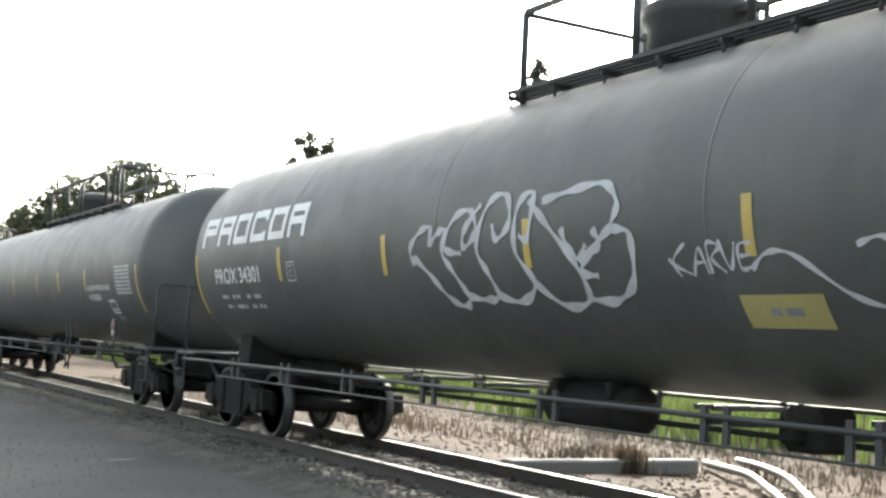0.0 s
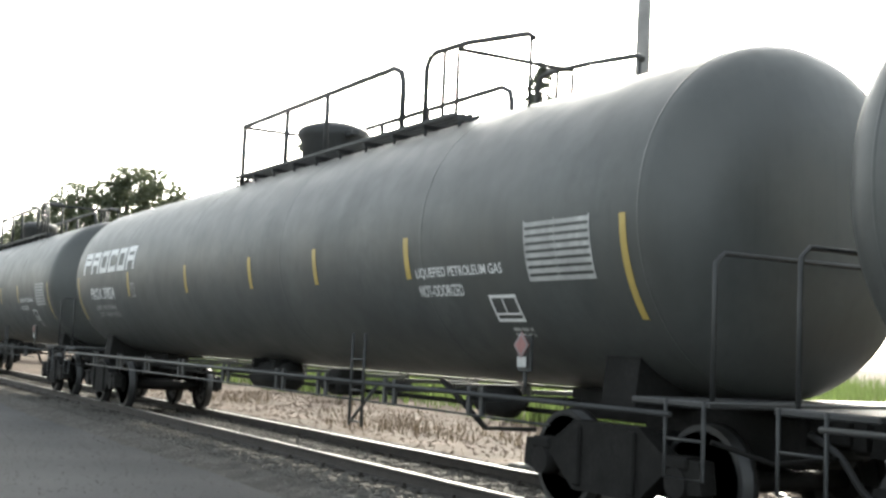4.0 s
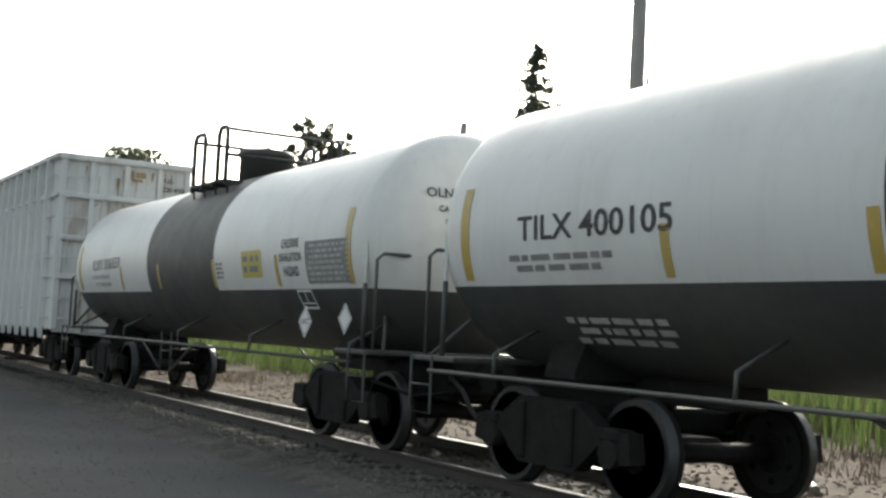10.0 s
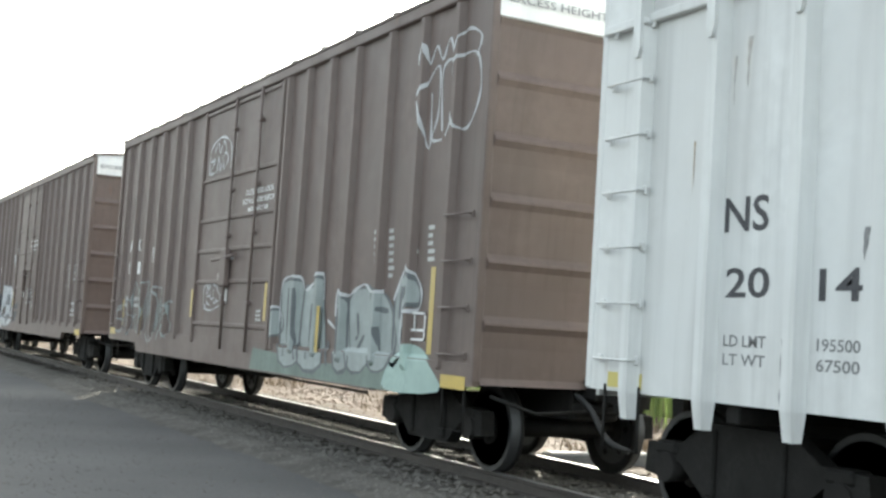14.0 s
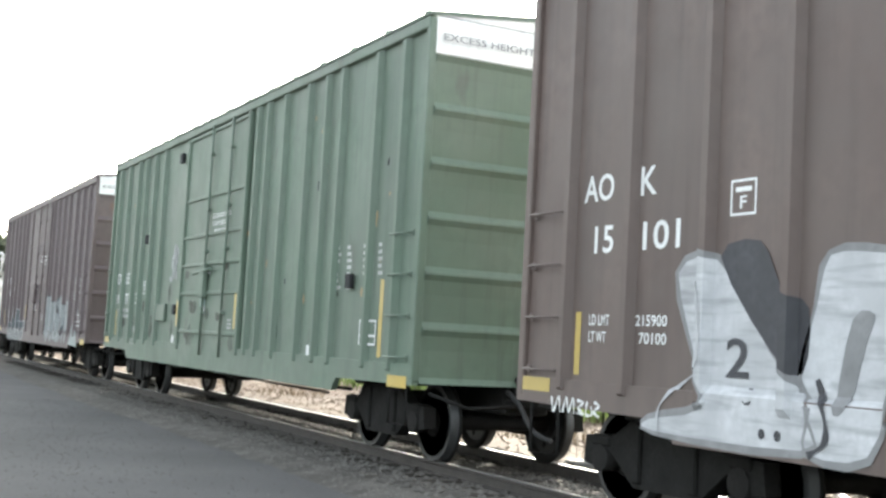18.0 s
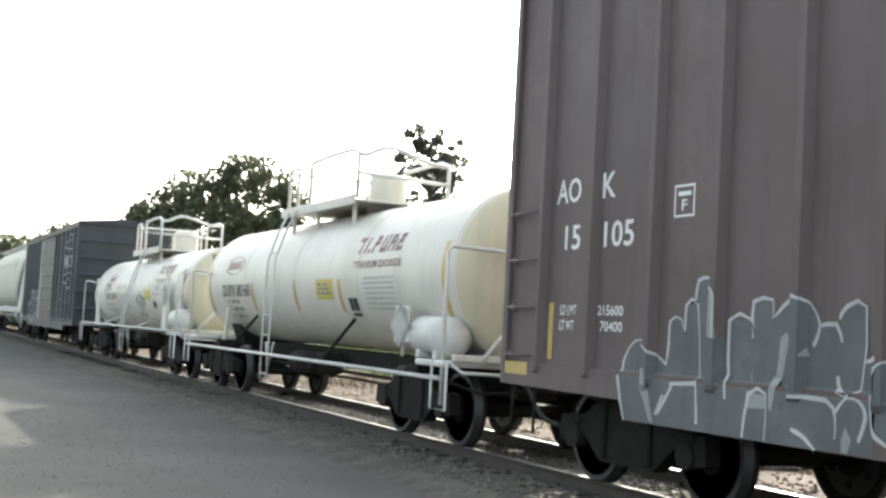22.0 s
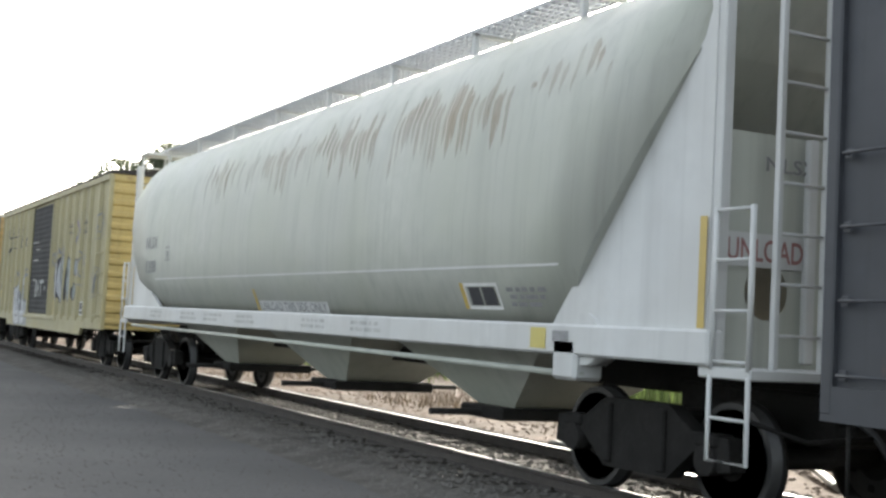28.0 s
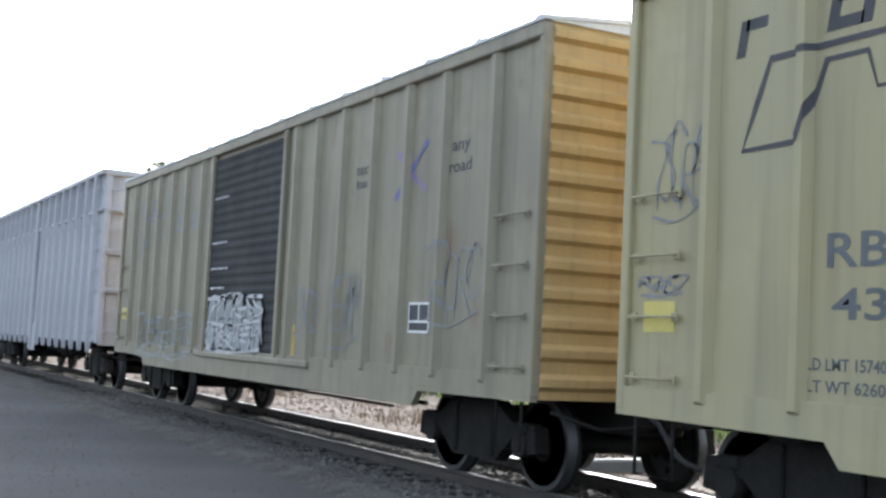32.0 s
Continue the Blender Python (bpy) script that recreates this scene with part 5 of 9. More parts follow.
    return root, xc, sf


def bent_ladder(root, x, path, mat, w=0.42):
    """A ladder whose stiles follow a bent line of (y, z) places."""
    s = Shape()
    for a in (-w / 2, w / 2):
        s.tube([(x + a, y, z) for y, z in path], 0.02, 6)
    for (y0, z0), (y1, z1) in zip(path, path[1:]):
        n = max(1, round(math.hypot(y1 - y0, z1 - z0) / 0.36))
        for k in range(n):
            f = (k + 0.3) / n
            s.tube([(x - w / 2, y0 + (y1 - y0) * f, z0 + (z1 - z0) * f), (x + w / 2, y0 + (y1 - y0) * f, z0 + (z1 - z0) * f)], 0.013, 6)
    return part("ladder", s, mat, root)


def slurry_car(x_left, x_right, zc, label, number, grubby=False):
    """A short cream tank car with a high roof platform."""
    r, cut = 1.1, 0.0 if grubby else 0.37
    xc, hw = (x_left + x_right) / 2, (x_right - x_left) / 2
    root = car_root("tank_car", xc, label, "tank car")

    def colour(x, z):
        # the head towards +x gets the yellower colour
        return 1 if x > hw + 0.25 else 0
    s = tank_shell(-hw - 0.2 + cut, hw + 0.2, r, zc, 0.5, 56, colour)
    part("tank", s, (CREAM, CREAM_HEAD), root)
    for x in (-hw - 0.2 + cut, -hw * 0.5, 0.0, hw * 0.5, hw + 0.2):
        q = Shape().lathe("x", (x, 0, zc), [(-0.02, r - 0.01), (-0.012, r + 0.006), (0.012, r + 0.006), (0.02, r - 0.01)], 56)
        part("weld_seam", q, CREAM, root)
    sf = Round(r, zc)
    half = hw + 1.15
    trucks = (-hw + 1.25, hw - 0.85)
    deck = 1.02
    s = Shape().box(-half + 0.35 + cut * 1.6, half - 0.35, -0.24, 0.24, 0.68, 0.98, 0.02)
    part("centre_sill", s, IRON, root)
    for xt in trucks:
        s = Shape()
        s.box(xt - 0.2, xt + 0.2, -1.1, 1.1, 0.78, 0.92, 0.02)
        s.add([(xt - 0.3, -0.6, 0.9), (xt - 0.3, -0.75, zc - 0.82), (xt - 0.3, 0.75, zc - 0.82), (xt - 0.3, 0.6, 0.9), (xt + 0.3, -0.6, 0.9), (xt + 0.3, -0.75, zc - 0.82), (xt + 0.3, 0.75, zc - 0.82), (xt + 0.3, 0.6, 0.9)],
              [(0, 1, 2, 3), (7, 6, 5, 4), (0, 4, 5, 1), (1, 5, 6, 2), (2, 6, 7, 3), (3, 7, 4, 0)])
        part("saddle", s, IRON, root)
    long_half, long_hw = half, hw
    for d in (-1, 1):
        half, hw = (long_half - cut * 1.6, long_hw - cut) if d < 0 else (long_half, long_hw)
        s = Shape().box(d * (half - 1.2), d * (half - 0.4), -1.4, 1.4, deck - 0.07, deck, 0.015)
        part("end_deck", s, PALE_RAIL, root)
        for side in (-1, 1):
            x = d * (half - 0.5)
            s = Shape().tube([(x, side * 1.36, deck - 0.5), (x, side * 1.36, deck + 1.25)] + ([(x, side * 1.3, deck + 1.32), (x + 0.14, side * 0.2, deck + 1.28)] if d > 0 else [(x - d * 0.06, side * 1.36, deck + 1.32), (d * (hw + 0.1), side * 1.3, deck + 1.32), (d * hw, side * 1.05, deck + 1.25)]), 0.024, 7)
            part("end_railing", s, PALE_RAIL, root)
            s = Shape().tube([(x - 0.2, side * 1.4, deck), (x - 0.2, side * 1.4, deck - 0.55), (x + 0.2, side * 1.4, deck - 0.55), (x + 0.2, side * 1.4, deck)], 0.018, 6)
            part("step", s, PALE_RAIL, root)
            if d > 0 and not grubby:
                continue
            s = Shape().prism([(d * (hw - 0.75), deck - 0.05), (d * (hw - 0.1), zc + 0.5), (d * (hw + 0.02), zc + 0.5), (d * (hw - 0.2), deck - 0.05)] if grubby else [(d * (hw - 1.28), deck - 0.05), (d * (hw - 1.45), zc - 0.5), (d * (hw - 1.58), zc - 0.5), (d * (hw - 1.42), deck - 0.05)], side * 1.03, side * 1.1)
            part("tank_brace", s, CREAM, root)
    for side in (-1, 1):
        hz = deck + 0.02 - (0.0 if grubby else 0.22)
        s = Shape().tube([(-half + 0.5 + cut * 1.6, side * 1.4, hz), (half - 0.5, side * 1.4, hz)], 0.026, 8)
        part("side_handrail", s, PALE_RAIL, root)
        for x in (-2.6, 2.46):
            s = Shape().tube([(x, side * 1.4, hz), (x, side * 0.9, zc - 0.64)], 0.028, 6)
            part("handrail_bracket", s, CREAM if grubby else IRON, root)
        lx, ly = (-0.88, 1.24) if not grubby else (0.5, 1.4)
        bent_ladder(root, lx, [(side * ly, 0.38), (side * ly, deck + 0.35), (side * 1.22, zc + 0.3), (side * 1.08, zc + 0.75), (side * 0.9, zc + r + 0.08)], PALE_RAIL)
        s = Shape().tube([(lx + 0.25, side * 1.24, 0.6), (lx + 1.0, side * 1.4, deck)], 0.02, 6)
        s.tube([(lx + 0.25, side * 1.24, 0.45), (lx + 0.6, side * 1.4, deck)], 0.02, 6)
        part("ladder_brace", s, PALE_RAIL, root)
    # roof platform
    zp = 3.3 if not grubby else 3.09
    p0, p1 = (-1.6, 2.0) if not grubby else (-1.5, 1.9)
    s = Shape().box(p0, p1, -0.84, 0.84, zp - 0.04, zp, 0.008)
    part("deck", s, CREAM, root)
    for side in (-1, 1):
        s = Shape().box(p0, p1, side * 0.84, side * 0.88, zp - 0.1, zp + 0.06, 0.008)
        part("deck_edge", s, CREAM, root)
        for x in (p0 + 0.3, 0.0, p1 - 0.3):
            s = Shape().box(x - 0.03, x + 0.03, side * 0.72 - 0.03, side * 0.72 + 0.03, zc + math.sqrt(r * r - 0.57) - 0.03, zp - 0.04, 0.005)
            part("platform_leg", s, CREAM, root)
    top = 4.02 if not grubby else 3.86
    for side in (-1, 1):
        y = side * 0.84
        s = Shape()
        s.tube([(p0 + 0.3, y, zp), (p0 + 0.3, y, top - 0.03), (p0 + 0.34, y, top), (p0 + 0.76, y, top + 0.01), (p0 + 0.8, y, top - 0.02), (p0 + 0.8, y, zp)], 0.032, 7)
        part("railing", s, PALE_RAIL, root)
        s = Shape()
        pe = p1 + 0.08 if side < 0 else p1 - 0.3
        s.tube([(p0 + 1.45, y, zp), (p0 + 1.45, y, top - 0.02), (p0 + 1.5, y, top + 0.03), (p0 + 2.5, y, top + 0.05), (pe - 0.28, y, top + 0.04), (pe - 0.02, y, top - 0.03), (pe, y, top - 0.06), (pe, y, zp)], 0.036, 8)
        part("railing", s, PALE_RAIL, root)
        s = Shape().tube([(p0 + 0.8, y, top - 0.05), (p0 + 0.98, y, top - 0.16), (p0 + 1.22, y, top - 0.15), (p0 + 1.45, y, top - 0.04)], 0.016, 5)
        part("chain", s, PALE_RAIL, root)
    s = Shape().tube(smooth_line3([(p1 + 0.08 - 0.226 * (y + 0.84), y, top + z) for y, z in ((-0.84, -0.05), (-0.69, -0.04), (-0.35, 0.1), (-0.05, 0.08), (0.4, -0.03), (0.6, -0.05), (0.84, -0.05))]), 0.036, 8)
    part("cross_railing", s, PALE_RAIL, root)
    for x, x2, z in ((p1 + 0.08, p1 - 0.3, zp + 0.38), (p0 + 0.3, p0 + 0.3, top - 0.05)):
        s = Shape().tube([(x, -0.84, z), (x2, 0.84, z)], 0.032, 7)
        part("cross_railing", s, PALE_RAIL, root)
    s = Shape()
    if grubby:
        s.box(0.75, 1.4, -0.3, 0.3, zc + r - 0.15, 3.62, 0.08)
    else:
        s.lathe("z", (1.2, 0, zc + r - 0.15), [(0, 0.3), (0.68, 0.3), (0.74, 0.28), (0.75, 0)], 22)
    part("manway_housing", s, CREAM, root)
    for x in (-0.5, 0.25):
        s = Shape().lathe("z", (x, 0.1, zc + r - 0.03), [(0, 0.07), (0.3, 0.07), (0.32, 0.11), (0.38, 0.11), (0.4, 0)], 12)
        part("vent_valve", s, METAL_GREY, root)
    # end equipment
    xe = half - 0.34
    s = Shape().box(xe - 0.14, xe + 0.1, -0.05, 0.3, deck + 0.62, deck + 1.2, 0.03)
    s.box(xe - 0.1, xe + 0.06, -0.28, -0.05, deck + 0.75, deck + 1.25, 0.03)
    part("hand_brake_box", s, CREAM, root)
    s = Shape().lathe("x", (xe + 0.14, 0.16, deck + 1.12), [(-0.04, 0.0), (-0.04, 0.14), (0.0, 0.17), (0.05, 0.15), (0.05, 0.0)], 9)
    s.tube([(xe + 0.15, 0.16 + 0.2 * math.cos(a), deck + 0.95 + 0.2 * math.sin(a)) for a in (2 * math.pi * k / 16 for k in range(17))], 0.014, 5)
    part("brake_wheel", s, PALE_RAIL, root)
    for k in range(9):
        s = Shape().tube([(xe + 0.02 * (k % 2), 0.16 + 0.022 * math.cos(a), deck + 0.58 - 0.06 * k + 0.036 * math.sin(a)) for a in (2 * math.pi * j / 8 for j in range(9))], 0.009, 5)
        part("chain_link", s, IRON, root)
    for y0, y1, z1 in ((-0.95, -0.22, 0.85), (1.0, 0.3, 1.0)):
        s = Shape().tube([(xe, y0, deck), (xe, y1, deck + z1)], 0.03, 7)
        part("diagonal_brace", s, CREAM, root)
    s = Shape().box(xe - 0.06, xe + 0.02, -1.3, 1.3, deck, deck + 0.08, 0.01)
    part("end_sill", s, CREAM, root)
    s = Shape().tube([(half - 0.45, -1.3, deck - 0.02), (half - 0.2, -1.25, deck - 0.12), (half - 0.2, -0.5, deck - 0.14)], 0.02, 6)
    part("uncoupling_lever", s, PALE_RAIL, root)
    s = Shape().lathe("x", (hw - 0.2, -1.02, deck + 0.28), [(-0.55, 0.0), (-0.53, 0.1), (-0.42, 0.24), (0.42, 0.24), (0.53, 0.1), (0.55, 0.0)], 18)
    s.box(hw - 0.5, hw - 0.4, -1.2, -0.84, deck, deck + 0.1, 0.01)
    s.box(hw + 0.0, hw + 0.1, -1.2, -0.84, deck, deck + 0.1, 0.01)
    part("air_tank", s, PALE_RAIL, root)
    if grubby:
        s = Shape().prism([(hw - 1.4, deck), (hw - 1.3, zc + 0.4), (hw - 1.02, zc + 0.42), (hw - 0.92, deck)], -1.24, -1.18)
        part("placard_board", s, CREAM, root)
        diamond(root, hw - 1.15, zc - 0.1, 0.26, Flat(-1.25), PAINT_DIM)
    else:
        s = Shape().box(hw - 1.05, hw - 0.62, -1.27, -1.23, zc - 0.92, zc - 0.46, 0.01)
        s.tube([(hw - 0.85, -1.22, zc - 0.95), (hw - 0.85, -1.22, deck)], 0.02, 6)
        part("placard_holder", s, PALE_RAIL, root)
        diamond(root, hw - 0.84, zc - 0.69, 0.3, Flat(-1.275), PAINT_DIM)
    # lettering
    red = MARK_RED
    u = 2.75 if not grubby else 2.72
    dz = 0.1 if grubby else 0.0
    slanted_mark(root, u, u + 1.72, zc + 0.29 + dz * 1.7, zc + 0.53 + dz * 1.5, sf, red)
    lettering(root, "TITANIUM DIOXIDE", u + 0.0, u + 1.8, zc + 0.075 + dz * 1.6, zc + 0.185 + dz * 1.6, sf, MARK_RED)
    ov = [(-3.8 + 0.62 * math.cos(a), zc + 0.3 + 0.17 * math.sin(a)) for a in (2 * math.pi * k / 24 for k in range(24))]
    if grubby:
        ov = [(q[0] + 0.18, q[1] + 0.12) for q in ov]
    strokes(root, [(ov, True)], 0.022, sf, red, name="emblem_oval")
    c = ov[0][0] - 0.62
    rects(root, "emblem_bars", [(c - 0.45 + 0.15 * k, c - 0.45 + 0.15 * k + 0.08, ov[0][1] - 0.08, ov[0][1] + 0.08) for k in range(6)], sf, red, slant=0.15)
    lettering(root, number, -4.52 if not grubby else -4.21, -2.62 if not grubby else -2.54, zc - 0.3 if not grubby else zc - 0.17, zc - 0.065 if not grubby else zc + 0.03, sf, PAINT_BLACK)
    if not grubby:
        for k, word in enumerate(("LD LMT", "LT WT", "NEW")):
            z = zc - 0.43 - 0.135 * k
            lettering(root, word, -4.34, -4.06 - 0.04 * k, z, z + 0.07, sf, PAINT_GREY)
            bars(root, -3.97, -3.3, z - 0.02, z + 0.09, 1, sf, PAINT_GREY, seed=3 + k)
    for x in (-hw + cut, -2.45, 0.05, 2.2, hw) if not grubby else (-hw, -2.36, -0.57, 2.2, hw):
        z0 = (zc - 0.54, zc - 0.06) if abs(x) < 5 else (zc - 0.6, zc + 0.35)
        if grubby:
            z0 = (zc - 0.15, zc + 0.28) if abs(x) < 5 else (zc - 0.2, zc + 0.55)
        rects(root, "reflector", [(x - 0.06, x + 0.06, *z0)], sf, REFLECT, "faded orange reflective tape")
    rects(root, "stencil_panel", [(1.15, 1.92, zc - 0.36, zc - 0.05) if not grubby else (1.65, 2.45, zc - 0.18, zc + 0.08)], sf, STENCIL_YELLOW, "yellow notice panel")
    bars(root, 1.2, 1.85, zc - 0.3, zc - 0.1, 3, sf, PAINT_GREY, seed=5, extra=0.003)
    rects(root, "stencil_box", [(2.52, 2.68, zc - 0.52, zc - 0.34), (2.7, 2.86, zc - 0.52, zc - 0.34), (2.52, 2.86, zc - 0.6, zc - 0.55)] if not grubby else [(2.75, 2.9, zc - 0.38, zc - 0.22), (2.92, 3.1, zc - 0.38, zc - 0.22)], sf, PAINT_BLACK)
    rects(root, "stencil_lines", [(3.2, 4.3, zc - 0.5 + 0.07 * k, zc - 0.47 + 0.07 * k) for k in range(7)], sf, PAINT_DIM) if not grubby else None
    running_gear(root, trucks, half)
    brake_gear(root, -0.6)
    return root, xc, sf


def slanted_mark(root, u0, u1, z0, z1, surf, mat):
    """A product mark drawn as plain slanted blocks."""
    h = z1 - z0
    w = (u1 - u0) / 6.6
    t = 0.06
    bx = [(u0, u0 + w, z1 - t, z1), (u0 + w * 0.4, u0 + w * 0.4 + t, z0, z1 - t), (u0 + w * 1.2, u0 + w * 1.2 + t, z0, z1), (u0 + w * 1.75, u0 + w * 1.75 + t, z0, z0 + t)]
    for k in range(4):
        a = u0 + w * (2.3 + 1.1 * k)
        bx += [(a, a + t, z0, z1), (a + t, a + w * 0.85, z1 - t, z1) if k != 1 else (a + t, a + w * 0.85, z0, z0 + t)]
        if k != 3:
            bx.append((a + w * 0.85 - t, a + w * 0.85, z0 + (0.45 * h if k == 0 else (t if k == 1 else 0)), z1 - (t if k != 1 else 0)))
        if k in (0, 2, 3):
            bx.append((a + t, a + w * 0.8 - t * 0.5, z0 + 0.42 * h, z0 + 0.42 * h + t))
        if k == 3:
            bx.append((a + t, a + w * 0.85, z0, z0 + t))
    rects(root, "emblem", bx, surf, mat, "faded red product mark", slant=0.35)


HOP = [(0.0, 4.46), (0.55, 4.43), (0.95, 4.30), (1.25, 3.98), (1.43, 3.5), (1.5, 2.95), (1.52, 2.4), (1.5, 1.92), (1.28, 1.42)]


def hopper_car(x0, x1, label):
    xc, half = (x0 + x1) / 2, (x1 - x0) / 2
    root = car_root("covered_hopper", xc, label, "hopper car")

    def right(z):
        return half - 0.3 - 2.1 * max(0, (3.9 - z) / 2.5)

    def left(z):
        return float(np.interp(z, [1.42, 1.92, 2.4, 3.4, 4.0, 4.5], [-half + 2.75, -half + 1.55, -half + 1.0, -half + 0.42, -half + 0.95, -half + 1.15]))
    loop = [(-y, z) for y, z in HOP[::-1]] + [(y, z) for y, z in HOP[1:]]
    n = len(loop)
    v, f = [], []
    cols = 14
    for c in range(cols + 1):
        for y, z in loop:
            a, b = left(z), right(z)
            v.append((a + (b - a) * c / cols, y, z))
    s = Shape()
    for c in range(cols):
        f += [(c * n + i, c * n + i + 1, (c + 1) * n + i + 1, (c + 1) * n + i) for i in range(n - 1)]
        f.append((c * n + n - 1, c * n, (c + 1) * n, (c + 1) * n + n - 1))
    s.add(v, f, 0, True)
    for c in (0, cols):
        k = c * n
        for i in range(n // 2):
            j = n - 1 - i
            if j - 1 > i + 1 or j - 1 >= i + 1:
                s.add([v[k + i], v[k + i + 1], v[k + j - 1], v[k + j]], [(0, 1, 2, 3)] if j - 1 != i + 1 else [(0, 1, 3)])
    body = part("hopper_body", s, HOPPER, root)
    sf = Bulge([(y, z) for y, z in HOP[::-1]])
    for side in (-1, 1):
        s = Shape().box(-half + 0.4, half - 0.35, side * 1.34, side * 1.5, 1.16, 1.42, 0.02)
        part("side_sill", s, HOPPER_SILL, root)
        s = Shape().prism([(right(1.42) - 0.1, 1.41), (half - 0.45, 1.41), (half - 0.45, 4.3), (right(3.9) - 0.3, 4.3), (right(3.9) - 0.28, 4.05), (right(3.8) - 0.13, 3.8), (right(3.6) - 0.03, 3.6)], side * 1.36, side * 1.42)
        part("end_side_sheet", s, HOPPER_SILL, root)
        s = Shape().prism([(-half + 0.62, 1.41), (left(1.42) + 0.15, 1.41), (left(1.9), 1.95), (-half + 0.62, 2.35)], side * 1.36, side * 1.42)
        part("end_side_sheet", s, HOPPER_SILL, root)
        s = Shape().tube([(-half + 0.9, side * 1.42, 1.05), (half - 2.0, side * 1.42, 1.0)], 0.03, 7)
        part("side_pipe", s, HOPPER, root)
    # end frames
    for d in (-1, 1):
        xe = d * (half - 0.42)
        s = Shape()
        zc, rr = 1.72, 0.21
        for yc in (-0.9, 0.9):
            m = 20
            ring = [(xe, yc + rr * math.cos(2 * math.pi * k / m), zc + rr * math.sin(2 * math.pi * k / m)) for k in range(m)]
            sq = []
            for k in range(m):
                a = 2 * math.pi * k / m
                c, q = math.cos(a), math.sin(a)
                t = 1 / max(abs(c) / 0.46, abs(q) / 0.29)
                sq.append((xe, yc + c * t, zc + q * t))
            s.add(ring + sq, [(k, (k + 1) % m, m + (k + 1) % m, m + k) for k in range(m)])
        for y0, y1, z0, z1 in ((-1.36, 1.36, 2.01, 2.9), (-1.36, 1.36, 1.16, 1.43), (-0.44, 0.44, 1.43, 2.01)):
            s.add([(xe, y0, z0), (xe, y1, z0), (xe, y1, z1), (xe, y0, z1)], [(0, 1, 2, 3)])
        part("end_plate", s, HOPPER, root)
        for y in (-1.36, 1.36, -0.5, 0.5):
            q = Shape().box(xe - 0.05, xe + 0.05, y - 0.05, y + 0.05, 1.2, 4.25 if abs(y) > 1 else 2.9, 0.01)
            part("end_post", q, HOPPER_SILL, root)
        q = Shape().box(d * (half - 0.5), d * (half + 0.05), -1.45, 1.45, 1.08, 1.16, 0.01)
        part("end_platform", q, HOPPER_SILL, root)
        for side in (-1, 1):
            q = Shape()
            for a in (d * (half - 0.36), d * (half + 0.02)):
                q.tube([(a, side * 1.44, 1.14), (a, side * 1.44, 2.3)], 0.022, 7)
            for k in range(4):
                q.tube([(d * (half - 0.36), side * 1.44, 1.2 + 0.36 * k), (d * (half + 0.02), side * 1.44, 1.2 + 0.36 * k)], 0.014, 6)
            part("corner_railing", q, HOPPER_SILL, root)
            a = d * (half - 0.18)
            q = Shape().tube([(a - 0.2, side * 1.44, 1.1), (a - 0.2, side * 1.44, 0.5), (a + 0.2, side * 1.44, 0.5), (a + 0.2, side * 1.44, 1.1)], 0.02, 6)
            q.tube([(a - 0.2, side * 1.44, 0.8), (a + 0.2, side * 1.44, 0.8)], 0.014, 6)
            part("step", q, HOPPER_SILL, root)
        q = Shape()
        for y in (-1.2, -0.75):
            q.box(d * (half + 0.0) - 0.025, d * (half + 0.0) + 0.025, y - 0.025, y + 0.025, 1.14, 4.5, 0.006)
        for k in range(9):
            q.tube([(d * half, -1.2, 1.4 + 0.36 * k), (d * half, -0.75, 1.4 + 0.36 * k)], 0.014, 6)
        part("ladder", q, HOPPER_SILL, root)
        q = Shape().box(-0.5 + d * half, 0.05 + d * half, -1.25, 1.25, 4.5, 4.56, 0.01) if d > 0 else Shape().box(-half - 0.05, -half + 0.5, -1.25, 1.25, 4.5, 4.56, 0.01)
        part("crossover_board", q, HOPPER_SILL, root)
    # roof walkway: bearing bars with gaps, on brackets
    for side in (-1, 1):
        q = Shape()
        y0, y1 = side * 0.42, side * 0.95
        for k in range(8):
            y = y0 + (y1 - y0) * k / 7
            q.box(-half + 0.1, half - 0.1, y - 0.008, y + 0.008, 4.56, 4.595)
        m = int(2 * half / 0.16)
        for k in range(m):
            x = -half + 0.2 + k * 0.16
            q.box(x - 0.008, x + 0.008, min(y0, y1), max(y0, y1), 4.565, 4.59)
        part("roof_walkway", q, METAL_GREY, root)
        for k in range(9):
            x = -half + 0.9 + k * (2 * half - 1.8) / 8
            q = Shape().box(x - 0.03, x + 0.03, side * 0.9 - 0.03, side * 0.9 + 0.03, 4.24, 4.57, 0.006)
            q.box(x - 0.03, x + 0.03, min(y0, y1), max(y0, y1), 4.53, 4.56)
            part("walkway_bracket", q, HOPPER_SILL, root)
    # discharge bays
    for x in (-4.6, 0.0, 4.4):
        q = Shape()
        for sx in (-1, 1):
            q.add([(x + sx * 2.1, -1.25, 1.45), (x + sx * 2.1, 1.25, 1.45), (x + sx * 0.35, 0.55, 0.52), (x + sx * 0.35, -0.55, 0.52)], [(0, 1, 2, 3)])
        for sy in (-1, 1):
            q.add([(x - 2.1, sy * 1.25, 1.45), (x + 2.1, sy * 1.25, 1.45), (x + 0.35, sy * 0.55, 0.52), (x - 0.35, sy * 0.55, 0.52)], [(0, 1, 2, 3)])
        q.add([(x - 0.35, -0.55, 0.52), (x + 0.35, -0.55, 0.52), (x + 0.35, 0.55, 0.52), (x - 0.35, 0.55, 0.52)], [(0, 1, 2, 3)])
        part("discharge_hopper", q, HOPPER, root)
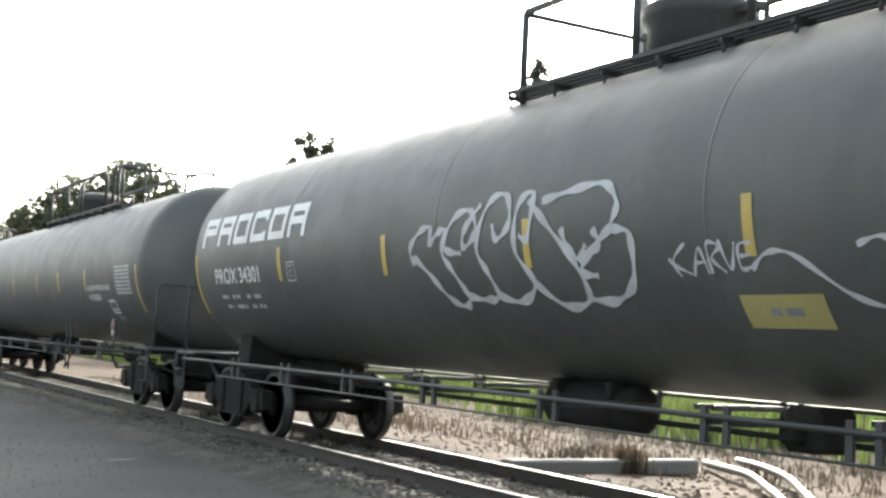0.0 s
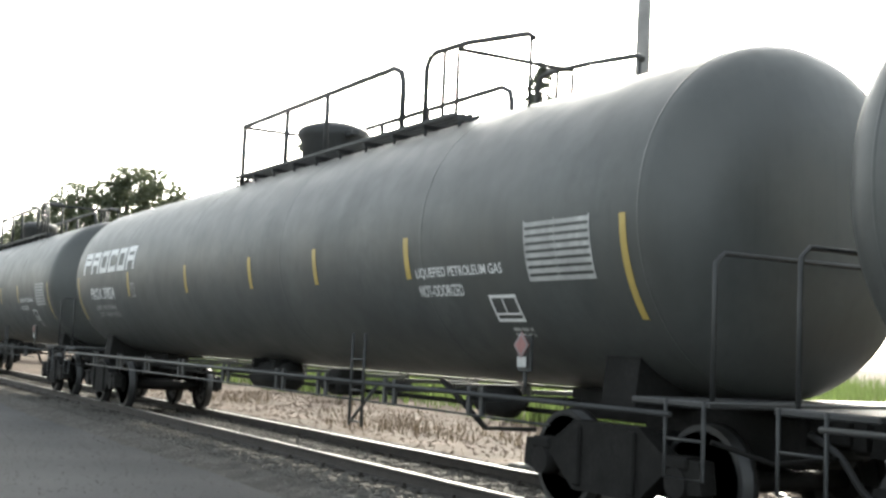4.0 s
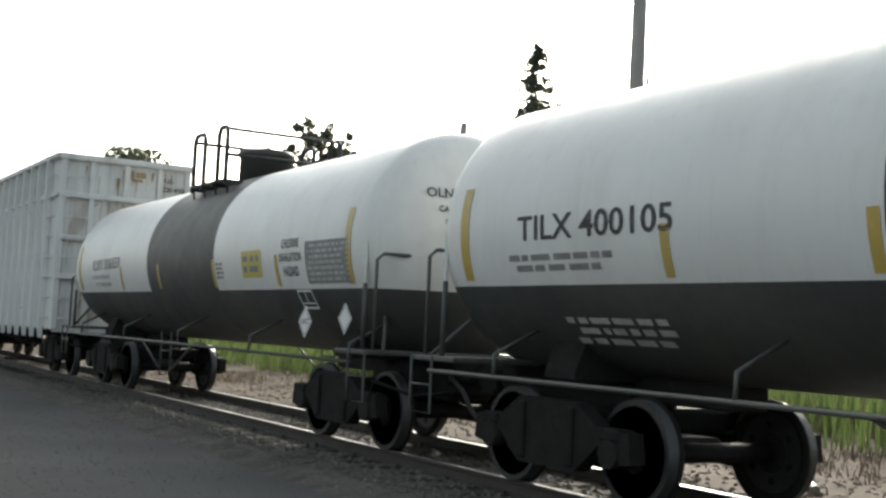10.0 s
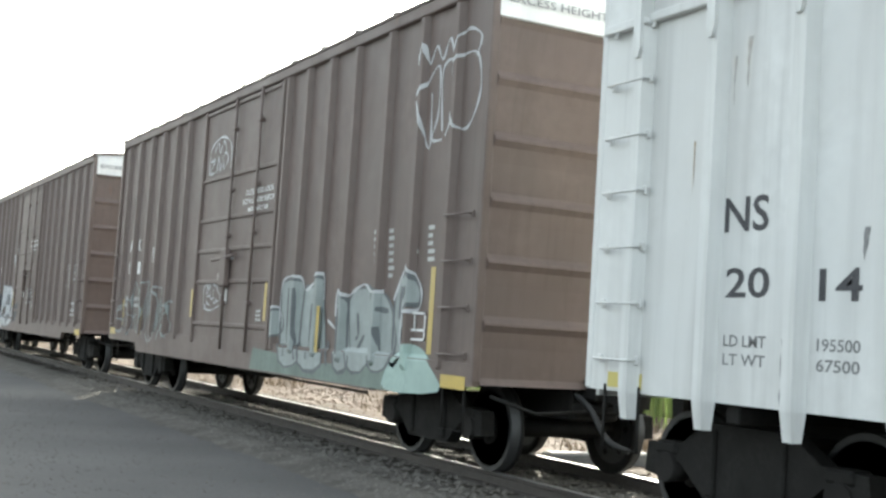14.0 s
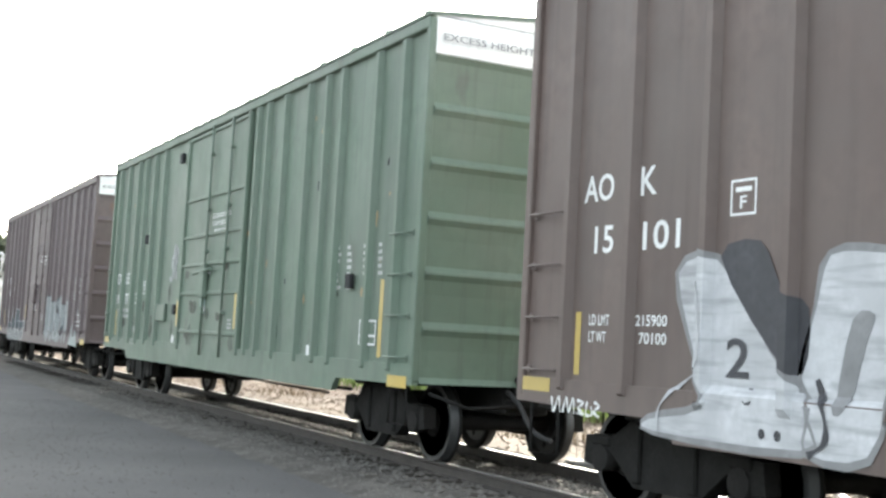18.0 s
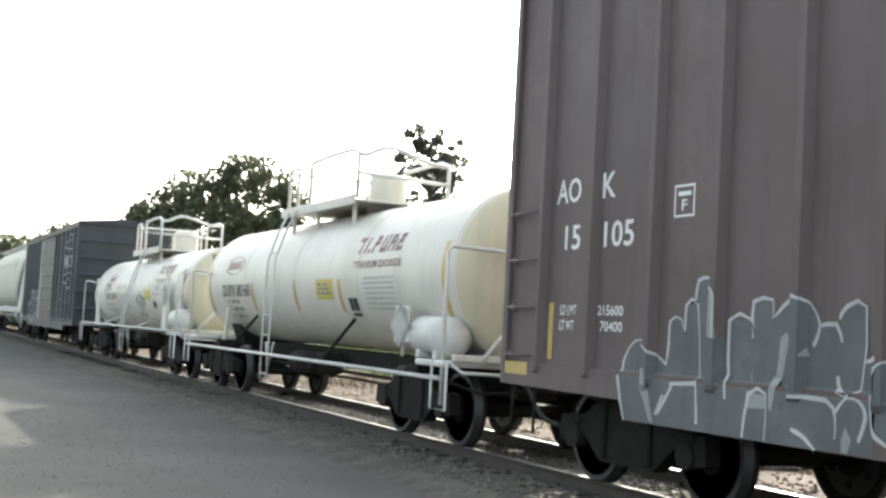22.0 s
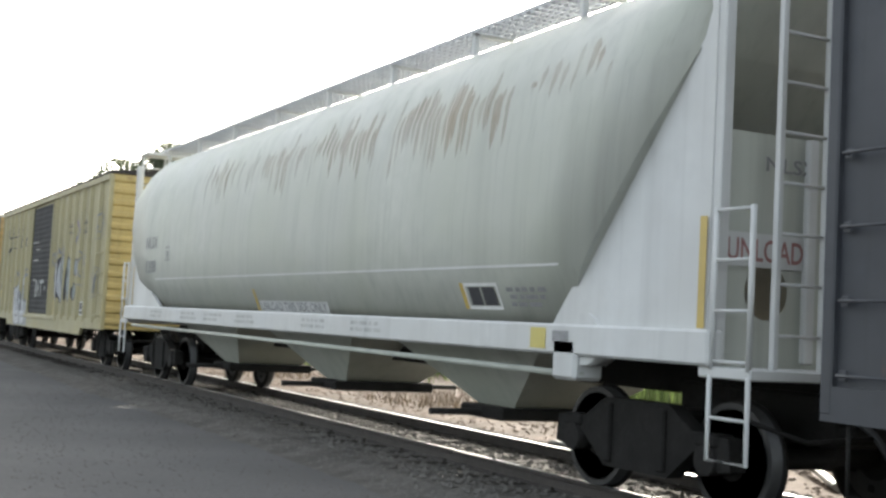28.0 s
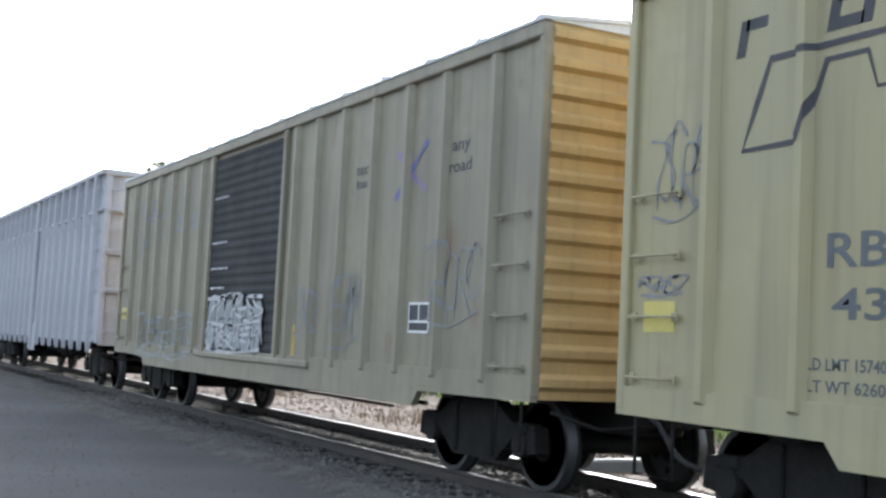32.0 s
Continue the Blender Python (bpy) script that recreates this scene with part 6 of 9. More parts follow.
        q = Shape().box(x - 0.45, x + 0.45, -0.75, 0.75, 0.4, 0.53, 0.02)
        q.tube([(x, -1.35, 0.46), (x, 1.35, 0.46)], 0.035, 8)
        part("outlet_gate", q, IRON, root)
    q = Shape().box(-half - 0.1, half + 0.1, -0.2, 0.2, 0.86, 1.12, 0.02)
    part("centre_sill", q, IRON, root)
    q = Shape().box(half - 2.35, half - 2.0, -1.5, -1.2, 0.95, 1.3, 0.03)
    q.lathe("y", (half - 1.95, -1.35, 1.3), [(-0.1, 0.22), (0.1, 0.22)], 14)
    part("brake_box", q, HOPPER_SILL, root)
    running_gear(root, (-half + 1.7, half - 1.7), half + 0.45)
    # paint
    fl = Flat(-1.5)
    lettering(root, "NLSX", -260.55 - 0.83 - xc, -260.55 - xc, 2.5, 2.72, sf, PAINT_GREY)
    lettering(root, "1208", -261.3 - xc, -260.6 - xc, 2.05, 2.28, sf, PAINT_GREY)
    outline_box(root, -259.95 - xc, -259.7 - xc, 2.25, 2.5, 0.02, sf, PAINT_GREY, [(-259.86 - xc, -259.79 - xc, 2.3, 2.42)])
    outline_box(root, -249.0 - xc, -248.35 - xc, 1.53, 1.78, 0.03, sf, PAINT_WHITE)
    rects(root, "stencil_box", [(-248.92 - xc, -248.7 - xc, 1.57, 1.74), (-248.66 - xc, -248.42 - xc, 1.57, 1.74)], sf, PAINT_BLACK)
    rects(root, "reflector", [(-249.08 - xc, -249.0 - xc, 1.53, 1.78), (-255.4 - xc, -255.31 - xc, 1.43, 1.74)], sf, REFLECT, "yellow reflective tape")
    rects(root, "notice_panel", [(-255.26 - xc, -252.68 - xc, 1.425, 1.575)], sf, HOPPER_SILL, "pale lettering panel")
    lettering(root, "UNLOAD THIS SIDE ONLY", -255.2 - xc, -252.74 - xc, 1.44, 1.56, sf, PAINT_GREY, extra=0.003)
    # pale strip painted where the side creases, for the light it catches
    rects(root, "weld_seam", [(-260.6 - xc, -247.2 - xc, 1.915, 1.94)], sf, HOPPER_SILL)
    for k, u in enumerate((-260.9, -258.8, -257.5, -255.9, -253.2, -251.6)):
        bars(root, u - xc, u + 1.0 - xc, 1.22, 1.37, 2, fl, PAINT_DIM, seed=20 + k)
    bars(root, -248.2 - xc, -247.5 - xc, 1.55, 1.75, 3, sf, PAINT_GREY, seed=31)
    rects(root, "reflector", [(-245.45 - xc, -245.37 - xc, 1.43, 2.25)], Flat(-1.43), REFLECT, "yellow reflective tape")
    rects(root, "reflector", [(-262.6 - xc, -262.53 - xc, 1.45, 2.2)], Flat(-1.43), REFLECT, "yellow reflective tape")
    rects(root, "stencil_panel", [(-247.6 - xc, -247.35 - xc, 1.2, 1.38)], fl, STENCIL_YELLOW)
    rects(root, "stencil_panel", [(-247.25 - xc, -247.0 - xc, 1.27, 1.36)], fl, PAINT_GREY)
    ew = Endwise(half - 0.41)
    lettering(root, "NLSX 1208", -0.95, 0.05, 2.62, 2.73, ew, PAINT_GREY)
    rects(root, "notice_panel", [(-1.34, -0.52, 1.9, 2.15)], ew, HOPPER_SILL, "pale notice panel")
    lettering(root, "UNLOAD", -1.3, -0.56, 1.94, 2.11, ew, PAINT_RED, extra=0.003)
    # rust washed down from the roof hatches
    rnd = random.Random(12)
    for a, b, count, low in ((-258.0, -256.2, 13, 3.15), (-255.9, -255.5, 3, 3.15), (-255.2, -251.2, 30, 3.05), (-250.8, -248.2, 22, 3.0), (-248.0, -246.6, 8, 3.3)):
        for k in range(count):
            u = a - xc + (b - a) * (k + rnd.uniform(-0.3, 0.3)) / count
            w, z1, z0 = rnd.uniform(0.06, 0.14), rnd.uniform(3.55, 3.85), low + rnd.uniform(-0.1, 0.35)
            paint(root, "rust_streak", [(u, z1), (u + w * 0.5, z1 + 0.08), (u + w, z1), (u + w * 0.9, z0 + 0.15), (u + w * 0.5, z0), (u + w * 0.15, z0 + 0.15)], [(0, 1, 2, 3, 4, 5)], sf, FAINT_RUST, "soft rust-brown wash")
    return root, xc, sf


# ---- ground, track and surroundings ----
def ground_height(x, y):
    h = -0.24
    if y > 3:
        h -= 0.12 * min(1, (y - 3) / 3)
    if y > 9:
        h += 0.35 * min(1, (y - 9) / 8)
    return h + 0.03 * noise.noise((x * 0.25, y * 0.25, 0)) + 0.012 * noise.noise((x * 1.7, y * 1.7, 3))


def grid_lines(edges):
    out = []
    for a, b, step in edges:
        n = max(1, round((b - a) / step))
        out += [a + (b - a) * k / n for k in range(n)]
    return out + [edges[-1][1]]


gx = grid_lines(((-3000, -400, 650), (-400, -60, 20), (-60, -26, 1.5), (-26, 4, 0.22), (4, 40, 3), (40, 400, 40), (400, 3000, 650)))
gy = grid_lines(((-3000, -300, 900), (-300, -30, 45), (-30, -9, 3), (-9, 7, 0.22), (7, 30, 0.9), (30, 120, 10), (120, 3000, 720)))
gs = Shape()
gv = [(x, y, ground_height(x, y)) for y in gy for x in gx]
nx = len(gx)
for j in range(len(gy) - 1):
    ym = (gy[j] + gy[j + 1]) / 2
    for i in range(nx - 1):
        gs.f.append([j * nx + i, j * nx + i + 1, (j + 1) * nx + i + 1, (j + 1) * nx + i])
        xm = (gx[i] + gx[i + 1]) / 2
        gs.mi.append(0 if ym < 2.2 + 0.5 * noise.noise((xm * 0.4, 0, 0)) else 1)
        gs.sm.append(True)
gs.v = gv
gm = gs.mesh("ground", GRAVEL, DIRT)
structure("ground", gm, None, "grey gravel lot and dry dirt beside the track")

bed = Shape().sweep([(-2.45, -0.28), (-1.8, -0.155), (-0.2, -0.15), (1.75, -0.155), (2.5, -0.4), (0, -0.6)], -420, 330)
track = structure("track_bed", bed, BALLAST, "crushed stone ballast under the railway track", "track")
tie = clean(Shape().box(-0.115, 0.115, -1.28, 1.28, -0.36, -0.14, 0.02).mesh("tie", TIE))
x = -46.0
rt = random.Random(5)
while x < 4:
    part("tie", tie, None, track, at=pose(x, rt.uniform(-0.03, 0.03), rt.uniform(-0.012, 0.004), 0, 0, rt.uniform(-1, 1)))
    x += 0.535
far_ties = Shape()
for a, b in ((-300, -46), (4, 120)):
    x = a
    while x < b:
        far_ties.box(x - 0.115, x + 0.115, -1.28, 1.28, -0.36, -0.158)
        x += 0.535
q = part("far_ties", far_ties, TIE, track)
q["kind"] = "stuff"
RAIL_SEC = [(-0.07, -0.155), (-0.07, -0.14), (-0.012, -0.125), (-0.01, -0.045), (-0.036, -0.035), (-0.037, -0.006), (-0.03, 0.0), (0.03, 0.0), (0.037, -0.006), (0.036, -0.035), (0.01, -0.045), (0.012, -0.125), (0.07, -0.14), (0.07, -0.155)]


def rail(y):
    s = Shape()
    n = len(RAIL_SEC)
    v = [(xx, y + a, z) for xx in (-420, -60, -30, -15, 0, 30, 330) for a, z in RAIL_SEC]
    for c in range(6):
        for i in range(n):
            j = (i + 1) % n
            s.add([v[c * n + i], v[c * n + j], v[(c + 1) * n + j], v[(c + 1) * n + i]], [(0, 1, 2, 3)], 1 if i in (5, 6, 7) else 0)
    return s


for y in (-0.7525, 0.7525):
    part("rail", rail(y), (RAIL_SIDE, RAIL_TOP), track)
sp = Shape().box(-0.09, 0.09, -0.17, 0.17, -0.158, -0.135, 0.004)
for a, b in ((-0.05, 0.11), (0.05, -0.11)):
    sp.box(a - 0.012, a + 0.012, b - 0.02, b + 0.02, -0.14, -0.105, 0.003)
plate = clean(sp.mesh("tie_plate", RAIL_SIDE))
x = -46.0
while x < 4:
    for y in (-0.7525, 0.7525):
        part("tie_plate", plate, None, track, at=(x, y, 0))
    x += 1.07


def scatter(name, count, place, size, mat, label, seed, flat=0.6):
    """Many small stones in one mesh."""
    rnd = random.Random(seed)
    s = Shape()
    base = [(1, 0, 0), (-1, 0, 0), (0, 1, 0), (0, -1, 0), (0, 0, 1), (0, 0, -1)]
    tri = [(0, 2, 4), (2, 1, 4), (1, 3, 4), (3, 0, 4), (2, 0, 5), (1, 2, 5), (3, 1, 5), (0, 3, 5)]
    for _ in range(count):
        x, y, z = place(rnd)
        r = size * rnd.uniform(0.45, 1.5)
        a = rnd.uniform(0, 6.28)
        c, d = math.cos(a), math.sin(a)
        k = [rnd.uniform(0.7, 1.25) for _ in range(6)]
        s.add([(x + (p[0] * c - p[1] * d) * r * k[i], y + (p[0] * d + p[1] * c) * r * k[i], z + p[2] * r * flat * k[i]) for i, p in enumerate(base)], tri)
    return tagged(new(name, s.mesh(name, mat)), label, "stones", kind="stuff")


def on_bed(rnd):
    x, y = -32 * rnd.random() ** 1.2 + 2, rnd.uniform(-2.2, 2.2)
    return x, y, (-0.152 if abs(y) < 1.75 else -0.155 - 0.13 * (abs(y) - 1.75) / 0.65) + 0.006


scatter("ballast_stones", 19000, on_bed, 0.032, STONE, "loose grey crushed stones on the track bed", 3)


def on_lot(rnd):
    x, y = rnd.uniform(-26, -5.5), rnd.uniform(-7.4, -2.2)
    return x, y, ground_height(x, y) + 0.003


scatter("gravel_stones", 3500, on_lot, 0.011, STONE, "small loose gravel on the lot beside the track", 4)


def on_far(rnd):
    x, y = rnd.uniform(-40, 0), rnd.uniform(2.2, 9)
    return x, y, ground_height(x, y) + 0.005


scatter("dirt_clods", 5000, on_far, 0.035, CLOD, "pale stones and clods on dry dirt", 6)


def blades(name, count, place, hmin, hmax, width, mat, label, seed, lean=0.35):
    rnd = random.Random(seed)
    s = Shape()
    for _ in range(count):
        x, y, z = place(rnd)
        h = rnd.uniform(hmin, hmax)
        a, b = rnd.uniform(0, 6.28), rnd.uniform(0, 6.28)
        w = width * rnd.uniform(0.6, 1.4)
        dx, dy = math.cos(a) * w, math.sin(a) * w
        lx, ly = math.cos(b) * h * lean * rnd.random(), math.sin(b) * h * lean * rnd.random()
        s.add([(x - dx, y - dy, z - 0.03), (x + dx, y + dy, z - 0.03), (x + dx * 0.7 + lx * 0.4, y + dy * 0.7 + ly * 0.4, z + h * 0.6), (x - dx * 0.7 + lx * 0.4, y - dy * 0.7 + ly * 0.4, z + h * 0.6), (x + lx, y + ly, z + h)], [(0, 1, 2, 3), (3, 2, 4)])
    return tagged(new(name, s.mesh(name, mat)), label, "grass", kind="stuff")


def clumped(x0, x1, y0, y1, seed, n=70, spread=0.8):
    r = random.Random(seed)
    c = [(r.uniform(x0, x1), r.uniform(y0, y1)) for _ in range(n)]

    def place(rnd):
        cx, cy = rnd.choice(c)
        x, y = cx + rnd.gauss(0, spread), max(y0 - 0.3, cy + rnd.gauss(0, spread))
        return x, y, ground_height(x, y)
    return place


blades("tall_grass", 40000, clumped(-70, 4, 9.6, 27, 8, 330, 1.1), 0.5, 1.3, 0.022, GRASS, "tall green and yellow grass in sunlight", 11)
blades("dry_grass", 3200, clumped(-60, 2, 10.5, 24, 9, 120, 0.9), 0.4, 1.1, 0.018, STRAW, "dry straw-coloured grass in sunlight", 12)
blades("dry_weeds", 3000, clumped(-38, 0, 3.4, 9.5, 10, 70, 0.5), 0.06, 0.26, 0.012, STRAW, "sparse dry weeds on dirt", 13, 0.7)
blades("weed_tuft", 260, clumped(-13.6, -13.2, 3.5, 3.8, 11, 3, 0.12), 0.2, 0.5, 0.012, STRAW, "yellowed tuft of weeds by the track", 14, 0.5)

s = Shape().box(-400, 200, 27.5, 34.0, 0.0, 0.16, 0.02)
structure("road", s, PALE_ROAD, "pale sunlit road beyond the grass", "road")
s = Shape()
s.box(-13.48, -13.2, 1.62, 4.85, -0.3, -0.08, 0.03)
tagged(new("timber_beam", clean(s.mesh("timber_beam", CONCRETE))), "grey weathered beam lying on the dirt beside the track", "beam")


def bent_bar(pts, label):
    line = smooth_line3([(x, y, ground_height(x, y) + 0.1 + 0.08 * math.sin(i * 0.9)) for i, (x, y) in enumerate(pts)], 6)
    s = Shape()
    s.tube(line, 0.045, 8)
    s.tube([(p[0] + 0.02, p[1] + 0.05, p[2] - 0.05) for p in line], 0.03, 6)
    ob = tagged(new("bent_steel_bar", clean(s.mesh("bent_steel_bar", RAIL_TOP))), label, "steel bar", group="bent bars beside the track")
    return ob


bent_bar([(-14.6, 6.2), (-13.0, 5.2), (-11.8, 4.45), (-10.55, 3.5), (-9.6, 2.85)], "shiny curved steel bar lying in dry weeds")
bent_bar([(-14.9, 7.2), (-13.5, 6.35), (-11.9, 5.2), (-10.5, 4.0), (-9.5, 3.2)], "shiny curved steel bar lying in dry weeds")


# ---- trees and poles ----
def polar(az, dist):
    a = radians(az)
    return EYE.x - math.sin(a) * dist, EYE.y + math.cos(a) * dist


def leaf_quads(s, centre, r, count, size, rnd, squash=0.75):
    cx, cy, cz = centre
    for _ in range(count):
        d = Vector((rnd.gauss(0, 1), rnd.gauss(0, 1), rnd.gauss(0, 1)))
        d.normalize()
        q = r * rnd.random() ** 0.4
        p = Vector((cx + d.x * q, cy + d.y * q, cz + d.z * q * squash))
        a = Vector((rnd.uniform(-1, 1), rnd.uniform(-1, 1), rnd.uniform(-0.6, 0.6))).normalized()
        b = a.cross(Vector((rnd.uniform(-1, 1), rnd.uniform(-1, 1), rnd.uniform(-1, 1)))).normalized()
        w = size * rnd.uniform(0.6, 1.5)
        s.add([p - a * w, p + b * w * 0.6, p + a * w, p - b * w * 0.6], [(0, 1, 2, 3)])


def leaf_mass(s, centre, r, count, size, rnd, seed, squash=0.85):
    """A lacy mass of single leaves with gaps and an uneven edge."""
    made = 0
    while made < count:
        d = Vector((rnd.gauss(0, 1), rnd.gauss(0, 1), rnd.gauss(0, 1))).normalized() * r * rnd.random() ** 0.45
        p = Vector(centre) + Vector((d.x, d.y, d.z * squash))
        made += 1
        if noise.noise((p.x * 1.1 + seed, p.y * 1.1, p.z * 1.1)) < -0.12 + 0.25 * (d.length / r - 0.6):
            continue
        a = Vector((rnd.uniform(-1, 1), rnd.uniform(-1, 1), rnd.uniform(-0.7, 0.7))).normalized()
        b = a.cross(Vector((rnd.uniform(-1, 1), rnd.uniform(-1, 1), rnd.uniform(-1, 1)))).normalized()
        w = size * rnd.uniform(0.5, 1.4)
        s.add([p - a * w, p + b * w * 0.6, p + a * w, p - b * w * 0.6], [(0, 1, 2, 3)])


def broad_tree(az, dist, height, spread, seed, lobes, label, name="broadleaf_tree", mat=None, leaf=0.22, fill=90):
    """lobes: (across, height share, radius share) clumps of the crown."""
    rnd = random.Random(seed)
    x, y = polar(az, dist)
    z0 = ground_height(x, y)
    root = tagged(new(name), label, "tree")
    root.location = (x, y, z0)
    a = radians(az)
    side = Vector((math.cos(a), math.sin(a), 0))
    back = Vector((-math.sin(a), math.cos(a), 0))
    t = Shape()
    t.tube([(0, 0, -0.2), (0.1, 0, height * 0.25), (0.0, 0.1, height * 0.5), (0.1, 0, height * 0.75)], 0.38, 9, taper=0.1)
    crown = Shape()
    for u, hz, rr in lobes:
        c = side * (u * spread) + back * (rnd.uniform(-0.25, 0.25) * spread) + Vector((0, 0, hz * height))
        t.tube([(0, 0, height * min(0.5, hz * 0.55)), tuple(c * 0.5 + Vector((0, 0, height * hz * 0.4))), tuple(c)], 0.14, 6, taper=0.03)
        R = rr * spread
        leaf_mass(crown, c, R * 1.12, int(fill * 5 * R * R), leaf, rnd, seed)
    part("trunk", t, BARK, root)
    part("crown", crown.mesh("crown", mat or LEAF), None, root)
    return root


broad_tree(44.6, 74, 14.4, 2.6, 28, ((-0.45, 0.68, 0.42), (0.05, 0.86, 0.36), (0.5, 0.72, 0.4), (0.1, 0.58, 0.5), (0.75, 0.56, 0.36)), "leafy tree behind a street lamp", leaf=0.15)
broad_tree(75.2, 88, 14.3, 6.4, 21, ((-0.8, 0.6, 0.32), (-0.5, 0.7, 0.34), (-0.12, 0.76, 0.32), (0.06, 0.86, 0.24), (0.3, 0.8, 0.3), (0.58, 0.72, 0.28), (0.66, 0.58, 0.28), (-0.2, 0.55, 0.42), (0.25, 0.55, 0.42), (-0.98, 0.52, 0.26)), "broad leafy green tree with an uneven sunlit crown", leaf=0.17, fill=150)
broad_tree(78.6, 96, 10.6, 4.6, 22, ((-0.4, 0.7, 0.45), (0.2, 0.8, 0.42), (0.55, 0.62, 0.4), (-0.75, 0.5, 0.36)), "rounded leafy tree beside a taller one", leaf=0.18, fill=150)
broad_tree(81.5, 150, 11.5, 9.0, 23, ((-0.8, 0.6, 0.4), (-0.3, 0.75, 0.4), (0.3, 0.7, 0.4), (0.8, 0.62, 0.36)), "distant leafy tree down the track", leaf=0.4, fill=60)
broad_tree(85.5, 170, 11.0, 10.0, 24, ((-0.7, 0.6, 0.4), (0.0, 0.7, 0.42), (0.7, 0.58, 0.4)), "distant leafy tree down the track", leaf=0.42, fill=60)
broad_tree(69.2, 92, 8.2, 3.0, 25, ((-0.3, 0.7, 0.5), (0.4, 0.6, 0.5)), "low leafy tree among taller ones", leaf=0.17, fill=140)
broad_tree(60.6, 80, 11.4, 2.6, 26, ((-0.4, 0.66, 0.4), (0.1, 0.86, 0.34), (0.5, 0.7, 0.36), (0.0, 0.5, 0.5)), "slender leafy tree with a ragged top", leaf=0.17, fill=50)


def pine_tree(az, dist, height, seed):
    rnd = random.Random(seed)
    x, y = polar(az, dist)
    root = tagged(new("pine_tree"), "tall pine with flat layered dark clumps", "tree")
    root.location = (x, y, ground_height(x, y))
    t = Shape().tube([(0, 0, -0.2), (0.15, 0, height * 0.4), (-0.1, 0.1, height * 0.7), (0.05, 0, height * 0.97)], 0.3, 9, taper=0.06)
    crown = Shape()
    for i in range(60):
        h = height * (0.4 + 0.58 * (i / 59) ** 0.9)
        f = (h / height - 0.4) / 0.6
        reach = (3.5 - 2.4 * max(0.0, f - 0.35) ** 1.1) * rnd.uniform(0.25, 1.05)
        a = rnd.uniform(0, 6.28)
        tip = Vector((math.cos(a) * reach, math.sin(a) * reach, h + rnd.uniform(-0.4, 0.7)))
        t.tube([(0, 0, h - 0.5), tuple(tip * 0.6 + Vector((0, 0, (h - 0.3) * 0.4))), tuple(tip)], 0.06, 5, taper=0.015)
        for k in range(4):
            g = tip * rnd.uniform(0.75, 1.0) + Vector((rnd.uniform(-0.5, 0.5), rnd.uniform(-0.5, 0.5), rnd.uniform(-0.35, 0.4)))
            g.z = tip.z + rnd.uniform(-0.4, 0.4)
            leaf_quads(crown, g, rnd.uniform(0.3, 0.72), 70, 0.12, rnd, 0.8)
    part("trunk", t, BARK, root)
    part("crown", crown.mesh("crown", NEEDLE), None, root)


pine_tree(66.1, 88, 15.9, 31)


def fir_tree(az, dist, height, base, seed, label, dense=1.4):
    rnd = random.Random(seed)
    x, y = polar(az, dist)
    root = tagged(new("fir_tree"), label, "tree")
    root.location = (x, y, ground_height(x, y))
    t = Shape().tube([(0, 0, -0.2), (0, 0, height * 0.5), (0.05, 0, height)], 0.26, 9, taper=0.03)
    crown = Shape()
    n = int(86 * dense)
    for i in range(n):
        f = i / (n - 1)
        h = height * (0.2 + 0.78 * f)
        reach = (base * (1 - f) ** 0.8 + 0.3) * rnd.uniform(0.4, 1.08)
        a = rnd.uniform(0, 6.28)
        drop = rnd.uniform(0.0, 0.55) * reach
        tip = Vector((math.cos(a) * reach, math.sin(a) * reach, h - drop))
        mid = Vector((tip.x * 0.5, tip.y * 0.5, h - drop * 0.25))
        t.tube([(0, 0, h), tuple(mid), tuple(tip)], 0.04, 4, taper=0.01)
        m = max(3, int(reach * 3.4))
        for k in range(m):
            g = (k + 1) / m
            p = Vector((0, 0, h)).lerp(tip, g)
            leaf_quads(crown, p, 0.3 + 0.42 * (1 - f), 17, 0.12, rnd, 0.7)
    part("trunk", t, BARK, root)
    part("crown", crown.mesh("crown", NEEDLE), None, root)


fir_tree(55.9, 80, 21.3, 5.2, 41, "tall ragged fir with drooping dark branches", 2.2)
fir_tree(58.0, 82, 14.9, 4.2, 42, "young fir beside a taller one", 2.2)


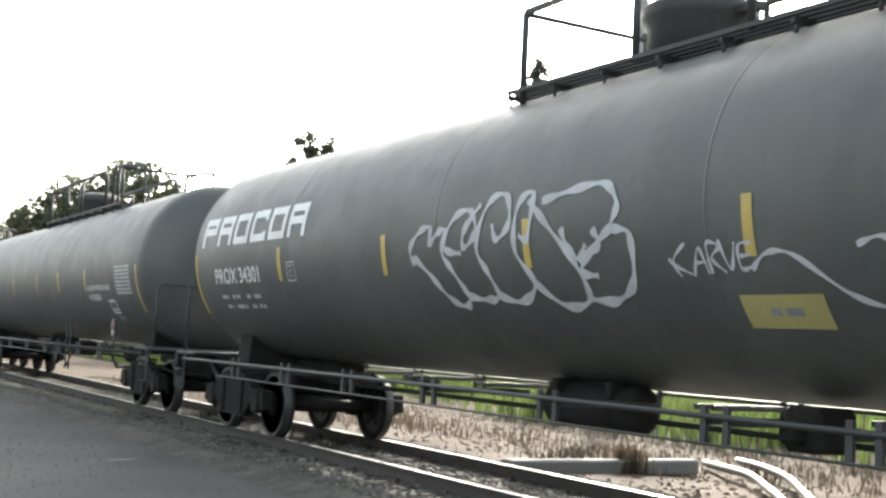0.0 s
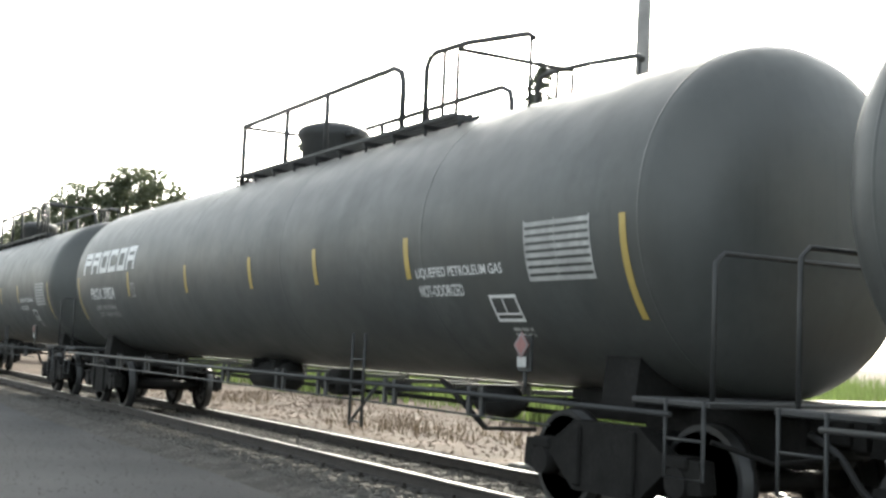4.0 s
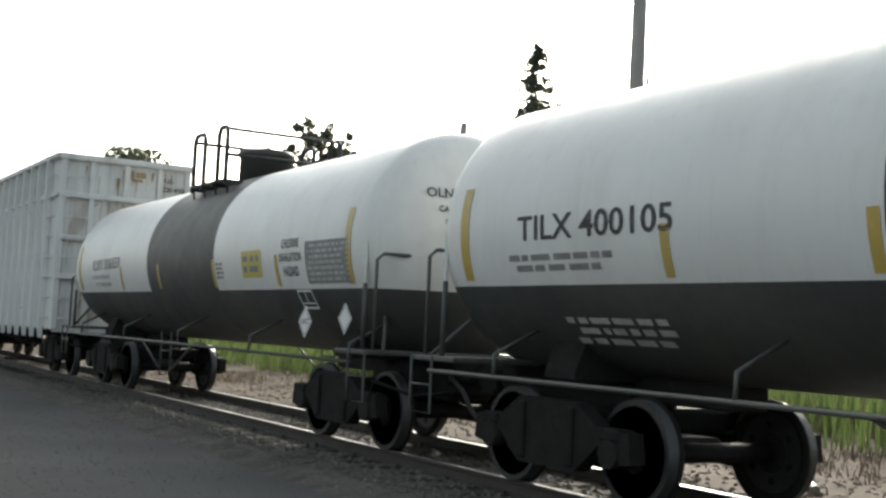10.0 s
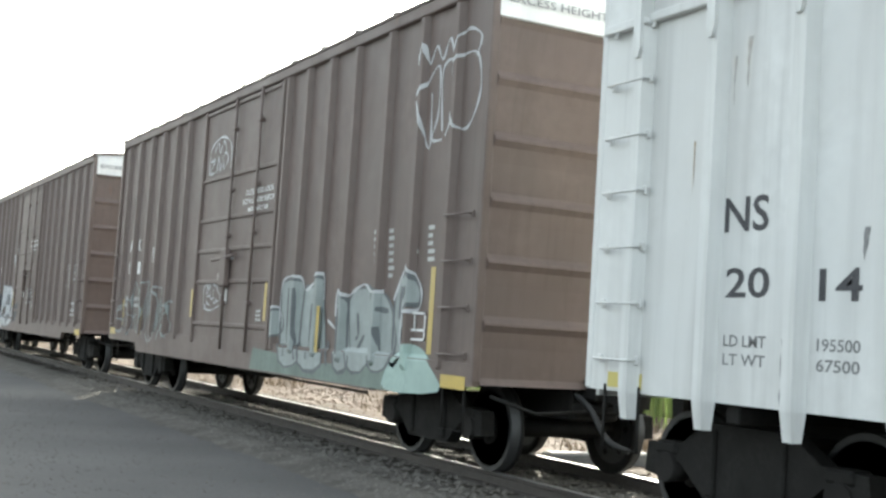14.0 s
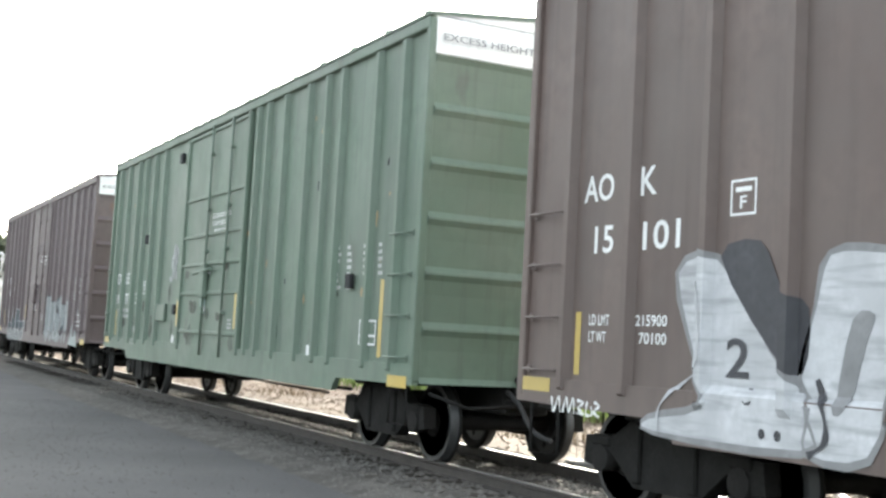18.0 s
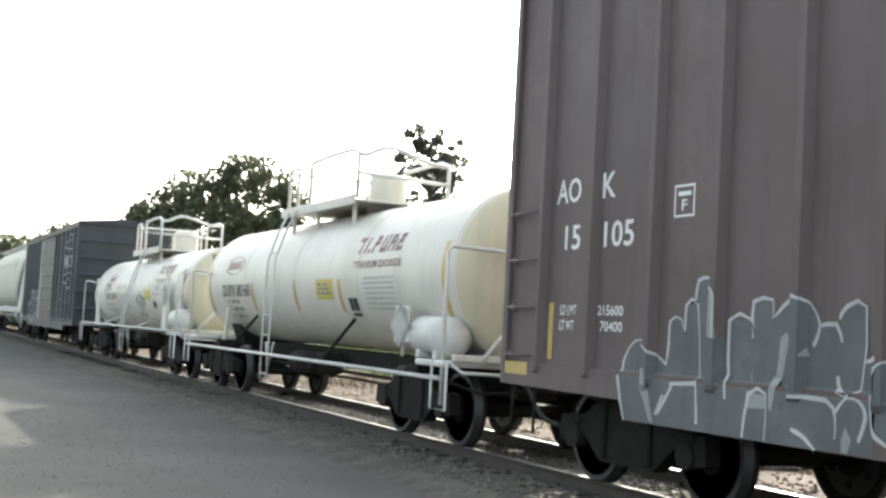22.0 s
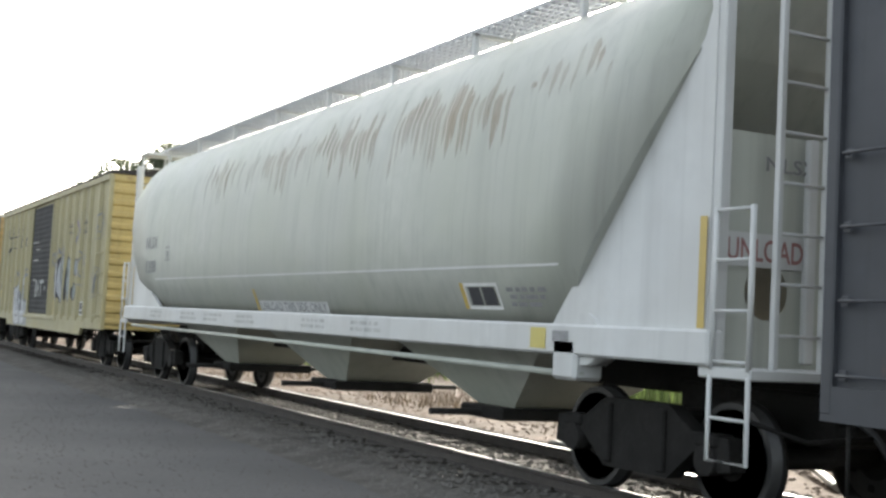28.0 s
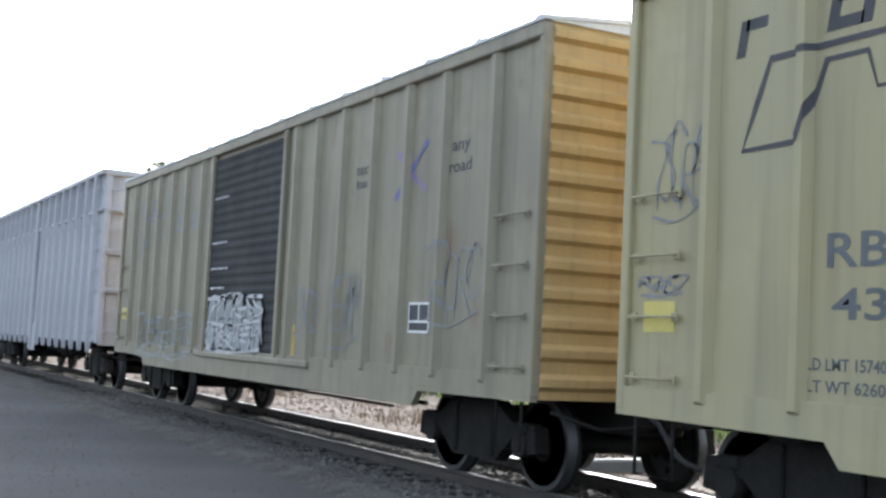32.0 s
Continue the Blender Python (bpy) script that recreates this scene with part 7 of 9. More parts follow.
def utility_pole(az, dist, height, r, label, extras):
    x, y = polar(az, dist)
    root = tagged(new("utility_pole"), label, "pole")
    root.location = (x, y, ground_height(x, y))
    s = Shape().tube([(0, 0, -0.2), (0, 0, height * 0.5), (0.03, 0, height)], r, 14, taper=r * 0.8)
    part("pole", s, POLE_WOOD, root)
    a = radians(az)
    side = Vector((math.cos(a), math.sin(a), 0))
    for kind, h0, h1 in extras:
        if kind == "conduit":
            p = side * (r + 0.06)
            part("conduit", Shape().tube([(p.x, p.y, 0), (p.x, p.y, h1)], 0.055, 8), METAL_GREY, root)
        elif kind == "lamp":
            q = Shape().tube([(0, 0, h0), tuple(-side * 1.2 + Vector((0, 0, h0 + 0.75))), tuple(-side * 2.6 + Vector((0, 0, h0 + 1.05)))], 0.04, 7)
            part("lamp_arm", q, METAL_GREY, root)
            c = -side * 3.0 + Vector((0, 0, h0 + 1.05))
            q = Shape().tube([tuple(c + side * 0.45), tuple(c + side * 0.2 + Vector((0, 0, 0.03))), tuple(c - side * 0.4)], 0.15, 10, taper=0.1)
            part("lamp_head", q, METAL_GREY, root)
            q = Shape().tube([(0, 0, h0 - 0.5), tuple(side * 1.0 + Vector((0, 0, h0 + 0.1))), tuple(side * 2.8 + Vector((0, 0, h0 + 0.35)))], 0.035, 7)
            part("lamp_arm", q, METAL_GREY, root)
            c = side * 3.2 + Vector((0, 0, h0 + 0.35))
            q = Shape().tube([tuple(c - side * 0.45), tuple(c - side * 0.2 + Vector((0, 0, 0.03))), tuple(c + side * 0.4)], 0.15, 10, taper=0.1)
            part("lamp_head", q, METAL_GREY, root)
        elif kind == "bracket":
            q = Shape().box(-0.08, 0.08, -0.08, 0.08, h0, h1, 0.01)
            q.tube([(0, 0, h0 + 0.1), tuple(side * 0.75 + Vector((0, 0, h0 - 0.25)))], 0.05, 6)
            q.lathe("z", (side.x * 0.6, side.y * 0.6, h0 - 0.35), [(0, 0.09), (0.3, 0.11), (0.34, 0)], 10)
            part("bracket", q, METAL_GREY, root)
        elif kind == "pin":
            q = Shape().lathe("z", (0, 0, height), [(0, 0.05), (0.25, 0.04), (0.28, 0.1), (0.4, 0.1), (0.45, 0)], 10)
            part("insulator", q, METAL_GREY, root)


utility_pole(51.15, 36, 13.5, 0.27, "weathered grey wooden utility pole with a conduit", (("conduit", 0, 9.35),))
utility_pole(45.9, 66, 15.0, 0.25, "wooden utility pole with a street lamp arm", (("lamp", 12.2, 0), ("bracket", 13.6, 14.2), ("pin", 0, 0)))
utility_pole(59.3, 72, 14.0, 0.28, "plain wooden utility pole by the firs", (("pin", 0, 0),))

# ---- the train ----
g0 = gas_tank_car(-17.05, "long black pressure tank car with white graffiti", kind="a", number="34301", load=False, placard=False)
R, XC, SF = g0
rects(R, "notice_panel", [(2.09, 2.84, 1.59, 1.81)], SF, material("faded yellow panel", (0.34, 0.30, 0.12), 0.6, vary=0.15, bump=0.0), "faded yellow notice panel")
bars(R, 2.3, 2.7, 1.65, 1.74, 1, SF, PAINT_GREY, seed=2, extra=0.003)


def scribble(root, u0, z0, w, h, shapes, width, surf, mat, label):
    """Freehand curves given in shares of a box."""
    strokes(root, [(smooth_line([(u0 + w * a, z0 + h * b) for a, b in pts], 7), False) for pts in shapes], width, surf, mat, label=label)


scribble(R, -10.64 - XC, 1.74, 3.5, 0.97, (
    ((0.02, 0.42), (0.0, 0.58), (0.06, 0.75), (0.12, 0.78), (0.11, 0.62), (0.16, 0.72), (0.2, 0.74), (0.2, 0.55), (0.28, 0.5)),
    ((0.02, 0.5), (0.1, 0.3), (0.17, 0.08), (0.24, 0.0), (0.27, 0.1), (0.22, 0.35), (0.18, 0.55), (0.25, 0.85), (0.33, 0.9), (0.36, 0.7), (0.3, 0.55), (0.3, 0.7), (0.38, 0.95)),
    ((0.27, 0.1), (0.36, 0.06), (0.42, 0.1), (0.4, 0.3), (0.36, 0.55), (0.42, 0.95), (0.5, 1.0), (0.52, 0.75), (0.46, 0.6), (0.44, 0.75)),
    ((0.42, 0.1), (0.52, 0.04), (0.6, 0.2), (0.54, 0.5), (0.56, 0.9), (0.62, 0.98), (0.6, 0.6), (0.56, 0.62)),
    ((0.6, 0.2), (0.7, 0.0), (0.8, 0.06), (0.78, 0.35), (0.68, 0.7), (0.6, 0.92)),
    ((0.66, 0.9), (0.78, 0.96), (0.9, 0.98), (0.95, 0.8), (0.93, 0.62), (0.99, 0.55), (0.98, 0.2), (0.9, 0.04), (0.8, 0.06)),
    ((0.74, 0.65), (0.76, 0.5), (0.8, 0.38), (0.83, 0.5)), ((0.86, 0.62), (0.88, 0.5), (0.84, 0.4)), ((0.93, 0.62), (0.85, 0.45), (0.8, 0.28), (0.86, 0.24))), 0.075, SF, SPRAY_PALE, "white spray-painted bubble lettering")
scribble(R, 1.46, 1.93, 0.86, 0.26, (((0.02, 0.55), (0.08, 0.3), (0.14, 0.05)), ((0.24, 0.95), (0.07, 0.45), (0.28, 0.1)), ((0.3, 0.05), (0.4, 0.8), (0.48, 0.1)), ((0.33, 0.4), (0.47, 0.42)), ((0.52, 0.1), (0.5, 0.9), (0.64, 0.8), (0.54, 0.5), (0.68, 0.12)), ((0.64, 0.98), (0.74, 0.2), (0.82, 0.9)), ((1.0, 0.85), (0.86, 0.8), (0.86, 0.2), (1.02, 0.3)), ((0.86, 0.52), (0.98, 0.55))), 0.028, SF, SPRAY_PALE, "white spray-painted tag")
scribble(R, -5.95 - XC, 1.72, 1.3, 0.42, (((0.0, 0.6), (0.12, 0.85), (0.3, 0.8), (0.6, 0.2), (0.85, 0.0), (1.0, 0.2)), ((0.7, 0.9), (0.85, 1.0), (1.0, 0.75))), 0.04, SF, SPRAY_PALE, "white spray-painted line")
gas_tank_car(-38.1, "long black pressure tank car for liquefied gas", number="39898")
gas_tank_car(-58.3, "long black pressure tank car for liquefied gas", number="39824", shift=0.05, weights=("LD LMT  163400 LB  74 100 KG", "LT WT   99600 LB  45 200 KG"))
gas_tank_car(-78.95, "long black pressure tank car for liquefied gas", number="39895", shift=0.1, weights=("LD LMT  164100 LB  74 450 KG", "LT WT   98900 LB  44 850 KG"))
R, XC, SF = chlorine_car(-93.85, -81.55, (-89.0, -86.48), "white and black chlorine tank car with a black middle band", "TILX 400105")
for k, u in enumerate((2.2, -4.9)):
    bars(R, u, u + 1.5, 1.3, 1.55, 3, Round(1.33, 2.355), PAINT_DIM, seed=50 + k)
lettering(R, "2 INCH HF COMP SHOES", 4.6, 5.9, 1.0, 1.08, Flat(-1.42), PAINT_DIM)
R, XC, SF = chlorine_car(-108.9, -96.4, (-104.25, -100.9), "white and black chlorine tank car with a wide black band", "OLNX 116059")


def head_text(root, body, y0, y1, z0, z1, x, r=1.33, zc=2.355, depth=0.6):
    """Small stencils on the dished tank head, each letter row on its own slope."""
    v, f = letter_faces(body)
    xe = x
    out = []
    for a, b in v:
        y, z = y0 + (y1 - y0) * a, z0 + (z1 - z0) * b
        q = min(0.999, math.hypot(y, z - zc) / r)
        k = math.acos(min(1, q ** 1.25))
        out.append((xe + depth * math.sin(k) + 0.02, y, z))
    me = bpy.data.meshes.new("lettering")
    me.from_pydata(out, [], f)
    me.materials.append(PAINT_BLACK)
    part("lettering", me, None, root)


head_text(R, "OLNX 116059", -0.75, 0.15, 2.84, 2.95, 6.5)
head_text(R, "CAPY 17110 GALS", -0.62, 0.08, 2.68, 2.75, 6.5)
head_text(R, "CAPY 64768 L", -0.55, 0.02, 2.54, 2.61, 6.5)

# white chip car
ribs6 = [-125.5 + 0.87 * k for k in range(17)]
R, XC, SF = chip_car("chip_car", -126.05, -110.8, 1.0, 4.84, CHALK, "tall weathered white freight car with outside posts", ribs6)[:3]
lettering(R, "NS", -124.52 - XC, -124.08 - XC, 2.2, 2.45, SF, PAINT_BLACK)
lettering(R, "20", -124.48 - XC, -124.05 - XC, 1.74, 1.95, SF, PAINT_BLACK)
lettering(R, "14", -123.6 - XC, -123.24 - XC, 1.72, 1.93, SF, PAINT_BLACK)
lettering(R, "58", -122.72 - XC, -122.32 - XC, 1.7, 1.91, SF, PAINT_BLACK)
outline_box(R, -121.75 - XC, -121.45 - XC, 1.66, 1.95, 0.02, SF, PAINT_GREY, [(-121.65 - XC, -121.55 - XC, 1.74, 1.86)])
for k, (word, load) in enumerate((("LD LMT", "195500"), ("LT WT", "67500"))):
    lettering(R, word, -124.48 - XC, -124.06 - XC, 1.40 - 0.13 * k, 1.48 - 0.13 * k, SF, PAINT_GREY)
    lettering(R, load, -123.6 - XC, -123.24 - XC, 1.40 - 0.13 * k, 1.48 - 0.13 * k, SF, PAINT_GREY)
rects(R, "stencil", [(-122.8 - XC, -122.74 - XC, 1.38, 1.42), (-122.66 - XC, -122.62 - XC, 1.38, 1.56), (-122.56 - XC, -122.42 - XC, 1.38, 1.56), (-122.36 - XC, -122.3 - XC, 1.38, 1.56)], SF, PAINT_BLACK)
for u in (-120.9, -118.95, -117.9, -114.6, -111.9, -125.6):
    rects(R, "reflector", [(u - XC - 0.22, u - XC + 0.22, 1.03, 1.15)], SF, STENCIL_YELLOW, "yellow painted block")
for a, b, c, d in ((0.0, 0.14, 0.1, 0.27), (0.16, 0.29, 0.1, 0.3), (0.31, 0.46, 0.1, 0.29), (0.0, 0.46, 0.0, 0.07), (0.03, 0.12, 0.29, 0.32), (0.33, 0.43, 0.31, 0.33)):
    rects(R, "stencil_block", [(-112.9 + a - XC, -112.9 + b - XC, 1.28 + c, 1.28 + d)], SF, PAINT_BLACK)
bars(R, -114.3 - XC, -113.7 - XC, 1.4, 1.48, 1, SF, PAINT_GREY, seed=63)
rects(R, "stencil_box", [(-114.69 - XC, -114.67 - XC, 1.36, 1.54), (-114.69 - XC, -114.33 - XC, 1.36, 1.375), (-114.35 - XC, -114.33 - XC, 1.36, 1.54)], SF, PAINT_GREY)
EW = Endwise((-110.7 + 126.05) / 2)
lettering(R, "NS", 0.85, 1.05, 4.4, 4.5, EW, PAINT_BLACK)
lettering(R, "201458", 0.82, 1.32, 4.2, 4.31, EW, PAINT_BLACK)
rnd6 = random.Random(66)


def ragged_streak(root, a, z, w, ln, surf, mat, label):
    """A run of rust with a broken, tapering outline."""
    n = 6
    left = [(a + rnd6.uniform(-0.2, 0.2) * w, z - ln * k / n) for k in range(n)]
    right = [(a + w * (1 - 0.75 * k / n) + rnd6.uniform(-0.2, 0.2) * w, z - ln * k / n) for k in range(n)]
    loop = left + [(a + w * 0.2, z - ln * 1.1)] + right[::-1]
    paint(root, "rust_streak", loop, [tuple(range(len(loop)))], surf, mat, label)


for k in range(46):
    u, z = rnd6.uniform(-7.4, 7.4), rnd6.uniform(1.2, 4.6)
    ragged_streak(R, u, z, rnd6.uniform(0.015, 0.05), rnd6.uniform(0.08, 0.4), SF, (RUSTY, PAINT_GREY, FAINT_RUST)[k % 3], "rust-brown streak")
for x in ribs6[::2]:
    # chafed lower post edges
    for k in range(2):
        ragged_streak(R, x - XC + rnd6.uniform(-0.16, -0.1), rnd6.uniform(1.15, 1.8), rnd6.uniform(0.02, 0.05), rnd6.uniform(0.15, 0.45), SF, PAINT_BLACK if k else PAINT_GREY, "dark chafed paint")
for k in range(30):
    y, z = rnd6.uniform(-1.25, 1.3), rnd6.choice((4.6, 4.4, 3.85, 3.85, 2.9, 2.1))
    ragged_streak(R, y, z, rnd6.uniform(0.02, 0.08), rnd6.uniform(0.15, 0.9), EW, (RUSTY, FAINT_RUST)[k % 2], "rust-brown streak")
for y, z, w, ln in ((-1.2, 3.8, 0.6, 1.1), (-0.3, 3.85, 0.7, 0.8), (0.4, 3.8, 0.8, 1.2), (-0.9, 2.0, 0.9, 0.9), (0.1, 2.9, 0.8, 0.7), (-0.2, 2.0, 1.0, 0.8)):
    ragged_streak(R, y, z, w, ln, EW, FAINT_RUST, "yellowish rust wash")
rects(R, "rust_patch", [(0.05, 0.16, 4.42, 4.6), (0.2, 0.42, 4.45, 4.58), (0.1, 0.35, 4.36, 4.42)], EW, RUSTY)


def dimensional_data(root, u, surf, seed):
    """Two columns of small worn words and figures beside the car end at u."""
    rnd = random.Random(seed)
    for a, b, z1, rows, lean in ((-2.5, -2.11, 2.5, 7, 0.008), (-1.6, -1.16, 2.49, 5, 0.005)):
        for k in range(rows):
            z = z1 - 0.083 * k
            w = rnd.uniform(0.07, 0.2) * (1.5 if rows == 5 else 1.0)
            rects(root, "stencil_word", [(u + a + lean * k, u + a + lean * k + w, z - 0.045, z)], surf, PAINT_DIM)
            rects(root, "stencil_figure", [(u + b + lean * k, u + b + lean * k + rnd.uniform(0.09, 0.15), z - 0.05, z - 0.005)], surf, PAINT_DIM)


def window_stencil(root, u0, u1, z0, z1, surf, dark=True):
    """The boxed maintenance stencil: a white frame, with dark fields on pale cars."""
    if dark:
        rects(root, "stencil_ground", [(u0, u1, z0, z1)], surf, PAINT_BLACK)
    m = (u0 + u1) / 2
    w = 0.025
    rects(root, "stencil_box", [(u0, u1, z0, z0 + w), (u0, u1, z1 - w, z1), (u0, u0 + w, z0, z1), (u1 - w, u1, z0, z1), (m - w / 2, m + w / 2, z0 + (z1 - z0) * 0.35, z1), (u0, u1, z0 + (z1 - z0) * 0.33, z0 + (z1 - z0) * 0.33 + w)], surf, PAINT_WHITE, extra=0.002 if dark else 0.012)


def modern_boxcar(x0, x1, mat, label, ribs, door, marks, seed, z1=4.95, row=2.61, bx=2.78, words=(("CLOSE AND LOCK", 0.62, 0.94), ("BOTH DOORS BEFORE", 0.59, 0.97), ("MOVING CAR", 0.66, 0.89)), limits=()):
    out = boxcar("boxcar", x0, x1, 0.82, z1, mat, ribs, door, (x0 + 1.65 - (x0 + x1) / 2, x1 - 1.65 - (x0 + x1) / 2), label, top_band=True)
    root, xc, sf, ew = out
    lettering(root, "EXCESS HEIGHT CAR", -1.36, 0.2, z1 - 0.27, z1 - 0.19, ew, PAINT_GREY)
    for k, z in enumerate((4.1, 3.4, 2.75)):
        bars(root, 0.55, 1.25, z - 0.12, z + 0.12, 3, Endwise(ew.x + 0.03), PAINT_WHITE, seed=seed + k)
    u = x1 - xc
    window_stencil(root, u - 1.57, u - 1.08, 1.28, 1.58, sf, False)
    rects(root, "reflector", [(u - 1.04, u - 0.94, 1.15, 2.05)], sf, REFLECT, "yellow reflective tape")
    rects(root, "reflector", [(u - 0.62, u - 0.12, 0.84, 0.97)], Flat(-1.505), REFLECT, "yellow reflective tape")
    rects(root, "reflector", [(-u + 0.1, -u + 0.55, 0.98, 1.1)], Flat(-1.505), REFLECT, "yellow reflective tape")
    rects(root, "reflector", [(-u + 0.85, -u + 0.93, 1.15, 1.68)], sf, REFLECT, "yellow reflective tape")
    dimensional_data(root, u, sf, seed)
    d = door[0] - xc
    w = door[1] - door[0]
    for k, (line, a, b) in enumerate(words):
        lettering(root, line, d + w * a, d + w * b, 3.22 - 0.13 * k, 3.30 - 0.13 * k, Flat(-1.505), PAINT_WHITE)
    rects(root, "reflector", [(d + 0.02, d + 0.11, 1.4, 1.85)], Flat(-1.545), REFLECT, "yellow reflective tape")
    rects(root, "reflector", [(d + w - 0.3, d + w - 0.21, 1.4, 1.95)], Flat(-1.505), REFLECT, "yellow reflective tape")
    bars(root, d + w - 0.62, d + w - 0.38, 1.38, 1.56, 3, Flat(-1.505), PAINT_DIM, seed=seed + 11)
    bars(root, d + w * 0.36, d + w * 0.55, 2.28, 2.33, 1, Flat(-1.505), PAINT_WHITE, seed=seed + 12)
    v = [(d + w * 0.36 + 0.09 * math.cos(a), 2.05 + 0.11 * math.sin(a)) for a in (2 * math.pi * k / 16 for k in range(16))]
    strokes(root, [(v, True)], 0.03, Flat(-1.505), PAINT_WHITE, name="stencil_ring")
    rects(root, "stencil_block", [(d + w * 0.42, d + w * 0.47, 1.62, 1.85)], Flat(-1.505), PAINT_WHITE)
    plain = mat is not GREEN
    for k, (a, *rest) in enumerate(marks):
        z = row - 0.44 * k
        lettering(root, a, -u + ((0.9, 1.08)[k] if plain else (0.77, 0.8)[k]) + (0.15 if len(a) == 1 else 0.0), -u + ((1.33, 1.35)[k] if plain else (1.15, 1.2)[k]), z, z + 0.23, sf, PAINT_WHITE)
        for b, at in zip(rest, ((1.7, 1.75)[k], 2.57) if plain else ((1.58, 1.62)[k], 2.57)):
            lettering(root, b, -u + at, -u + at + (0.21, 0.32, 0.47)[len(b) - 1] - (0.06 if b == "3" else 0.0), z, z + 0.23, sf, PAINT_WHITE)
    for k, (a, b) in enumerate(limits):
        lettering(root, a, -u + 1.05, -u + (1.34, 1.3)[k], 1.57 - 0.14 * k, 1.66 - 0.14 * k, sf, PAINT_WHITE)
        lettering(root, b, -u + (1.7, 1.75)[k], -u + 2.1, 1.57 - 0.14 * k, 1.66 - 0.14 * k, sf, PAINT_WHITE)
    if not limits:
        bars(root, -u + 0.95, -u + 2.3, 1.5, 1.75, 2, sf, PAINT_DIM, seed=seed + 9)
    outline_box(root, -u + bx, -u + bx + 0.27, row - 0.24, row + 0.02, 0.018, sf, PAINT_WHITE, [(-u + bx + 0.05, -u + bx + 0.22, row - 0.07, row - 0.035)])
    lettering(root, "F", -u + bx + 0.1, -u + bx + 0.17, row - 0.19, row - 0.1, sf, PAINT_WHITE)
    return root, xc, sf, u


def scaled(x0, x1, shares):
    return [x0 + (x1 - x0) * k for k in shares]


LAYOUT = (0.045, 0.101, 0.160, 0.214, 0.271, 0.32, 0.635, 0.683, 0.735, 0.787, 0.849, 0.903, 0.955)
GREEN_LAYOUT = (0.040, 0.091, 0.1475, 0.188, 0.234, 0.284, 0.634, 0.6635, 0.711, 0.770, 0.812, 0.846, 0.915, 0.962)
# brown boxcar with pale block graffiti
R, XC, SF, U = modern_boxcar(-142.95, -127.9, BROWN, "rusty brown boxcar with pale block graffiti", scaled(-142.95, -127.9, LAYOUT), (-137.2, -133.5), (("A", "K"), ("15", "1")), 100, 4.9)
def letter_shape(root, xc, pts, mat, label, lift=0.0, outline=None, dx=-0.14):
    """One hand-sprayed letter: a filled shape with a spray line round it."""
    loop = smooth_line([(x - xc + dx, z) for x, z in pts], 3, True)
    paint(root, "graffiti_fill", loop, [tuple(range(len(loop)))], Stepped(), mat, label, lift)
    if outline:
        strokes(root, [(loop, True)], 0.05, Stepped(), outline, label="dark graffiti outline", extra=lift + 0.002)


# wild pale letters with white edges over the lower side
paint(R, "graffiti_fill", [(1.2, 0.72), (5.6, 0.72), (5.65, 1.02), (3.8, 0.92), (1.3, 1.02)], [(0, 1, 2, 3, 4)], Stepped(), SPRAY_GREEN, "faded green spray paint", 0.0)
WILD = (((1.62, 1.37), (2.07, 1.57), (2.3, 1.48), (2.32, 1.3), (2.05, 1.2), (1.71, 1.15)),
        ((2.36, 0.88), (2.19, 1.73), (2.3, 1.94), (2.84, 1.96), (3.02, 1.8), (2.95, 1.2), (3.02, 0.9)),
        ((3.02, 0.9), (3.02, 1.8), (3.29, 1.87), (3.6, 1.99), (3.68, 1.72), (3.8, 0.9)),
        ((4.2, 0.9), (4.09, 1.67), (4.12, 1.79), (4.4, 1.72), (4.52, 1.3), (4.6, 0.92)),
        ((4.56, 0.93), (4.46, 1.7), (4.87, 1.84), (5.06, 1.77), (5.14, 0.98)),
        ((5.16, 0.98), (5.11, 1.77), (5.41, 1.77), (5.61, 1.63), (5.71, 1.44), (5.77, 1.21), (5.6, 0.95)),
        ((5.73, 1.02), (5.69, 1.72), (5.91, 2.0), (6.07, 1.98), (6.26, 1.81), (6.25, 1.66), (6.02, 1.61), (6.0, 1.17)))
for k, pts in enumerate(WILD):
    letter_shape(R, 0.0, pts, SPRAY_GREY, "pale grey wild graffiti letter", 0.001 * (k % 2) + 0.002, SPRAY_DARK, 0.0)
for pts in (((1.6, 1.2), (1.62, 1.38), (2.07, 1.6), (2.26, 1.47)), ((2.2, 1.4), (2.17, 1.75), (2.3, 1.98), (2.86, 1.99), (3.05, 1.82), (3.3, 1.9), (3.62, 2.02), (3.69, 1.7)), ((3.85, 1.45), (4.1, 1.35)), ((4.08, 1.5), (4.1, 1.82), (4.42, 1.75), (4.6, 1.81), (4.88, 1.88), (5.08, 1.79), (5.4, 1.8)), ((5.66, 1.7), (5.9, 2.04), (6.08, 2.02), (6.3, 1.82), (6.28, 1.62), (6.02, 1.58)), ((5.92, 1.9), (5.86, 1.35), (5.95, 1.1))):
    strokes(R, [(smooth_line(pts, 5), False)], 0.04, Stepped(), SPRAY_PALE, label="white graffiti edge", extra=0.007)
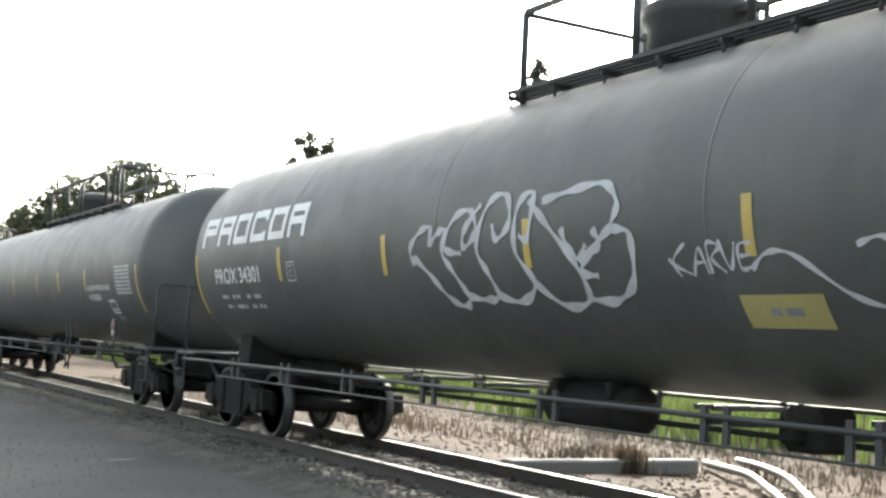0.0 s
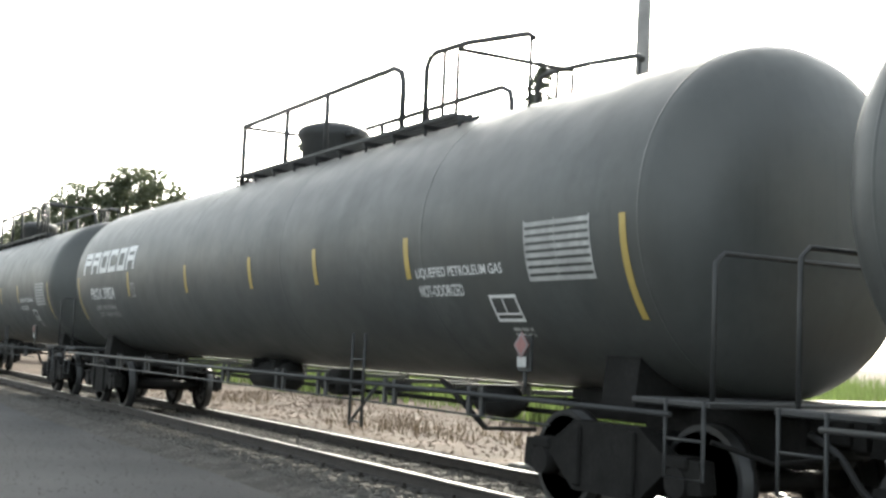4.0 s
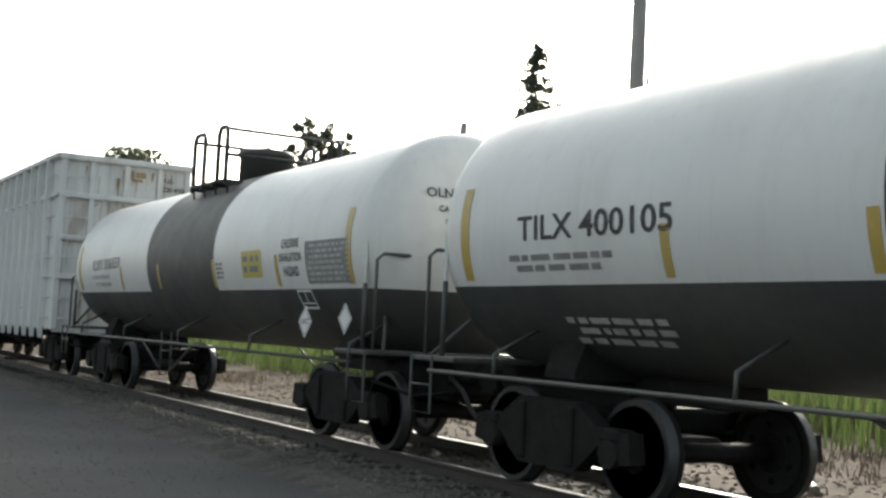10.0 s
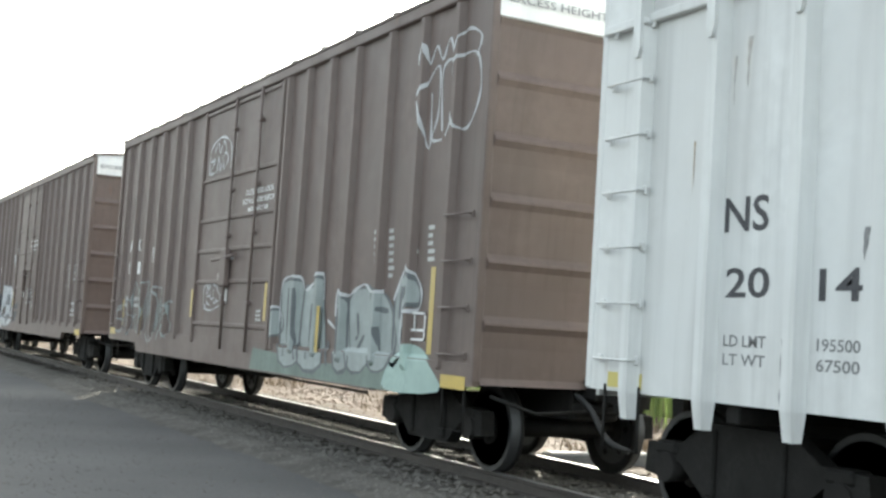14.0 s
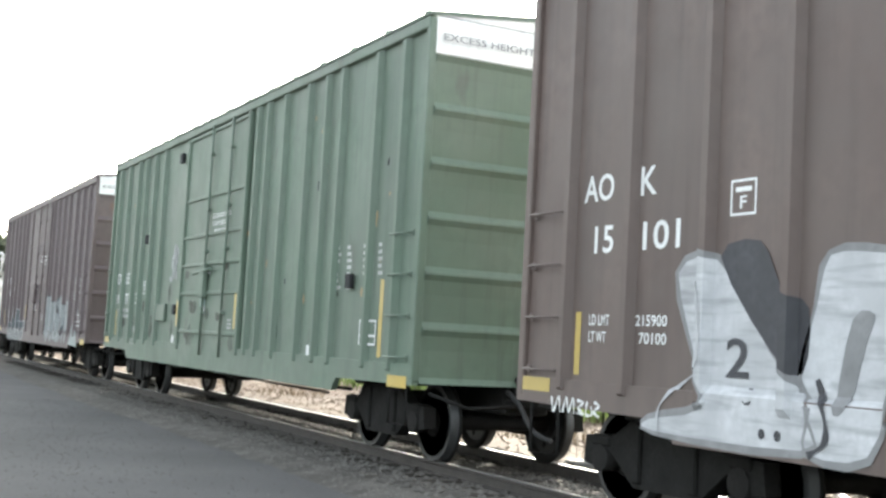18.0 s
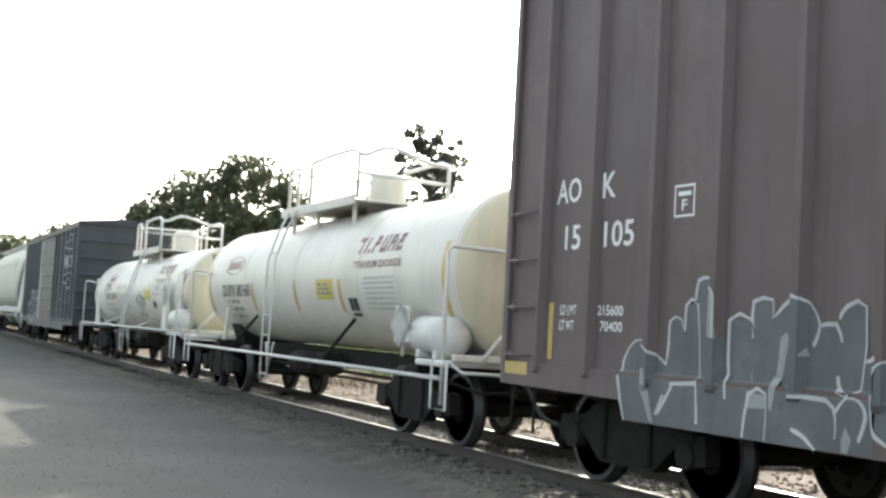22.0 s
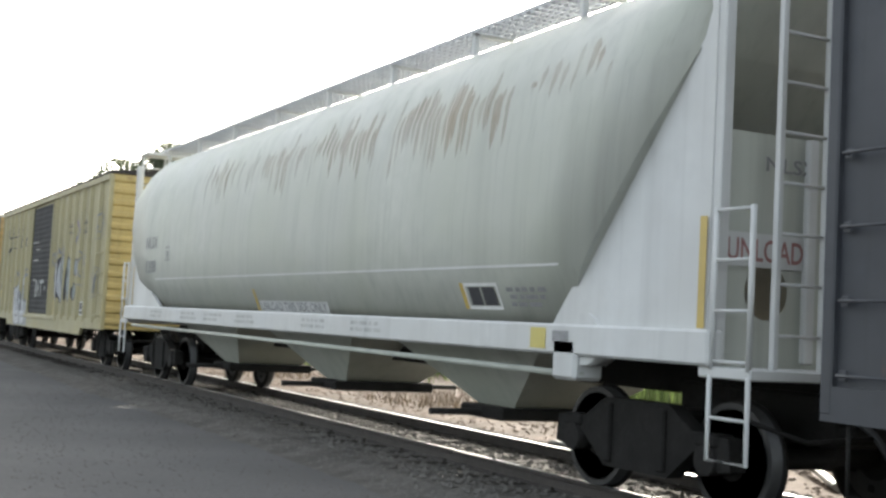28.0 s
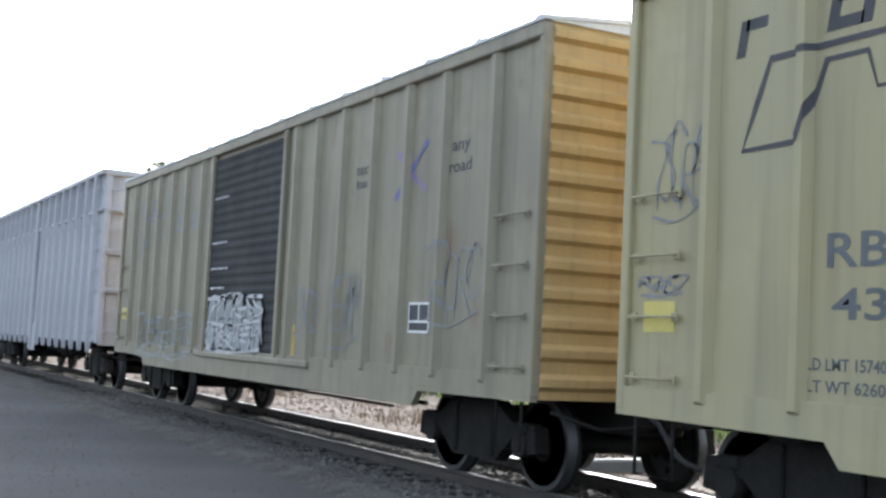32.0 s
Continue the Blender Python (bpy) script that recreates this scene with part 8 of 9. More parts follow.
for pts in (((2.45, 1.85), (2.48, 1.3), (2.5, 0.95)), ((2.78, 1.85), (2.8, 1.3), (2.9, 0.92)), ((3.3, 1.65), (3.28, 1.2), (3.3, 0.95)), ((3.42, 1.7), (3.45, 1.0)), ((4.3, 1.6), (4.3, 1.0)), ((4.72, 1.55), (4.78, 1.3), (4.7, 1.25)), ((4.75, 1.1), (4.95, 1.3)), ((5.3, 1.6), (5.55, 1.58)), ((5.3, 1.4), (5.4, 1.05)), ((5.85, 1.85), (5.82, 1.5)), ((6.05, 1.85), (6.02, 1.7)), ((3.9, 1.2), (3.98, 0.9))):
    strokes(R, [(smooth_line(pts, 4), False)], 0.06, Stepped(), SPRAY_DARK, label="dark graffiti stroke", extra=0.006)
letter_shape(R, 0.0, ((6.0, 1.22), (6.36, 1.21), (6.67, 1.03), (6.88, 0.79), (5.65, 0.73), (5.67, 0.97)), SPRAY_TEAL, "pale green spray paint", 0.004, None, 0.0)
scribble(R, -129.55 - XC, 3.35, 1.45, 1.1, (((0.0, 0.55), (0.12, 0.4), (0.2, 0.05), (0.28, 0.0), (0.26, 0.5)), ((0.1, 0.5), (0.35, 0.75), (0.38, 0.3), (0.3, 0.05), (0.45, 0.02)), ((0.45, 0.1), (0.42, 0.7), (0.62, 0.72), (0.6, 0.3), (0.5, 0.05)), ((0.6, 0.1), (0.62, 0.68), (0.9, 0.75), (0.98, 0.4), (0.85, 0.1), (0.7, 0.1), (0.62, 0.3)), ((0.1, 0.8), (0.15, 1.0), (0.2, 0.8), (0.3, 0.95), (0.4, 0.8), (0.5, 0.98), (0.6, 0.78), (0.75, 1.0), (0.95, 0.9), (0.9, 0.72))), 0.035, Stepped(), SPRAY_PALE, "white spray-painted tag")
scribble(R, -1.38, 3.65, 1.1, 0.6, (((0.0, 0.05), (0.03, 0.75), (0.5, 1.0), (0.92, 0.75), (0.98, 0.1)), ((0.05, 0.4), (0.25, 0.45), (0.05, 0.1), (0.3, 0.1)), ((0.35, 0.1), (0.38, 0.5), (0.5, 0.1), (0.58, 0.52)), ((0.65, 0.1), (0.66, 0.55), (0.85, 0.4), (0.68, 0.12)), ((0.2, 0.65), (0.35, 0.85), (0.45, 0.6), (0.6, 0.88), (0.75, 0.6)), ((1.05, 0.1), (1.1, 0.6))), 0.04, Flat(-1.505), SPRAY_PALE, "small white graffiti")
tag(R, -136.6 - XC, -135.8 - XC, 1.55, 1.95, SPRAY_PALE, Flat(-1.505), 74, 0.03, 5, "white spray-painted tag")
for k, (a, b, z0, z1) in enumerate(((-6.9, -5.9, 0.95, 1.8), (-5.9, -4.9, 0.9, 2.1), (-4.9, -4.0, 0.85, 2.0), (-4.2, -3.2, 0.9, 1.7))):
    tag(R, a, b, z0, z1, SPRAY_GREY if k % 2 else SPRAY_MIST, Stepped(), 175 + k, 0.04, 4, "grey outline graffiti")
rects(R, "reflector", [(-5.15, -5.05, 1.0, 1.55)], Flat(-1.505), REFLECT, "yellow reflective tape")
rects(R, "reflector", [(3.58, 3.68, 1.05, 1.62)], Flat(-1.515), REFLECT, "yellow reflective tape")
# brown boxcar with large white letters
R, XC, SF, U = modern_boxcar(-161.78, -145.8, BROWN, "brown boxcar with large white graffiti letters", scaled(-161.78, -145.8, LAYOUT), (-155.6, -152.0), (("AO", "K"), ("15", "101")), 110, limits=(("LD LMT", "215900"), ("LT WT", "70100")))


letter_shape(R, XC, [(-159.44, 1.98), (-158.96, 2.08), (-158.4, 1.42), (-158.1, 1.2), (-158.01, 1.0), (-158.04, 0.76), (-159.6, 0.76), (-159.67, 0.88), (-159.05, 1.01), (-159.18, 1.29)], ROLLED, "white rolled-on graffiti letter", 0.0, PAINT_GREY)
letter_shape(R, XC, [(-158.94, 2.08), (-158.53, 2.18), (-158.31, 1.85), (-158.05, 1.71), (-158.09, 1.28), (-158.4, 1.42)], PAINT_BLACK, "dark graffiti shadow", 0.003)
letter_shape(R, XC, [(-157.88, 2.07), (-157.41, 2.07), (-156.97, 1.96), (-157.13, 1.64), (-157.28, 1.31), (-157.47, 0.78), (-158.0, 0.76), (-157.99, 1.06), (-158.12, 1.25), (-158.0, 1.71)], ROLLED, "white rolled-on graffiti letter", 0.001, PAINT_GREY)
letter_shape(R, XC, [(-157.67, 1.64), (-157.49, 1.67), (-157.55, 1.5), (-157.68, 1.08), (-157.79, 1.09)], PAINT_GREY, "dark graffiti stroke", 0.004)
letter_shape(R, XC, [(-156.91, 1.8), (-156.48, 2.03), (-156.09, 1.91), (-155.97, 1.75), (-156.24, 1.46), (-156.26, 1.2), (-155.86, 1.47), (-155.64, 1.45), (-155.69, 1.17), (-155.92, 0.9), (-157.2, 0.82), (-157.22, 1.25), (-157.02, 1.58)], ROLLED, "white rolled-on graffiti letter", 0.002, PAINT_GREY)
letter_shape(R, XC, [(-156.49, 1.8), (-156.38, 1.52), (-156.59, 1.43), (-156.8, 1.48)], PAINT_GREY, "dark graffiti stroke", 0.005)
letter_shape(R, XC, [(-156.96, 1.23), (-156.49, 1.16), (-156.19, 1.23), (-156.54, 0.91), (-156.8, 0.86)], PAINT_GREY, "dark graffiti stroke", 0.005)
letter_shape(R, XC, [(-155.97, 1.75), (-155.8, 1.85), (-155.73, 1.59), (-155.86, 1.47), (-156.24, 1.22), (-156.24, 1.46)], PAINT_BLACK, "dark graffiti shadow", 0.004)
paint(R, "graffiti_fill", [(-155.6 - XC, 1.45), (-154.75 - XC, 1.55), (-154.85 - XC, 1.2), (-155.15 - XC, 1.0), (-155.6 - XC, 0.95)], [(0, 1, 2, 3, 4)], Flat(-1.508), PAINT_BLACK, "dark graffiti shadow")
tag(R, -153.5 - XC, -152.6 - XC, 1.55, 1.95, SPRAY_PALE, Flat(-1.505), 83, 0.03, 5, "white spray-painted tag")
scribble(R, -156.45 - XC, 2.55, 0.5, 0.45, (((0.0, 0.85), (0.5, 0.9), (0.2, 0.55), (0.6, 0.5)), ((0.15, 0.6), (0.5, 0.75), (0.35, 0.3)), ((0.6, 0.55), (0.9, 0.6)), ((0.7, 0.35), (0.75, 0.0))), 0.07, SF, SPRAY_PALE, "pale smudged spray paint")
rects(R, "worn_sticker", [(-156.05 - XC, -155.9 - XC, 3.22, 3.3)], SF, PAINT_DIM, "torn white sticker")
rects(R, "worn_sticker", [(-156.08 - XC, -155.92 - XC, 3.08, 3.15)], SF, PAINT_DIM, "torn white sticker")
for k in range(4):
    rects(R, "worn_stencil", [(-155.62 - XC, -155.36 - XC + 0.02 * k, 3.2 - 0.08 * k, 3.245 - 0.08 * k)], Flat(-1.515), PAINT_DIM)
lettering(R, "2", -158.98 - XC, -158.74 - XC, 1.22, 1.5, Stepped(), PAINT_BLACK, name="graffiti_number", extra=0.008)
for u, z, w in ((-158.71, 1.1, 0.05), (-158.55, 0.86, 0.03), (-158.4, 0.86, 0.03)):
    paint(R, "graffiti_dot", [(u - XC + w * math.cos(a), z + 1.2 * w * math.sin(a)) for a in (math.pi * k / 5 for k in range(10))], [tuple(range(10))], Stepped(), PAINT_BLACK, "dark paint spot", 0.008)
strokes(R, [(smooth_line([(-159.3 - XC, 1.98), (-159.22 - XC, 1.6), (-159.25 - XC, 1.3), (-159.5 - XC, 1.12), (-159.68 - XC, 0.95), (-159.68 - XC, 0.78)], 5), False)], 0.03, Stepped(), SPRAY_PALE, label="white graffiti edge", extra=0.009)
strokes(R, [(smooth_line([(-158.09 - XC, 1.25), (-157.98 - XC, 1.0), (-157.98 - XC, 0.85), (-158.12 - XC, 0.76)], 5), False)], 0.05, Stepped(), PAINT_BLACK, label="dark graffiti edge", extra=0.009)
scribble(R, -161.18 - XC, 0.82, 0.72, 0.13, (((0.0, 1.0), (0.05, 0.0), (0.15, 1.0), (0.2, 0.0)), ((0.25, 0.0), (0.32, 1.0), (0.38, 0.1), (0.46, 1.0), (0.5, 0.0)), ((0.55, 0.9), (0.68, 0.8), (0.58, 0.4), (0.7, 0.1), (0.55, 0.1)), ((0.76, 0.9), (0.74, 0.1), (0.86, 0.1), (0.84, 0.6)), ((0.9, 0.9), (1.0, 0.7), (0.9, 0.3), (1.0, 0.0))), 0.025, Flat(-1.508), PAINT_WHITE, "small white scrawl")
# green boxcar
R, XC, SF, U = modern_boxcar(-179.93, -164.0, GREEN, "green steel boxcar with a dented plug door", scaled(-179.93, -164.0, GREEN_LAYOUT), (-173.75, -170.15), (("CR", "LE"), ("119", "77", "3")), 120, 4.95, 2.25, 3.19, (("CLOSE AND LOCK", 0.5, 0.78), ("DOORS BEFORE", 0.51, 0.75), ("MOVING CAR", 0.54, 0.74)))
lettering(R, "CRLE", 0.6, 1.25, 4.2, 4.36, Endwise(U + 0.07), PAINT_WHITE)
for u, z in ((-174.21, 4.5), (-176.51, 3.11), (-165.9, 2.05), (-174.06, 1.7)):
    part("bracket", Shape().box(u - XC - 0.08, u - XC + 0.08, -1.53, -1.47, z - 0.09, z + 0.09, 0.01), DOOR_BLACK, R)
part("toolbox", Shape().box(-175.4 - XC, -174.72 - XC, -1.52, -1.46, 1.48, 1.81, 0.012), GREEN, R)
for u, z in ((-169.42, 1.16), (-167.24, 1.16), (-174.2, 1.16), (-164.65, 1.18), (-177.27, 1.3)):
    rects(R, "sticker", [(u - XC - 0.08, u - XC + 0.08, z - 0.07, z + 0.07)], SF, PAINT_DIM if u < -177 else PAINT_WHITE, "white sticker")
outline_box(R, -177.35 - XC, -177.0 - XC, 1.0, 1.1, 0.015, Flat(-1.508), PAINT_DIM)

tag(R, -174.6 - XC, -174.2 - XC, 2.2, 2.95, SPRAY_PALE, SF, 91, 0.05, 3, "pale smudged spray paint")
rects(R, "door_notice", [(-172.35 - XC, -172.05 - XC, 1.75, 2.45)], Flat(-1.51), SPRAY_TEAL, "pale notice on the door")
rr = random.Random(93)


def smudge(root, u, z, w, h, surf, mat, label):
    """A soft-edged dirt or rust mark of uneven outline."""
    loop = []
    for k in range(12):
        a = math.pi * k / 6
        q = rr.uniform(0.6, 1.15)
        loop.append((u + w * q * math.cos(a), z + h * q * math.sin(a)))
    paint(root, "dirt_smudge", loop, [tuple(range(12))], surf, mat, label)


for u, z, w, h in ((-167.08, 1.4, 0.12, 0.16), (-168.58, 1.35, 0.08, 0.16), (-169.55, 1.69, 0.07, 0.14), (-166.4, 1.9, 0.12, 0.05), (-165.4, 2.3, 0.06, 0.16), (-175.9, 1.35, 0.14, 0.22), (-177.6, 1.35, 0.12, 0.16), (-178.3, 1.45, 0.16, 0.14), (-176.6, 1.75, 0.13, 0.14), (-177.3, 1.45, 0.16, 0.13), (-174.6, 2.0, 0.12, 0.2), (-174.3, 1.3, 0.1, 0.25)):
    smudge(R, u - XC, z, w, h, SF, SMUDGE, "brown dirt smudge")
for u, z, w, h in ((-172.9, 1.24, 0.3, 0.2), (-171.26, 1.6, 0.18, 0.08), (-171.9, 1.62, 0.12, 0.12), (-172.8, 1.75, 0.25, 0.12), (-173.3, 2.3, 0.12, 0.1), (-171.0, 2.4, 0.2, 0.08), (-170.5, 1.2, 0.15, 0.2)):
    smudge(R, u - XC, z, w, h, Flat(-1.512), SMUDGE, "brown dirt smudge")
for k in range(40):
    u, z = rr.uniform(-7.6, 7.6), rr.uniform(1.0, 4.5)
    w = rr.uniform(0.012, 0.05)
    smudge(R, u, z, w, w * rr.uniform(0.7, 2.4), SF, RUSTY if k % 3 else DOOR_BLACK, "small rust spot")
# maroon boxcar with grey block graffiti
R, XC, SF, U = modern_boxcar(-198.05, -182.15, MAROON, "dark maroon boxcar with grey block graffiti", scaled(-198.05, -182.15, LAYOUT), (-191.85, -188.3), (("AO", "K"), ("15", "105")), 130, limits=(("LD LMT", "215600"), ("LT WT", "70400")))
# tall pale letters with a dark edge, given in shares of their box
for n, pts in enumerate((((0.07, 0.96), (0.13, 1.0), (0.19, 0.98), (0.2, 0.72), (0.23, 0.46), (0.24, 0.06), (0.19, 0.09), (0.17, 0.0), (0.1, 0.0), (0.07, 0.51)), ((0.29, 0.8), (0.34, 0.88), (0.39, 0.87), (0.45, 0.8), (0.45, 0.58), (0.41, 0.42), (0.38, 0.25), (0.36, 0.01), (0.29, 0.01), (0.28, 0.38)), ((0.47, 0.81), (0.54, 0.82), (0.56, 0.66), (0.6, 0.51), (0.59, 0.33), (0.56, 0.07), (0.43, 0.03), (0.4, 0.14), (0.44, 0.31), (0.42, 0.47), (0.45, 0.61)), ((0.56, 0.9), (0.6, 1.0), (0.64, 0.99), (0.67, 0.9), (0.66, 0.71), (0.63, 0.44), (0.63, 0.21), (0.68, 0.21), (0.69, 0.02), (0.65, 0.0), (0.63, 0.06), (0.62, 0.0), (0.56, 0.01), (0.58, 0.33), (0.61, 0.51), (0.57, 0.69)), ((0.74, 0.79), (0.77, 0.82), (0.84, 0.79), (0.87, 0.76), (0.84, 0.55), (0.81, 0.36), (0.78, 0.23), (0.75, 0.06), (0.71, 0.05), (0.71, 0.49)), ((0.85, 0.81), (0.87, 0.89), (0.91, 0.9), (0.95, 0.85), (0.97, 0.7), (0.99, 0.67), (1.0, 0.4), (0.99, 0.16), (0.97, 0.02), (0.93, 0.01), (0.93, 0.19), (0.91, 0.28), (0.87, 0.18), (0.85, 0.01), (0.81, 0.02), (0.82, 0.31), (0.85, 0.55), (0.87, 0.74)), ((0.02, 0.88), (0.05, 0.94), (0.07, 0.09), (0.02, 0.2), (0.0, 0.69)))):
    loop = smooth_line([(-188.32 - XC + 3.557 * a, 0.82 + 1.25 * b) for a, b in pts], 3, True)
    paint(R, "graffiti_fill", loop, [tuple(range(len(loop)))], Stepped(), SPRAY_MIST, "pale grey letter graffiti", 0.001 * (n % 2))
    strokes(R, [(loop, True)], 0.035, Stepped(), SPRAY_DARK, label="dark graffiti edge", extra=0.003)
paint(R, "graffiti_fill", [(-184.4 - XC, 0.8), (-183.2 - XC, 0.76), (-183.4 - XC, 1.15), (-183.9 - XC, 1.2)], [(0, 1, 2, 3)], Flat(-1.508), SPRAY_GREY, "grey spray paint")
strokes(R, [(smooth_line([(-184.75 - XC, 0.9), (-184.5 - XC, 1.1), (-184.0 - XC, 1.36), (-183.5 - XC, 1.7)], 4), False)], 0.1, SF, SPRAY_GREY, label="grey spray stroke")
def blocks(u, w, z, h):
    """Dark block letters with pale edges and gaps."""
    loop = [(u + w * a, z + h * b) for a, b in ((0.05, -0.0), (0.01, 0.31), (0.04, 0.51), (0.11, 0.58), (0.22, 0.42), (0.23, 0.71), (0.3, 0.73), (0.3, 0.82), (0.34, 0.83), (0.35, 0.99), (0.4, 1.0), (0.44, 0.88), (0.44, 0.61), (0.48, 0.62), (0.48, 0.73), (0.57, 0.74), (0.57, 0.85), (0.64, 0.86), (0.64, 0.75), (0.68, 0.83), (0.73, 0.88), (0.77, 0.83), (0.8, 0.71), (0.86, 0.72), (0.88, 0.82), (0.94, 0.82), (0.94, 0.52), (0.99, 0.54), (0.98, 0.01), (0.67, 0.0))]
    paint(R, "graffiti_fill", loop, [tuple(range(len(loop)))], Stepped(), SPRAY_DARK, "dark grey block graffiti", 0.0)
    for pts in (((0.05, -0.0), (0.01, 0.31), (0.04, 0.51), (0.11, 0.58), (0.22, 0.42), (0.23, 0.71), (0.28, 0.73), (0.3, 0.63), (0.3, 0.82), (0.35, 0.83), (0.37, 0.33), (0.38, 0.05)), ((0.34, 0.84), (0.35, 0.99), (0.4, 1.0), (0.42, 0.94), (0.44, 0.88), (0.44, 0.61)), ((0.49, 0.23), (0.48, 0.73), (0.56, 0.74), (0.57, 0.62)), ((0.57, 0.68), (0.57, 0.85), (0.64, 0.86), (0.64, 0.75), (0.68, 0.83), (0.73, 0.88), (0.77, 0.83), (0.8, 0.71), (0.78, 0.59)), ((0.8, 0.71), (0.85, 0.72), (0.87, 0.62)), ((0.86, 0.75), (0.88, 0.82), (0.94, 0.82), (0.93, 0.36), (0.87, 0.35), (0.86, 0.43)), ((0.56, 0.01), (0.58, 0.28), (0.64, 0.29), (0.64, 0.01)), ((0.72, 0.29), (0.84, 0.29), (0.87, 0.2), (0.87, 0.08)), ((0.73, 0.1), (0.77, 0.07), (0.81, 0.0)), ((0.94, 0.52), (0.99, 0.54)), ((0.94, 0.08), (0.96, 0.22), (0.94, 0.3), (0.9, 0.31), (0.87, 0.23)), ((0.23, 0.21), (0.2, 0.07)), ((0.26, 0.29), (0.37, 0.31)), ((0.27, 0.28), (0.21, 0.08))):
        strokes(R, [(smooth_line([(u + w * a, z + h * b) for a, b in pts], 2), False)], 0.03, Stepped(), SPRAY_PALE, label="white graffiti edge", extra=0.003)
    for pts in (((0.12, 0.38), (0.15, 0.38), (0.16, 0.24), (0.19, 0.01), (0.17, 0.02), (0.14, 0.16), (0.12, 0.23)), ((0.41, 0.94), (0.44, 0.88), (0.45, 0.61), (0.41, 0.62)), ((0.57, 0.43), (0.58, 0.29), (0.64, 0.28), (0.64, 0.2), (0.57, 0.19)), ((0.69, 0.67), (0.7, 0.62), (0.69, 0.52), (0.68, 0.39), (0.66, 0.18), (0.65, 0.21), (0.65, 0.39), (0.66, 0.41), (0.67, 0.63)), ((0.9, 0.15), (0.92, 0.09), (0.91, 0.01), (0.89, 0.01), (0.89, 0.08)), ((0.76, 0.58), (0.77, 0.53), (0.75, 0.53))):
        loop = [(u + w * a, z + h * b) for a, b in pts]
        paint(R, "graffiti_fill", loop, [tuple(range(len(loop)))], Stepped(), SPRAY_MIST, "pale grey graffiti gap", 0.002)


blocks(-195.95 - XC, 3.0, 0.70, 1.17)
throw_up(R, -193.0 - XC, -192.3 - XC, 0.75, 1.35, 1, SPRAY_DARK, SPRAY_PALE, Stepped(), 143, 0.03, "grey graffiti with white outline")
tag(R, -192.2 - XC, -191.9 - XC, 2.3, 3.0, SPRAY_PALE, SF, 144, 0.04, 3, "pale smudged spray paint")
# slurry tank cars
R, XC, SF = slurry_car(-212.2, -200.4, 2.105, "cream slurry tank car with a white roof platform", "DUPX 80160")
head_text(R, "DUPX 80160", -0.45, 0.4, 2.62, 2.73, 6.1, 1.1, 2.105, 0.5)
R, XC, SF = slurry_car(-226.4, -214.3, 1.93, "grimy cream slurry tank car covered in scribbles", "DUPX 8691", True)
head_text(R, "DUPX 8691", -0.58, 0.22, 2.68, 2.79, 6.25, 1.1, 1.93, 0.5)
for k, (a, b) in enumerate(((-0.3, 0.3), (-0.28, 0.26), (-0.26, 0.05), (-0.26, 0.12), (-0.26, 0.24))):
    for j in range(4):
        q = a + (b - a) * j / 4
        head_text(R, "-", q, q + (b - a) * 0.19, 2.52 - 0.085 * k, 2.565 - 0.085 * k, 6.25, 1.1, 1.93, 0.5)
scribble(R, -222.583 - XC, 1.22, 1.945, 0.95, (((0.0, 0.86), (0.1, 0.98), (0.19, 0.95), (0.21, 0.82), (0.22, 0.67), (0.22, 0.59), (0.2, 0.49), (0.21, 0.38), (0.18, 0.2), (0.13, 0.22), (0.06, 0.33), (0.03, 0.49), (0.0, 0.67), (0.0, 0.86)), ((0.06, 0.49), (0.06, 0.67), (0.09, 0.81), (0.12, 0.61), (0.12, 0.49), (0.2, 0.53)), ((0.23, 0.67), (0.21, 0.84), (0.27, 0.99), (0.36, 1.0), (0.41, 0.89), (0.39, 0.77), (0.25, 0.65)), ((0.25, 0.64), (0.34, 0.78), (0.39, 0.66), (0.47, 0.58), (0.44, 0.47), (0.34, 0.49), (0.28, 0.53)), ((0.26, 0.49), (0.26, 0.33), (0.29, 0.19), (0.36, 0.15), (0.37, 0.27), (0.28, 0.36), (0.23, 0.41)), ((0.41, 0.89), (0.47, 1.0), (0.54, 0.98), (0.57, 0.77), (0.54, 0.49), (0.56, 0.36), (0.51, 0.15), (0.43, 0.13), (0.38, 0.24)), ((0.57, 0.77), (0.62, 0.85), (0.71, 0.79), (0.74, 0.68), (0.71, 0.58), (0.64, 0.49), (0.73, 0.44), (0.79, 0.42)), ((0.56, 0.49), (0.6, 0.66), (0.66, 0.72), (0.68, 0.63), (0.64, 0.53)), ((0.74, 0.74), (0.84, 0.86), (0.91, 0.94), (0.98, 0.87), (1.0, 0.69), (0.98, 0.44), (0.92, 0.34), (0.83, 0.4), (0.66, 0.44), (0.69, 0.38), (0.79, 0.33)), ((0.57, 0.28), (0.57, 0.12), (0.62, 0.04), (0.71, 0.07), (0.76, 0.23), (0.7, 0.32), (0.64, 0.38)), ((0.77, 0.23), (0.88, 0.36), (0.95, 0.32), (0.94, 0.17), (0.86, 0.0), (0.77, 0.0), (0.73, 0.07), (0.77, 0.23)), ((0.83, 0.42), (0.91, 0.52), (0.91, 0.65), (0.92, 0.74), (0.88, 0.73))), 0.026, SF, PAINT_GREY, "grey outline graffiti")
